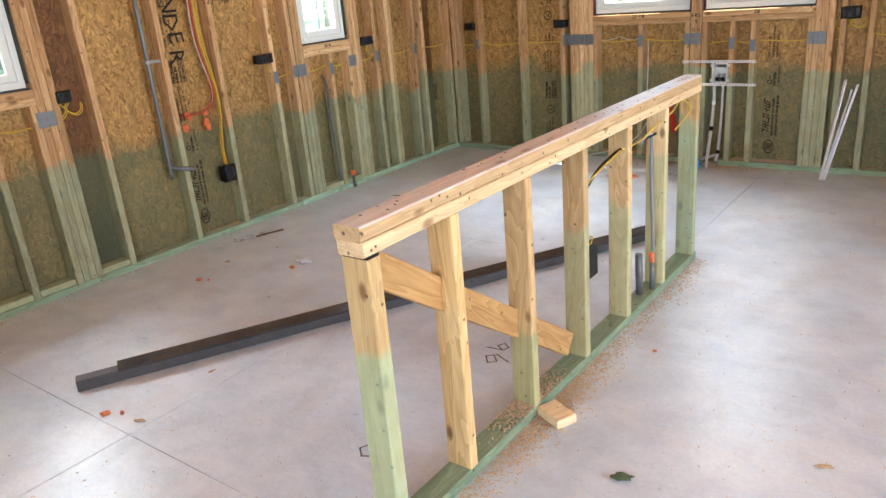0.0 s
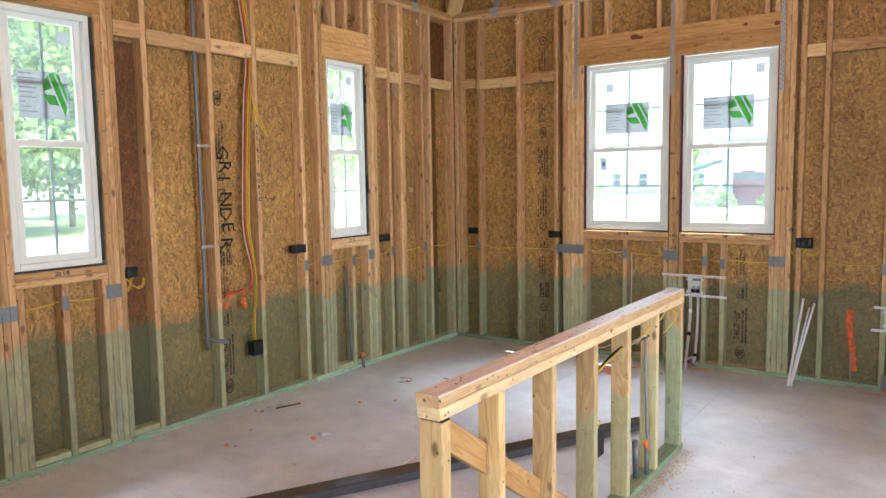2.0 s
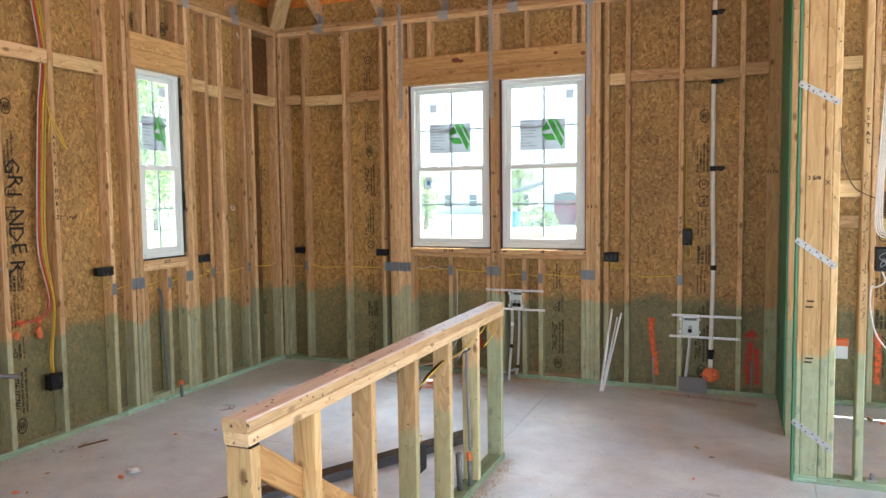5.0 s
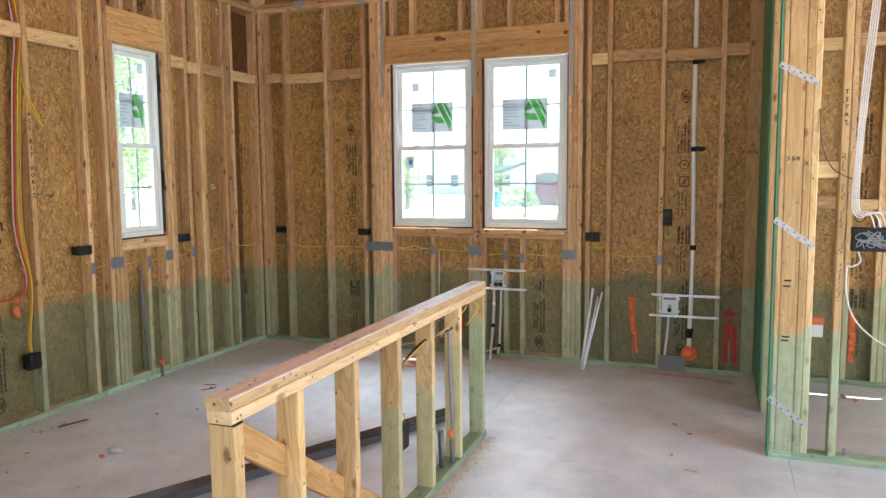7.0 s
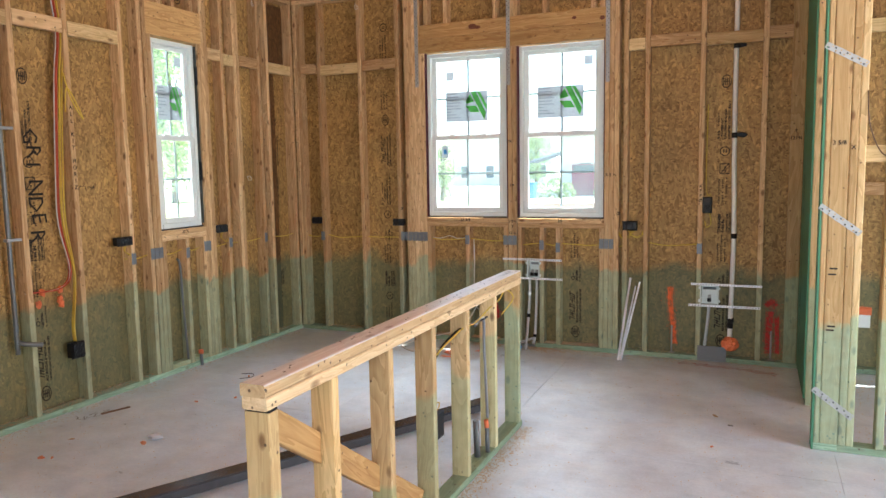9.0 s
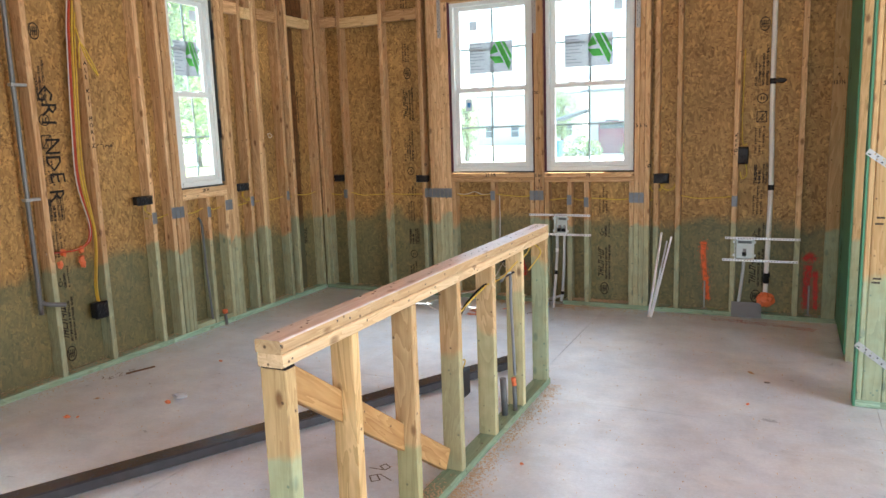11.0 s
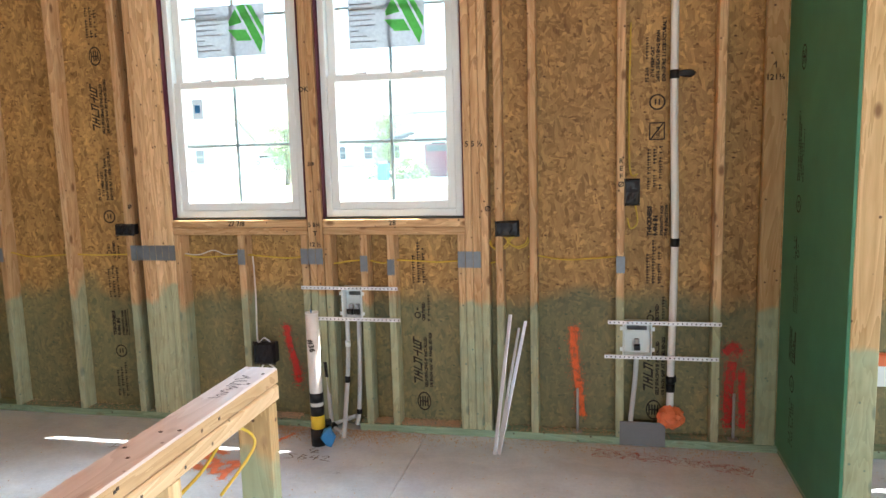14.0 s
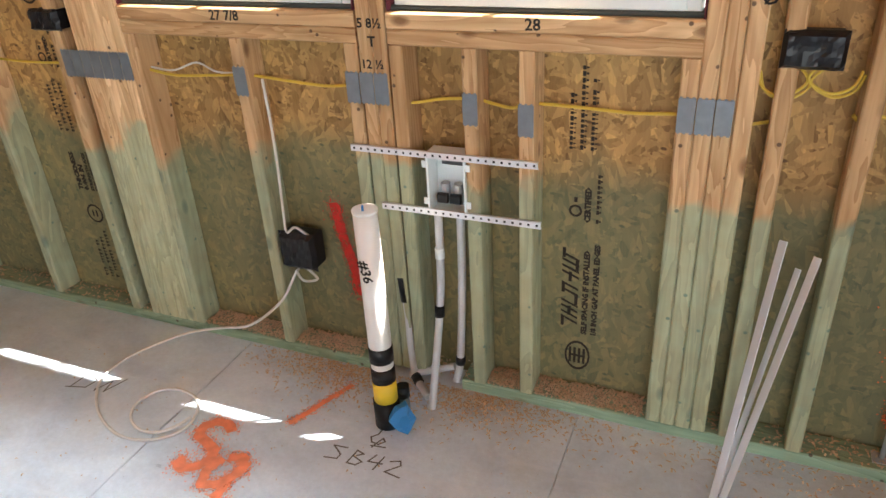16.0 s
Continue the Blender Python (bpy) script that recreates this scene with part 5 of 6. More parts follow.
outlet_box(west, 1.02, 1.83, 0.075, 0.125, "tall black switch box beside a stud", 0)
outlet_box(west, 3.44, 0.385, 0.085, 0.095, "black floor-level outlet box fed by yellow cables", 0)
outlet_box(west, 0.70, 2.52, 0.10, 0.06, "black box high on the wall", 0)

for a, b, z in ((-2.900, -2.638, 0.915), (-2.285, -2.243, 0.895), (-1.94, -1.82, 0.90), (-1.628, -1.588, 0.865), (-1.490, -1.450, 0.848), (-1.136, -1.022, 0.888), (-0.396, -0.354, 0.868), (-3.737, -3.697, 0.90)):
    nail_guard(north, a, b, z, wall_north)
for a, b, z in ((1.748, 1.866, 0.885), (2.352, 2.450, 0.93), (3.924, 3.966, 0.915), (4.102, 4.222, 0.93), (4.655, 4.735, 0.93), (4.955, 4.995, 0.93), (2.10, 2.138, 0.90), (4.455, 4.493, 0.90), (5.43, 5.468, 0.93)):
    nail_guard(west, a, b, z, wall_west)


def run_cable(side, us, z, mat, r, label, seed):
    rng = random.Random(seed)
    pts = []
    for u0, u1 in zip(us, us[1:]):
        for k in range(3):
            f = k / 3
            pts.append(side(u0 + (u1 - u0) * f, 0.045 + rng.uniform(-0.012, 0.012), z - 0.014 * math.sin(math.pi * f) + rng.uniform(-0.007, 0.007)))
    pts.append(side(us[-1], 0.045, z))
    return hung_cable("cable", pts, r, mat, label)


run_cable(north, [-3.95, -3.70, -3.27, -2.90, -2.65, -2.26, -1.88], 0.905, YELLOW, 0.0042, "yellow cable threaded through the studs", 1)
run_cable(north, [-1.88, -1.61, -1.47, -1.12, -0.93], 0.878, YELLOW, 0.0042, "yellow cable threaded through the studs under the windows", 2)
run_cable(north, [-0.80, -0.77, -0.375], 0.90, YELLOW, 0.0042, "yellow cable threaded to the tall stud", 3)
run_cable(north, [-2.63, -2.45, -2.26], 0.918, WHITE_CABLE, 0.003, "thin white cable beside the yellow one", 4)
run_cable(west, [-0.3, 0.30, 0.60, 1.07, 1.51, 1.77], 0.88, YELLOW, 0.0042, "yellow cable threaded through the studs", 5)
run_cable(west, [1.80, 2.12, 2.44], 0.905, YELLOW, 0.0042, "yellow cable threaded under the narrow window", 6)
run_cable(west, [3.90, 4.12, 4.47, 4.75, 4.97, 5.45, 5.57, 5.94], 0.925, YELLOW, 0.0042, "yellow cable threaded through the studs to the corner", 7)
hung_cable("cable", [(WX - 0.06, 1.25, 2.9), (WX - 0.05, 0.98, 2.55), (WX - 0.05, 0.75, 2.30), (WX - 0.06, 0.6, 2.25)], 0.004, YELLOW, "yellow cable slung high across a bay")
hung_cable("cable", [(WX - 0.06, 0.62, 2.02), (WX - 0.05, 0.85, 2.02), (WX - 0.04, 1.0, 1.97), (WX - 0.03, 1.02, 1.88)], 0.004, YELLOW, "yellow cable fed into the tall switch box")
hung_cable("cable", [(WX + 0.008, y, z) for y, z in ((1.10, 3.02), (1.115, 2.64), (1.10, 2.2), (1.099, 1.82), (1.10, 1.18), (1.195, 1.055), (1.26, 0.905), (1.255, 0.733), (1.155, 0.58), (1.024, 0.581), (0.927, 0.677), (0.918, 0.788), (0.982, 0.86), (1.11, 0.872), (1.216, 0.812), (1.239, 0.678), (1.182, 0.587), (1.09, 0.575))], 0.008, simple("pale_grey_hose", (0.40, 0.42, 0.45), 0.3), "pale grey tubing hanging in a loose coil")
hung_cable("cable", [(WX + 0.006, y, z) for y, z in ((1.478, 3.02), (1.472, 2.71), (1.456, 2.13), (1.46, 1.95), (1.425, 1.744), (1.401, 1.39), (1.45, 1.06), (1.469, 0.88), (1.418, 0.767), (1.365, 0.785))], 0.011, CONDUIT, "dark grey flexible conduit hanging along a stud")
hung_cable("conduit_end", [(WX + 0.006, 1.365, 0.785), (WX + 0.006, 1.335, 0.80)], 0.016, ORANGE, "orange cap on the hanging conduit", "conduit cap")
cd = empty("conduit", (WX - 0.03, 3.05, 0.5), "rigid grey conduit clipped beside a stud, bent out at its foot", "conduit")
tube("pipe", [(0, 0, 2.53), (0, 0.0, 1.9), (0, 0, 0.10), (0.0, 0.005, 0.03), (0.03, 0.03, 0.005), (0.06, 0.12, -0.015)], 0.014, CONDUIT, cd, sides=12)
for z in (1.90, 1.285, 0.63):
    bar("clip", (-0.018, -0.022, z - 0.009), (0.018, 0.075, z + 0.009), STEEL, cd, "", 0.002)
bar("coupling", (-0.019, -0.019, 1.86), (0.019, 0.019, 1.93), CONDUIT, cd, "", 0.007)
for k, (mat, r, off, nm) in enumerate(((YELLOW, 0.0042, 0.0, "yellow"), (YELLOW, 0.0042, 0.016, "yellow"), (YELLOW, 0.004, -0.012, "yellow"), (YELLOW, 0.0042, 0.008, "yellow"), (YELLOW, 0.0042, -0.006, "yellow"), (RED, 0.0042, -0.03, "red"), (RED, 0.004, -0.022, "red"), (WHITE_CABLE, 0.0036, -0.04, "white"))):
    y0 = 3.455 + off
    lower = [(3.47 + off * 0.4, 0.86), (3.435, 0.55), (3.44, 0.44)] if nm == "yellow" else [(3.44, 0.90), (3.36, 0.80), (3.26 - k * 0.02, 0.80)]
    pts = [(WX - 0.03 + 0.01 * (k % 3), y, z) for y, z in [(y0 + 0.02, 3.06), (y0 - 0.01, 2.86), (y0 + 0.045, 2.42), (y0 + 0.01, 2.10), (y0 - 0.03, 1.50), (y0 - 0.035, 1.2)] + lower]
    hung_cable("cable", pts, r, mat, nm + " cable hanging in a bundle beside a stud")
hung_cable("cable", [(WX + 0.005, y, z) for y, z in ((3.47, 2.14), (3.52, 1.98), (3.60, 1.86), (3.56, 1.95), (3.49, 2.05), (3.47, 1.9))], 0.0045, YELLOW, "yellow cable folded out of the bundle")
for k, (y, z) in enumerate(((3.24, 0.79), (3.21, 0.72), (3.36, 0.73), (3.365, 0.79), (3.37, 0.70))):
    cap = scrap("cable_clip", WX - 0.03, y, z - 0.03, (0.018, 0.022, 0.03), ORANGE, "small orange cap on a cable end", "cable cap", 70 + k)
hung_cable("pipe", [(WX - 0.045, 0.64, 3.0), (WX - 0.04, 0.655, 1.6), (WX - 0.045, 0.64, 0.05)], 0.032, simple("black_pipe", (0.014, 0.015, 0.019), 0.35), "black flexible pipe down the wall", "pipe")
hung_cable("pipe", [(WX - 0.045, 4.40, 0.86), (WX - 0.045, 4.43, 0.80), (WX - 0.04, 4.435, 0.5), (WX - 0.02, 4.44, 0.05)], 0.009, CONDUIT, "grey tubing under the narrow window", "pipe")
rs = empty("riser_stub", (WX + 0.016, 4.545, 0), "short grey riser stub with an orange cap by the sole plate", "pipe stub")
tube("pipe", [(0, 0, 0), (-0.005, 0, 0.10)], 0.012, CONDUIT, rs)
tube("cap", [(-0.005, 0, 0.095), (-0.006, 0, 0.125)], 0.020, ORANGE, rs)


# plumbing boxes held between perforated bars
def supply_box(side, u0, u1, z0, z1, bars, label, valves):
    o = Vector(side((u0 + u1) / 2, 0.0, z0))
    t = empty("supply_box", o, label, "plumbing box", "plumbing supply boxes")

    def loc(a, d, b):
        return Vector(side(a, d, b)) - o

    W_ = VINYL
    bar("back_panel", loc(u0 + 0.004, 0.055, z0 + 0.004), loc(u1 - 0.004, 0.060, z1 - 0.004), W_, t, "", 0.002)
    for a, b, c, d in ((u0, u0 + 0.006, z0, z1), (u1 - 0.006, u1, z0, z1), (u0 + 0.006, u1 - 0.006, z0, z0 + 0.006), (u0 + 0.006, u1 - 0.006, z1 - 0.006, z1)):
        bar("rim", loc(a, -0.008, c), loc(b, 0.054, d), W_, t, "", 0.002)
    for a in (u0 - 0.012, u1):
        for zz in (z0 + 0.025, z1 - 0.04):
            bar("ear", loc(a, -0.006, zz), loc(a + 0.012, -0.002, zz + 0.018), W_, t, "", 0.002)
    for k in range(valves):
        uc = u0 + (u1 - u0) * (k + 1) / (valves + 1)
        vb = bar("valve", loc(uc - 0.011, 0.02, z0 + 0.02), loc(uc + 0.011, 0.045, z0 + 0.075), STEEL, t, "", 0.006)
        bar("valve_handle", (-0.014, -0.03, -0.02), (0.014, -0.014, 0.006), BLACK, vb, "", 0.004)
    bar("label_strip", loc(u0 + 0.02, 0.052, z1 - 0.05), loc(u1 - 0.02, 0.054, z1 - 0.03), STICKER, t, "", 0.0005)
    for a, b, z in bars:
        bm = bmesh.new()
        n = int((b - a) / 0.02)
        h = 0.0085
        for i in range(n):
            p, q = a + (b - a) * i / n, a + (b - a) * (i + 1) / n
            c, r = (p + q) / 2, 0.003
            vo = [bm.verts.new(loc(x_, -0.012, z + zz)) for x_, zz in ((p, -h), (q, -h), (q, h), (p, h))]
            vh = [bm.verts.new(loc(x_, -0.012, z + zz)) for x_, zz in ((c - r, -r), (c + r, -r), (c + r, r), (c - r, r))]
            for k in range(4):
                bm.faces.new((vo[k], vo[(k + 1) % 4], vh[(k + 1) % 4], vh[k]))
        for zz in (-h, h):
            bm.faces.new([bm.verts.new(loc(x_, d, z + zz)) for x_, d in ((a, -0.012), (b, -0.012), (b, -0.003), (a, -0.003))])
        bmesh.ops.remove_doubles(bm, verts=bm.verts, dist=1e-5)
        part("perforated_bar", bm, BAR, t)
        bm = bmesh.new()
        for i in range(n):
            c = a + (b - a) * (i + 0.5) / n
            p0, p1 = loc(c - 0.004, -0.0105, z - 0.004), loc(c + 0.004, -0.0095, z + 0.004)
            add_bar(bm, [min(s, q) for s, q in zip(p0, p1)], [max(s, q) for s, q in zip(p0, p1)], 0.0003)
        part("bar_hole", bm, BLACK, t)
    return t


BAR = simple("bright_zinc", (0.70, 0.71, 0.73), 0.4, 0.3, vary=0.08)
supply_box(north, -1.732, -1.625, 0.578, 0.745, ((-1.941, -1.436, 0.742), (-1.865, -1.428, 0.584)), "white plumbing box with two valves between perforated bars", 2)
supply_box(north, -0.364, -0.232, 0.437, 0.600, ((-0.431, 0.070, 0.598), (-0.446, 0.060, 0.435)), "white plumbing box with one valve between perforated bars", 1)


def pipe_thing(name, pts, r, mat, label, fittings=(), cat="water pipe"):
    o = Vector(pts[0])
    t = empty(name, o, label, cat)
    tube("pipe", [Vector(p) - o for p in pts], r, mat, t, sides=10)
    for f in fittings:
        p, q, rr, m_ = f
        tube("fitting", [Vector(p) - o, Vector(q) - o], rr, m_, t, sides=10)
    return t


YP = NY + 0.025
pipe_thing("supply_pipe", [(-1.715, YP - 0.01, 0.58), (-1.712, YP - 0.02, 0.45), (-1.722, YP - 0.02, 0.28), (-1.718, YP - 0.12, 0.02), (-1.72, YP - 0.125, 0.002)], 0.0115, PEX, "pale grey supply pipe down to the slab", (((-1.712, YP - 0.02, 0.44), (-1.713, YP - 0.02, 0.47), 0.0135, VINYL), ((-1.720, YP - 0.03, 0.255), (-1.720, YP - 0.028, 0.285), 0.0145, BLACK)))
pipe_thing("supply_pipe", [(-1.655, YP, 0.58), (-1.66, YP, 0.35), (-1.672, YP - 0.01, 0.10), (-1.68, YP - 0.03, 0.03)], 0.0115, PEX, "pale grey supply pipe bent at its foot", (((-1.672, YP - 0.01, 0.085), (-1.67, YP - 0.01, 0.11), 0.0145, BLACK),))
pipe_thing("supply_pipe", [(-1.838, YP - 0.015, 0.345), (-1.83, YP - 0.015, 0.20), (-1.815, YP - 0.03, 0.02), (-1.79, YP - 0.06, 0.022), (-1.735, YP - 0.11, 0.02)], 0.0115, PEX, "capped pale grey supply pipe stub", (((-1.838, YP - 0.015, 0.355), (-1.833, YP - 0.015, 0.275), 0.014, BLACK), ((-1.805, YP - 0.045, 0.03), (-1.785, YP - 0.065, 0.026), 0.0155, BLACK)))
pipe_thing("supply_pipe", [(-1.83, YP - 0.03, 0.02), (-1.76, YP - 0.02, 0.045), (-1.69, YP - 0.01, 0.07)], 0.0105, PEX, "pale grey pipe between the fittings at the slab")
pipe_thing("supply_pipe", [(-0.30, YP, 0.44), (-0.305, YP - 0.01, 0.33), (-0.325, YP - 0.02, 0.12), (-0.33, YP - 0.02, 0.04)], 0.0115, PEX, "pale grey supply pipe to the sole plate")
pipe_thing("vent_pipe", [(-0.150, YP, 3.02), (-0.149, YP, 1.70), (-0.136, YP, 0.97), (-0.146, YP, 0.32), (-0.146, YP, 0.12)], 0.0175, PVC, "white plastic pipe strapped up the wall",
           [((-0.149 + dx, YP, z - 0.019), (-0.149 + dx, YP, z + 0.019), 0.0215, BLACK) for dx, z in ((0, 2.86), (0, 2.36), (0.001, 1.714), (0.013, 0.968), (0.003, 0.322), (0.003, 0.285))])
for z, w in ((1.714, 0.10), (2.36, 0.07), (2.86, 0.07), (0.968, 0.02), (0.33, 0.02)):
    scrap("strap_end", -0.135 + w / 3, YP - 0.012, z - 0.018, (w / 2, 0.006, 0.022), BLACK, "black strap tail around the white pipe", "strap", int(z * 10), 0)
scrap("foam_ball", -0.146, YP - 0.015, 0.092, (0.070, 0.06, 0.064), ORANGE, "crumpled orange foam round the foot of the white pipe", "pipe foam", 31, 0, 0.22, 3.5)
gb_ = bar("grey_plate", (-0.375, NY - 0.010, 0.004), (-0.168, NY - 0.004, 0.122), GREY_BOARD, None, "flat grey board leaning on the sole plate", 0.001)
tagged(gb_, "", "board")

dp = empty("drain_pipe", (-1.822, 5.775, 0), "upright white drain pipe, its foot wrapped in black and yellow tape", "drain pipe")
tube("pipe", [(0.012, -0.01, 0.0), (0.0, 0.010, 0.650)], 0.031, PVC, dp, sides=20)
tube("cap", [(0.0, 0.010, 0.650), (0.0, 0.010, 0.657)], 0.0325, PVC, dp, sides=20)
for z0, z1, m_ in ((0.215, 0.262, BLACK), (0.150, 0.196, BLACK), (0.085, 0.150, TAPE_YELLOW), (0.0, 0.085, BLACK)):
    tube("tape", [(0.012 - 0.012 * z0 / 0.65, -0.01 + 0.02 * z0 / 0.65, z0), (0.012 - 0.012 * z1 / 0.65, -0.01 + 0.02 * z1 / 0.65, z1)], 0.0332 if z0 else 0.037, m_, dp, sides=20)
tube("cap_tail", [(0.0, 0.0, 0.655), (0.002, -0.002, 0.672)], 0.003, BLUE, dp)
wm = writing("marker_note", "#36", 0.040, Matrix.Translation((0.004, -0.0285, 0.50)) @ pose(0, 0, 0, 90, 0, 0) @ pose(0, 0, 0, 0, 0, -80), INK, dp)
scrap("blue_film", -1.755, 5.745, 0, (0.04, 0.03, 0.055), BLUE, "crumpled blue film beside the drain pipe", "film", 12)
pipe_thing("sleeve", [(-1.765, 5.79, 0.0), (-1.775, 5.80, 0.11)], 0.016, CONDUIT, "short dark pipe stub beside the drain pipe", (((-1.772, 5.797, 0.08), (-1.775, 5.80, 0.115), 0.019, BLACK),), "pipe stub")


def strip(name, p, q, w, label):
    ob = slanted(name, p, q, w, 0.003, ALU, None)
    return tagged(ob, label, "metal strip", "strips leaning on the wall")


ALU = simple("bare_aluminium", (0.72, 0.72, 0.74), 0.28, 0.75, vary=0.05)
strip("metal_strip", (-0.945, 5.765, 0.002), (-0.885, 5.958, 0.625), 0.018, "bare aluminium strip leaning against the stud")
strip("metal_strip", (-0.925, 5.770, 0.002), (-0.812, 5.958, 0.595), 0.018, "bare aluminium strip leaning across another")
strip("metal_strip", (-0.935, 5.800, 0.002), (-0.845, 5.960, 0.56), 0.014, "narrow aluminium strip behind the others")

# cable lying on the slab and up to the square box
hung_cable("cable", [(-2.18, NY + 0.02, 0.335), (-2.20, NY + 0.005, 0.30), (-2.26, NY - 0.01, 0.20), (-2.38, NY - 0.03, 0.10), (-2.52, 5.945, 0.05), (-2.626, 5.915, 0.03), (-2.716, 5.849, 0.008), (-2.763, 5.742, 0.006), (-2.756, 5.637, 0.006), (-2.686, 5.548, 0.006), (-2.596, 5.487, 0.006), (-2.504, 5.458, 0.006), (-2.43, 5.467, 0.006), (-2.371, 5.504, 0.006), (-2.348, 5.561, 0.006), (-2.37, 5.63, 0.006), (-2.415, 5.668, 0.006), (-2.489, 5.679, 0.006), (-2.543, 5.652, 0.006), (-2.563, 5.59, 0.006), (-2.538, 5.533, 0.006), (-2.479, 5.498, 0.007), (-2.418, 5.50, 0.009), (-2.375, 5.532, 0.014), (-2.356, 5.583, 0.014)], 0.0045, WHITE_CABLE, "white cable in a loose coil on the slab")
hung_cable("cable", [(-2.216, NY + 0.03, 0.895), (-2.213, NY + 0.03, 0.70), (-2.214, NY + 0.02, 0.52), (-2.20, NY, 0.45), (-2.16, NY - 0.01, 0.475), (-2.13, NY + 0.01, 0.44)], 0.004, WHITE_CABLE, "white cable down to the square box")
hung_cable("cable", [(-2.15, NY, 0.335), (-2.11, NY - 0.01, 0.31), (-2.16, NY - 0.01, 0.295), (-2.19, NY, 0.32)], 0.004, WHITE_CABLE, "white cable tail under the square box")
hung_cable("cable", [(-0.365 + 0.03, NY + 0.05, 1.95), (-0.34, NY + 0.05, 1.6), (-0.335, NY + 0.04, 1.30), (-0.30, NY + 0.03, 1.28)], 0.004, YELLOW, "yellow cable behind the upright box")
hung_cable("cable", [(-0.31, NY + 0.03, 1.14), (-0.30, NY + 0.04, 1.06), (-0.33, NY + 0.04, 1.03), (-0.345, NY + 0.04, 1.08)], 0.004, YELLOW, "yellow cable tail under the upright box")
for x, z1 in ((-0.572, 0.255), (0.139, 0.26)):
    t = empty("anchor_bolt", (x, NY + 0.045, 0.038), "threaded steel anchor bolt through the sole plate", "anchor bolt", "anchor bolts")
    tube("rod", [(0, 0, 0), (0, 0, z1 - 0.038)], 0.0065, STEEL, t)
    bar("washer", (-0.022, -0.022, 0.0), (0.022, 0.022, 0.004), STEEL, t, "", 0.002)
t = empty("anchor_bolt", (0.69, PY + 0.045, 0.038), "steel anchor bolt in the partition's sole plate", "anchor bolt", "anchor bolts")
tube("rod", [(0, 0, 0), (0, 0, 0.035)], 0.0065, TIE, t)
bar("washer", (-0.028, -0.028, 0.0), (0.028, 0.028, 0.005), STEEL, t, "", 0.002)

for p, tilt in ((west(5.242, -0.004, 1.466), 0.3), (west(5.386, -0.004, 2.936), 1.2), (north(-3.296, -0.004, 2.949), 0.9), (west(1.455, -0.016, 1.95), 0.2)):
    p = Vector(p)
    c, s_ = 0.022 * math.cos(tilt), 0.022 * math.sin(tilt)
    side_v = Vector((0, 1, 0)) if p.x < -3.9 else Vector((1, 0, 0))
    hung_cable("cable_tie", [p - side_v * c, p + Vector((0, 0, s_)), p + side_v * c, p + side_v * (c + 0.015) - Vector((0, 0, 0.02)), p - Vector((0, 0, 0.028)), p - side_v * c], 0.0022, PVC, "small white plastic tie looped on a stud", "cable tie")

# perforated straps down from the roof ties
for u, z0 in ((-2.712, 2.21), (-1.885, 2.18), (-1.076, 2.155)):
    t = empty("hold_down_strap", north(u, -0.003, z0), "galvanised perforated strap nailed over the header", "steel strap", "perforated straps over the header")
    bar("band", (-0.016, 0.0, 0.0), (0.016, 0.0015, TOP + 0.1 - z0), STEEL, t, "", 0.0004)
    bm = bmesh.new()
    k = 0
    zz = 0.02
    while zz < TOP + 0.08 - z0:
        for dx in ((-0.007,), (0.007,))[k % 2]:
            add_bar(bm, (dx - 0.003, -0.0012, zz - 0.003), (dx + 0.003, -0.0004, zz + 0.003), 0.0008)
        zz += 0.017
        k += 1
    part("nail_hole", bm, BLACK, t)


# paint sprayed on boards and slab
PAINT = [0]


def sprayed(name, pts, mat, width, side_fn, parent, label=""):
    """A sprayed stroke: a soft-edged ribbon with specks round it."""
    rng = random.Random(len(pts) * 7)
    bm = bmesh.new()
    fine = []
    for p, q in zip(pts, pts[1:]):
        n = 7
        fine += [Vector(p).lerp(Vector(q), k / n) for k in range(n)]
    fine.append(Vector(pts[-1]))
    rows = []
    PAINT[0] += 1
    lift = 0.00025 * (PAINT[0] % 8)
    for i, p in enumerate(fine):
        d = (fine[min(i + 1, len(fine) - 1)] - fine[max(i - 1, 0)]).normalized()
        nrm = Vector((-d.y, d.x))
        w1, w2 = [width * (0.5 + rng.uniform(-0.05, 0.05)) for _ in range(2)]
        rows.append([bm.verts.new(side_fn(*(p + nrm * w1), lift)), bm.verts.new(side_fn(*(p - nrm * w2), lift))])
    for r0, r1 in zip(rows, rows[1:]):
        bm.faces.new((r0[0], r0[1], r1[1], r1[0]))
    wide = []
    for i, p in enumerate(fine):
        d = (fine[min(i + 1, len(fine) - 1)] - fine[max(i - 1, 0)]).normalized()
        nrm = Vector((-d.y, d.x)) * width * rng.uniform(0.78, 0.86)
        wide.append([bm.verts.new(side_fn(*(p + nrm), lift * 0.5 - 0.0002)), bm.verts.new(side_fn(*(p - nrm), lift * 0.5 - 0.0002))])
    for r0, r1 in zip(wide, wide[1:]):
        bm.faces.new((r0[0], r0[1], r1[1], r1[0])).material_index = 1
    for k in range(len(fine) * 16):
        p = rng.choice(fine) + Vector((rng.gauss(0, width * 0.55), rng.gauss(0, width * 0.55)))
        s = rng.uniform(0.001, 0.0032)
        bm.faces.new([bm.verts.new(side_fn(p.x + a * s, p.y + b_ * s, 0.0022 + 0.000001 * k)) for a, b_ in ((-1, 0), (0, -1), (1, 0), (0, 1))])
    return part(name, bm, [mat, RED_MIST if "red" in mat.name else ORANGE_MIST], parent, label)


def on_board(u, z, lift=0.0):
    return Vector(north(u, DEPTH - 0.0015 - lift, z))


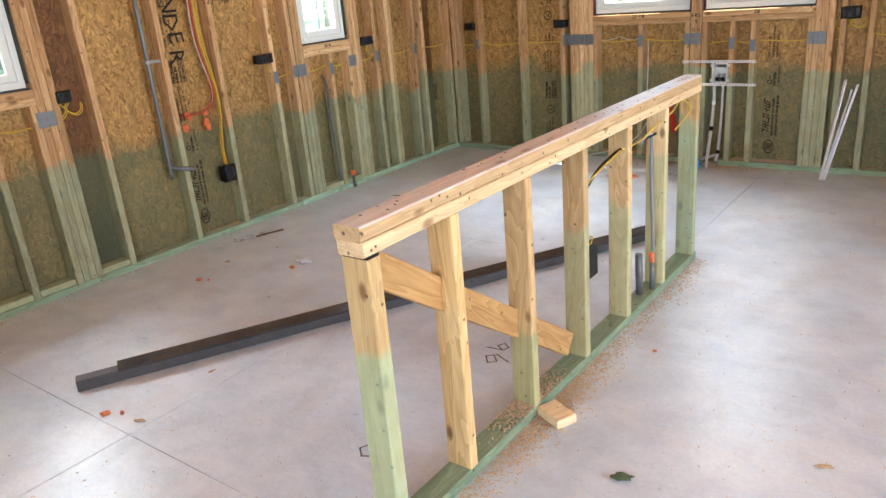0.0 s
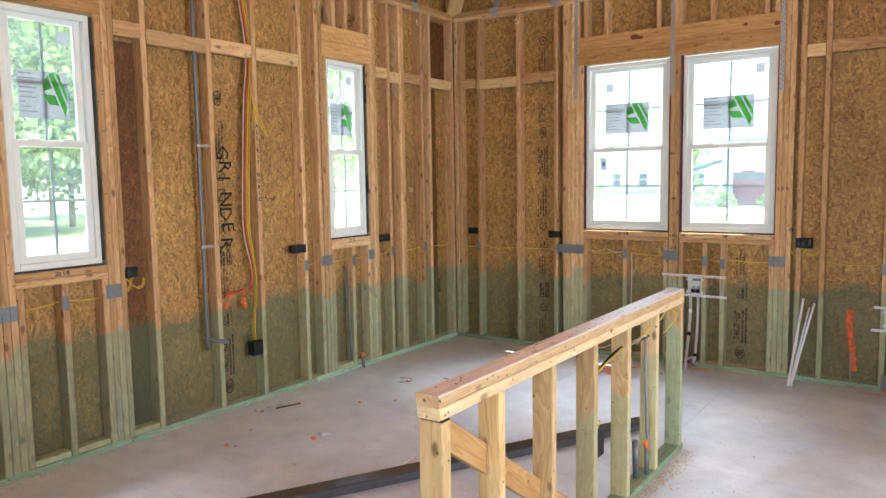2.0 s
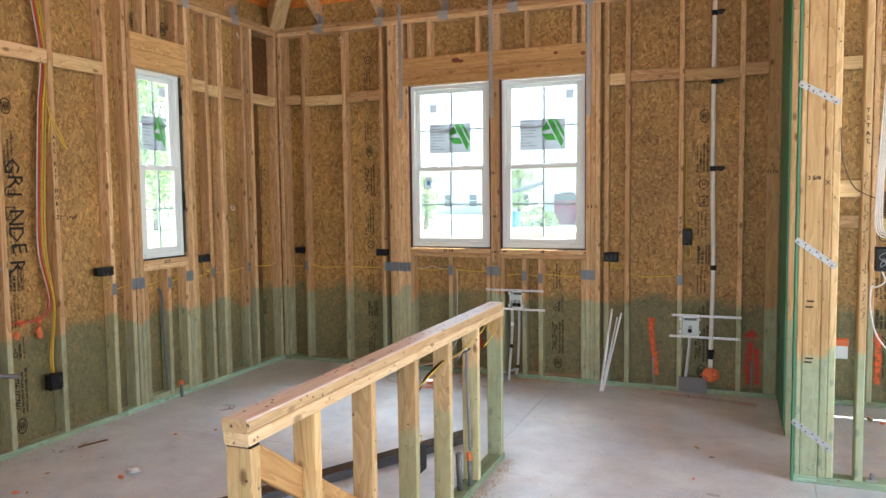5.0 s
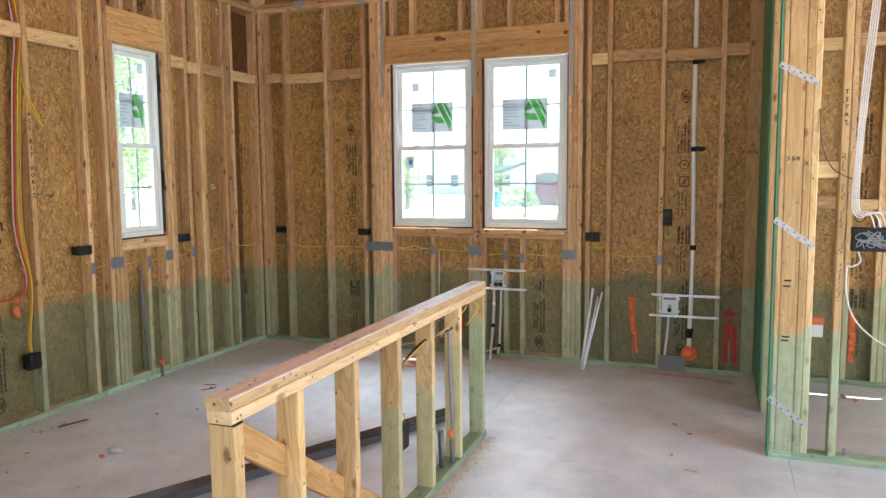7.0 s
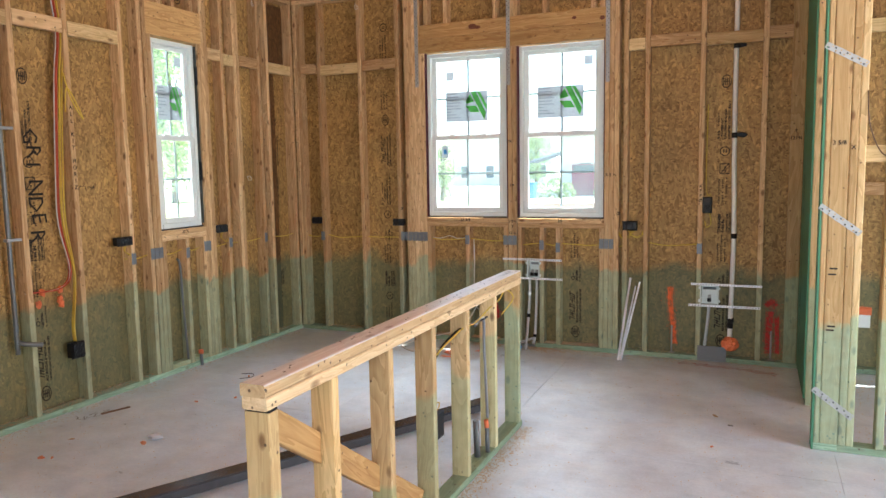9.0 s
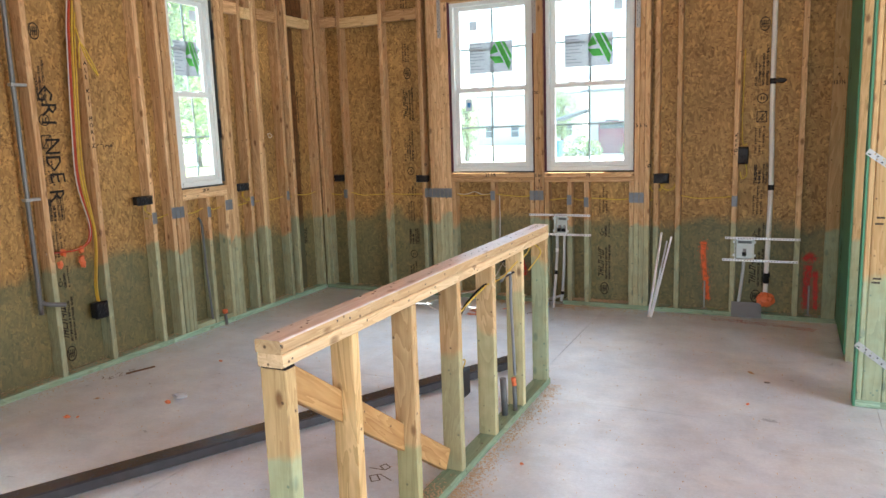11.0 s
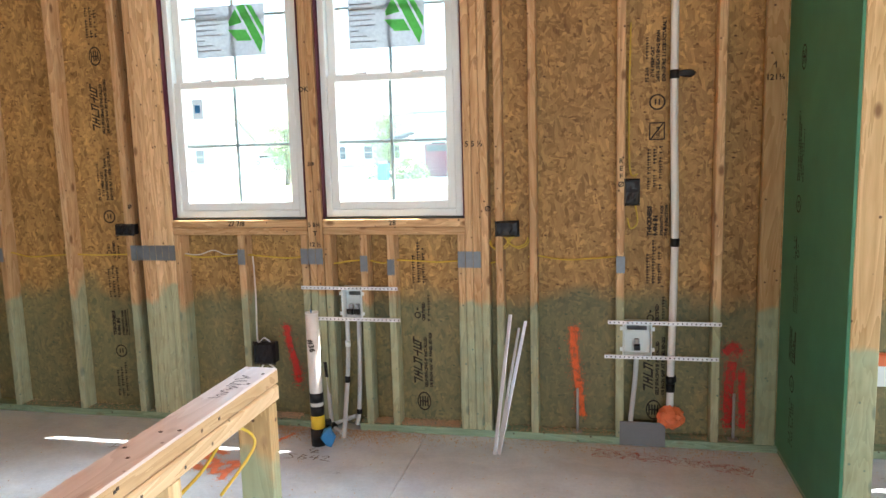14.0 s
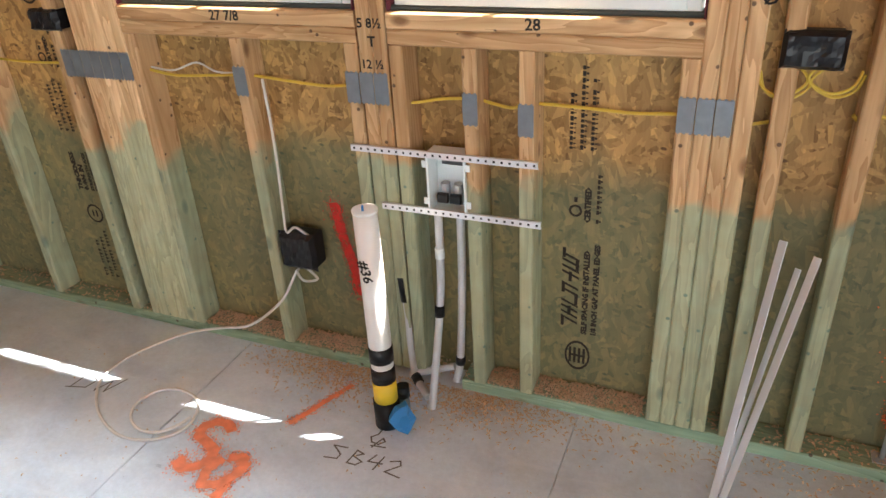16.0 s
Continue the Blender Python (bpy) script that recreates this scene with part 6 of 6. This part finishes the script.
def on_slab(x, y, lift=0.0):
    return Vector((x, y, 0.0012 + lift))


sprayed("paint_mark", [(-2.083, 0.52), (-2.06, 0.40), (-2.03, 0.27), (-2.02, 0.21)], RED_PAINT, 0.034, on_board, wall_north)
sprayed("paint_mark", [(-0.588, 0.55), (-0.592, 0.45), (-0.578, 0.33), (-0.562, 0.22), (-0.555, 0.10)], ORANGE_PAINT, 0.036, on_board, wall_north)
sprayed("paint_mark", [(0.10, 0.44), (0.135, 0.475), (0.165, 0.44)], RED_PAINT, 0.035, on_board, wall_north)
sprayed("paint_mark", [(0.135, 0.40), (0.125, 0.30), (0.12, 0.20), (0.13, 0.08)], RED_PAINT, 0.042, on_board, wall_north)
sprayed("paint_mark", [(0.175, 0.36), (0.18, 0.24), (0.185, 0.08)], RED_PAINT, 0.030, on_board, wall_north)
SLAB_PAINT = mist("slab_spray_paint", (0.98, 0.33, 0.17), 0.26)
sprayed("paint_mark", [(-2.213, 5.583), (-2.243, 5.605), (-2.28, 5.602), (-2.306, 5.571), (-2.295, 5.538), (-2.252, 5.522), (-2.215, 5.505), (-2.204, 5.471), (-2.226, 5.435), (-2.259, 5.419), (-2.281, 5.433), (-2.273, 5.453)], SLAB_PAINT, 0.030, on_slab, floor)
sprayed("paint_mark", [(-2.174, 5.488), (-2.187, 5.434), (-2.169, 5.388), (-2.129, 5.406), (-2.101, 5.453), (-2.099, 5.48), (-2.125, 5.51), (-2.159, 5.493)], SLAB_PAINT, 0.028, on_slab, floor)
sprayed("paint_mark", [(-2.099, 5.50), (-2.111, 5.429), (-2.108, 5.38), (-2.10, 5.33)], SLAB_PAINT, 0.028, on_slab, floor)
sprayed("paint_mark", [(-2.078, 5.666), (-2.063, 5.697), (-2.033, 5.772), (-1.986, 5.878)], SLAB_PAINT, 0.018, on_slab, floor)
sprayed("paint_mark", [(-0.50, 5.86), (-0.30, 5.84), (-0.02, 5.80), (0.18, 5.74)], mist("faded_red_mist", (0.50, 0.22, 0.15), -0.07), 0.055, on_slab, floor)

# handwriting
PENCIL = simple("slab_marker", (0.13, 0.12, 0.11), 0.8, vary=0.5, scale=150)
def note(text, size, side_is_north, u, z, d=-0.0012, spin=0.0):
    if side_is_north:
        m = Matrix.Translation(north(u, d, z)) @ pose(0, 0, 0, 90, 0, 0)
        par = wall_north
    else:
        m = Matrix.Translation(west(u, d, z)) @ pose(0, 0, 0, 90, 0, 90)
        par = wall_west
    return writing("marker_note", text, size, m @ pose(0, 0, 0, 0, 0, spin), INK, par)


note("27 7/8", 0.036, True, -2.28, 1.066)
note("28", 0.036, True, -1.455, 1.066)
note("5 8½", 0.032, True, -1.858, 1.058)
note("T", 0.034, True, -1.856, 1.015)
note("12 ½", 0.030, True, -1.858, 0.96)
note("5 5 ½", 0.036, True, -1.045, 1.435)
note("Ø", 0.036, True, -0.985, 1.13)
note("Ø", 0.030, True, -2.883, 1.16)
note("5/8", 0.026, True, -1.86, 1.36)
note("OK", 0.034, True, -1.88, 1.72)
for k, ch in enumerate("REF"):
    note(ch, 0.030, True, -0.375, 1.34 - k * 0.034)
note("Ø", 0.034, True, -0.375, 1.235)
note("121¾", 0.034, True, 0.262, 1.68)
note("↑", 0.034, True, 0.262, 1.73)
note("20 1/8", 0.032, False, 2.11, 1.066)
note("20 ½", 0.032, False, 4.46, 1.066)
for k, ch in enumerate("ALL KIT HORIZ"):
    note(ch, 0.036, False, 3.514, 1.93 - k * 0.042)
note("←", 0.05, False, 1.80, 1.76)
note("+", 0.04, False, 1.80, 1.88)
STROKES = {
    "S": [[(0.9, 1), (0.1, 0.95), (0.75, 0.45), (0.7, 0.1), (0, 0)]],
    "B": [[(0.2, 0), (0.35, 1), (0.8, 0.85), (0.35, 0.55), (0.95, 0.3), (0.7, 0), (0.2, 0)]],
    "4": [[(0.35, 1), (0.1, 0.45), (0.9, 0.5)], [(0.8, 1), (0.6, 0)]],
    "2": [[(0.1, 0.8), (0.6, 1), (0.75, 0.7), (0.1, 0.05), (1.0, -0.1)]],
    "D": [[(0.1, 0), (0.35, 1), (1.0, 0.6), (0.8, 0.1), (-0.1, 0)]],
    "W": [[(0, 1), (0.15, 0), (0.55, 0.7), (0.6, 0), (1.1, 0.9)]],
    "O": [[(0.5, 1), (0.05, 0.7), (0.1, 0.1), (0.6, 0.0), (0.9, 0.5), (0.5, 1), (0.2, 0.9)]],
    "6": [[(0.8, 1), (0.1, 0.5), (0.2, 0), (0.8, 0.1), (0.7, 0.5), (0.15, 0.35)]],
    "9": [[(0.8, 0.7), (0.4, 0.5), (0.2, 0.8), (0.6, 1), (0.85, 0.75), (0.5, 0)]],
    "L": [[(0.35, 1.5), (0.3, 0.9), (0.0, 0.6), (0.2, 0.25), (0.65, 0.2), (0.9, 0.5), (0.7, 0.7), (0.45, 0.1), (0.4, -0.1)], [(0.3, 0.0), (1.1, 0.1)]],
}


def penned(text, x, y, size, spin, pen=0.0022):
    """Marker handwriting on the slab, as thin strokes."""
    bm = bmesh.new()
    c, s_ = math.cos(radians(spin)), math.sin(radians(spin))
    for k, ch in enumerate(text):
        for stroke in STROKES[ch]:
            pts = [Vector((x + (k * 1.15 + p) * size * c - q * size * s_, y + (k * 1.15 + p) * size * s_ + q * size * c)) for p, q in stroke]
            for p, q in zip(pts, pts[1:]):
                t_ = (q - p).normalized()
                nn = Vector((-t_.y, t_.x)) * pen
                bm.faces.new([bm.verts.new((v.x, v.y, 0.0014)) for v in (p + nn - t_ * pen, p - nn - t_ * pen, q - nn + t_ * pen, q + nn + t_ * pen)])
    part("marker_note", bm, PENCIL, floor)


penned("SB42", -1.915, 5.585, 0.050, 1)
penned("L", -1.83, 5.665, 0.050, 0)
penned("DW", -2.84, 5.580, 0.075, 8)
penned("O", -1.64, 2.03, 0.09, -30, 0.003)
penned("96", -1.66, 2.86, 0.09, -60, 0.003)
penned("L2B", -3.78, 3.25, 0.07, 75)
for u, z, text in ((0.39, 1.60, "3 5/8"), (0.452, 1.575, "X")):
    writing("marker_note", text, 0.030, Matrix.Translation(Vector((u, PY - 0.0012, z)) - Vector((0.4, PY, 0))) @ pose(0, 0, 0, 90, 0, 0), INK, pt)
for u, z in ((0.385, 0.96), (0.38, 0.93), (0.385, 0.66), (0.38, 0.64)):
    bar("printed_mark", (u - 0.4 - 0.018, -0.0012, z), (u - 0.4 + 0.018, -0.0004, z + 0.009), STAMP, pt, "", 0.0002)
for k, ch in enumerate("TSTAT"):
    writing("marker_note", ch, 0.030, Matrix.Translation(Vector((0.624, PY - 0.0012, 1.93 - k * 0.038)) - Vector((0.4, PY, 0))) @ pose(0, 0, 0, 90, 0, 0), INK, pt)


def scribble(side, u, z, w, h, seed, parent, mat=None, d=DEPTH - 0.0015, upright=False, pen=0.0014, step=0.009):
    """Handwriting too small to read, as a wandering pen line."""
    rng = random.Random(seed)
    bm = bmesh.new()
    p = Vector((u - w / 2, z))
    n = int(max(w, h) / step)
    for k in range(n):
        q = Vector((u - w / 2 + w * (k + 1) / n + rng.uniform(-0.006, 0.006), z + rng.uniform(-h / 2, h / 2))) if not upright else Vector((u + rng.uniform(-w / 2, w / 2), z + h / 2 - h * (k + 1) / n))
        if k and rng.random() > 0.2:
            t_ = (q - p).normalized() if (q - p).length > 1e-6 else Vector((1, 0))
            nn = Vector((-t_.y, t_.x)) * pen
            bm.faces.new([bm.verts.new(side(c.x, d, c.y)) for c in (p + nn, p - nn, q - nn, q + nn)])
        p = q
    return part("marker_note", bm, mat or INK, parent)


scribble(west, 1.30, 1.585, 0.26, 0.06, 3, wall_west, pen=0.0028)
scribble(west, 1.28, 1.64, 0.05, 0.05, 4, wall_west)
scribble(west, 1.20, 1.45, 0.05, 0.08, 5, wall_west, upright=True)
scribble(lambda a, d, b: Vector((a, b, 0.9206)) - PO, -1.252, 3.97, 0.035, 0.16, 90, pony, None, 0.0, True, 0.0011, 0.005)
scribble(west, 3.66, 1.42, 0.16, 0.05, 6, wall_west, pen=0.0026)
scribble(west, 1.09, 1.75, 0.02, 0.22, 7, wall_west, d=-0.0012, upright=True)
scribble(north, -2.74, 2.07, 0.025, 0.07, 8, wall_north, upright=True)
for u, z, s in ((0.624, 1.58, 1), (0.624, 1.44, 2), (0.624, 1.30, 3), (0.624, 1.16, 4), (0.624, 1.02, 5), (0.624, 0.92, 6)):
    ob = scribble(lambda a, d, b: Vector((a, PY - 0.0012, b)) - Vector((0.4, PY, 0)), u, z, 0.02, 0.11, 20 + s, pt, upright=True)


def lettering(bm, text, size, place, offset=0.0):
    """Adds real characters to bm; place(x, y) gives the world point of a point of the text."""
    cu = bpy.data.curves.new("lettering", "FONT")
    cu.body, cu.size, cu.resolution_u, cu.offset = text, size, 1, offset + 0.0012
    tmp = bpy.data.objects.new("lettering", cu)
    me = bpy.data.meshes.new_from_object(tmp)
    bpy.data.objects.remove(tmp)
    vs = [bm.verts.new(place(v.co.x, v.co.y)) for v in me.vertices]
    for p in me.polygons:
        try:
            bm.faces.new([vs[i] for i in p.vertices])
        except ValueError:
            pass
    bpy.data.meshes.remove(me)


def stamp_column(side, u, z0, z1, seed, parent, w=0.085, big=True):
    """The mill's printing on the boards, read from below upwards: marks, rings, readable lines, and bars where none can be read."""
    rng = random.Random(seed)
    bm = bmesh.new()
    d = DEPTH - 0.0012

    def quad(a, b, c, e):
        bm.faces.new([bm.verts.new(side(p, d, q)) for p, q in ((a, c), (b, c), (b, e), (a, e))])

    def ring(uc, zc, r, t_, sx=1.0):
        n = 20
        vs = [[bm.verts.new(side(uc + math.cos(2 * math.pi * i / n) * rr * sx, d, zc + math.sin(2 * math.pi * i / n) * rr)) for i in range(n)] for rr in (r, r - t_)]
        for i in range(n):
            j = (i + 1) % n
            bm.faces.new((vs[0][i], vs[0][j], vs[1][j], vs[1][i]))

    def line(text, uu, z, size, bold=0.0):
        lettering(bm, text, size, lambda x, y: side(uu - y, d, z + x), bold)

    def dashes(uu, z, L, h=0.012):
        q = z
        while q < z + L:
            step = rng.uniform(0.006, 0.012)
            if rng.random() > 0.14:
                quad(uu - h, uu - h * 0.45, q, q + step)
                quad(uu - h * 0.4, uu, q + step * 0.35, q + step * 0.8)
            q += step + 0.004

    def maker(z):
        for k in range(7):
            a, h = z + k * 0.036, 0.030
            lean = 0.010
            for f, g in ((0.0, 0.24), (0.62, 0.86)):
                if (k * 3 + int(f * 10)) % 4:
                    bm.faces.new([bm.verts.new(side(p, d, q)) for p, q in ((u - 0.050, a + f * h + lean), (u - 0.050, a + g * h + lean), (u - 0.004, a + g * h - lean), (u - 0.004, a + f * h - lean))])
            quad(u - 0.050 + 0.018 * (k % 3), u - 0.041 + 0.018 * (k % 3), a, a + h)
        line("SELF SPACING IF INSTALLED", u + 0.022, z - 0.02, 0.021)
        line("1/8 INCH GAP AT PANEL EDGES", u + 0.048, z - 0.02, 0.020)
        return 0.32

    def oval(z):
        ring(u, z + 0.05, 0.050, 0.008, 0.72)
        for k in range(4):
            quad(u - 0.024 + k * 0.013, u - 0.017 + k * 0.013, z + 0.024, z + 0.076)
        quad(u - 0.024, u + 0.022, z + 0.046, z + 0.053)
        return 0.13

    def sourcing(z):
        ring(u - 0.020, z + 0.02, 0.017, 0.006)
        quad(u - 0.024, u - 0.016, z + 0.044, z + 0.058)
        line("CERTIFIED", u + 0.018, z - 0.01, 0.021)
        dashes(u + 0.045, z - 0.01, 0.13)
        return 0.17

    def listed(z):
        ring(u, z + 0.035, 0.036, 0.007)
        quad(u - 0.012, u - 0.005, z + 0.022, z + 0.048)
        quad(u + 0.005, u + 0.012, z + 0.022, z + 0.048)
        return 0.11

    def thickness(z):
        line("THICKNESS", u - 0.020, z, 0.027, 0.0007)
        line("0.406 IN", u + 0.006, z, 0.027, 0.0007)
        line("STRENGTH AXIS", u + 0.032, z, 0.019)
        line("THIS DIRECTION", u + 0.052, z, 0.019)
        quad(u + 0.058, u + 0.062, z, z + 0.15)
        return 0.20

    def grade(z):
        line("PS 2-10", u - 0.040, z, 0.021)
        dashes(u - 0.040, z + 0.10, 0.10)
        line("7/16 PERF CAT", u - 0.016, z + 0.02, 0.021)
        line("24/16 SHEATHING SPAN", u + 0.008, z, 0.021)
        line("EXPOSURE 1 / STRUCTURAL 1", u + 0.034, z, 0.021)
        return 0.36

    def crossed(z):
        for a, b, c, e in ((-0.035, 0.035, 0, 0.006), (-0.035, 0.035, 0.074, 0.08), (-0.035, -0.029, 0.006, 0.074), (0.029, 0.035, 0.006, 0.074)):
            quad(u + a, u + b, z + c, z + e)
        bm.faces.new([bm.verts.new(side(p, d, q)) for p, q in ((u - 0.03, z + 0.006), (u - 0.022, z + 0.006), (u + 0.03, z + 0.074), (u + 0.022, z + 0.074))])
        line("1/2 3/4", u + 0.010, z + 0.008, 0.018)
        return 0.12

    def small(z):
        for k in range(3):
            dashes(u - 0.026 + k * 0.026, z, rng.uniform(0.14, 0.20), 0.015)
        return 0.21

    blocks = [oval, maker, sourcing, small, thickness, small, crossed, listed, grade, oval] if seed % 2 == 0 else [small, listed, thickness, small, sourcing, listed, grade, maker, oval]
    k, z = 0, z0
    while z < z1 - 0.12:
        room = {maker: 0.30, grade: 0.34, thickness: 0.19}
        block = blocks[k % len(blocks)]
        if z + room.get(block, 0.16) < z1:
            z += block(z) + 0.015
        else:
            z += 0.06
        k += 1
    return part("printed_mark", bm, STAMP, parent)


for u, z0, z1, w in ((-3.075, 0.09, 2.34, 0.10), (-3.075, 2.50, 2.95, 0.08), (-1.345, 0.09, 1.0, 0.10), (-0.215, 0.10, 2.35, 0.09), (0.99, 0.2, 2.3, 0.12)):
    stamp_column(north, u, z0, z1, {-3.075: 1, 0.99: 3}.get(u, 2), wall_north, w)
for u, z0, z1, w in ((0.80, 0.1, 2.35, 0.12), (3.26, 0.09, 2.33, 0.12), (5.75, 0.1, 2.33, 0.12), (4.60, 2.78, 3.0, 0.06), (4.30, 2.78, 3.0, 0.08)):
    stamp_column(west, u, z0, z1, 1 if u == 5.75 else 2, wall_west, w)
stamp_column(lambda a, d, b: Vector((0.3112, a, b)) - Vector((0.316, 5.5, 0)), 5.72, 0.15, 1.9, 77, stub, 0.05, False)
bm = bmesh.new()
for k, ch in enumerate("GRINDER"):
    lettering(bm, ch, 0.145, lambda x, y, k=k: west(3.24 + y + 0.012 * (k % 2) + 0.1 * (k % 3 - 1) * x, DEPTH - 0.0026, 1.80 - 0.104 * k - x), -0.0010)
part("marker_note", bm, INK, wall_west)

# darker infill boards in some bays
DARKOSB = strand_board("dark_strand_board", (0.16, 0.075, 0.028), (0.055, 0.024, 0.010))
for side, par, a, b, z0, z1 in ((west, wall_west, 2.489, 2.656, 0.04, 2.38), (west, wall_west, 5.592, 5.76, 0.04, 2.38), (west, wall_west, 5.592, 5.918, 2.48, 3.0)):
    wall_bar("infill_board", side, (a, b), (0.080, 0.084), (z0, z1), DARKOSB, par, "", 0.0005)

# wiring in the partition and the orange-tagged box beyond
pb = empty("wiring_box", (0.75, PY - 0.01, 1.19), "black ganged wiring box fed by white cables", "wiring box")
bar("body", (-0.075, -0.02, -0.06), (0.13, 0.06, 0.06), BLACK, pb, "", 0.005)
rng = random.Random(9)
bm = bmesh.new()
for k in range(9):
    pts = [(rng.uniform(-0.06, 0.11), -0.028, rng.uniform(-0.045, 0.045)) for _ in range(4)]
    tube_mesh(bm, pts, 0.0025, 5)
part("wire", bm, GREY_CABLE, pb)
for k in range(4):
    dx = k * 0.010
    hung_cable("cable", [(0.735 + dx, PY - 0.006, 3.0), (0.725 + dx, PY - 0.008, 2.5), (0.69 + dx, PY - 0.012, 2.0), (0.672 + dx * 0.8, PY - 0.015, 1.6), (0.665 + dx, PY - 0.018, 1.36), (0.70 + dx, PY - 0.03, 1.30 + 0.01 * k), (0.74 + dx * 2.5, PY - 0.03, 1.32), (0.77 + dx * 2.5, PY - 0.02, 1.25)], 0.0038, WHITE_CABLE, "white cable in a bundle down the partition")
hung_cable("cable", [(0.70, PY - 0.01, 1.13), (0.715, PY - 0.015, 1.08), (0.68, PY - 0.01, 1.05), (0.655, PY - 0.01, 1.04), (0.66, PY - 0.012, 0.90), (0.70, PY - 0.012, 0.78), (0.80, PY - 0.012, 0.68), (0.95, PY - 0.012, 0.60)], 0.0042, WHITE_CABLE, "white cable looping below the wiring box")
hung_cable("cable", [(0.505, PY + 0.0, 1.85), (0.515, PY - 0.004, 1.70), (0.56, PY + 0.01, 1.57), (0.61, PY - 0.005, 1.52), (0.70, PY - 0.01, 1.48)], 0.003, simple("brown_wire", (0.12, 0.06, 0.03), 0.5), "thin brown wires tied to the nailer block")
ob_ = empty("tagged_box", (0.70, NY - 0.01, 0.40), "white paper-tagged box with orange tape on the far wall", "wall box")
bar("body", (-0.07, -0.01, -0.06), (0.07, 0.04, 0.06), VINYL, ob_, "", 0.004)
bar("tape", (-0.072, -0.014, 0.03), (0.075, 0.03, 0.085), ORANGE, ob_, "", 0.006)
sprayed("paint_mark", [(0.97, 0.52), (0.975, 0.35), (0.97, 0.15)], ORANGE_PAINT, 0.035, on_board, wall_north)



# knots and stain marks on the header
KNOT = simple("dark_knot", (0.16, 0.045, 0.02), 0.6, vary=0.4, scale=60)
for u, z, a, b_ in ((-2.195, 2.675, 0.045, 0.022), (-2.15, 2.665, 0.035, 0.014), (-1.34, 2.665, 0.022, 0.012), (-1.12, 2.645, 0.025, 0.017)):
    bm = bmesh.new()
    n = 16
    bm.faces.new([bm.verts.new(north(u + math.cos(2 * math.pi * i / n) * a * (0.8 + 0.3 * noise.noise(Vector((i * 0.9, u * 9, 0)))), -0.0012, z + math.sin(2 * math.pi * i / n) * b_)) for i in range(n)])
    part("knot", bm, KNOT, wall_north)
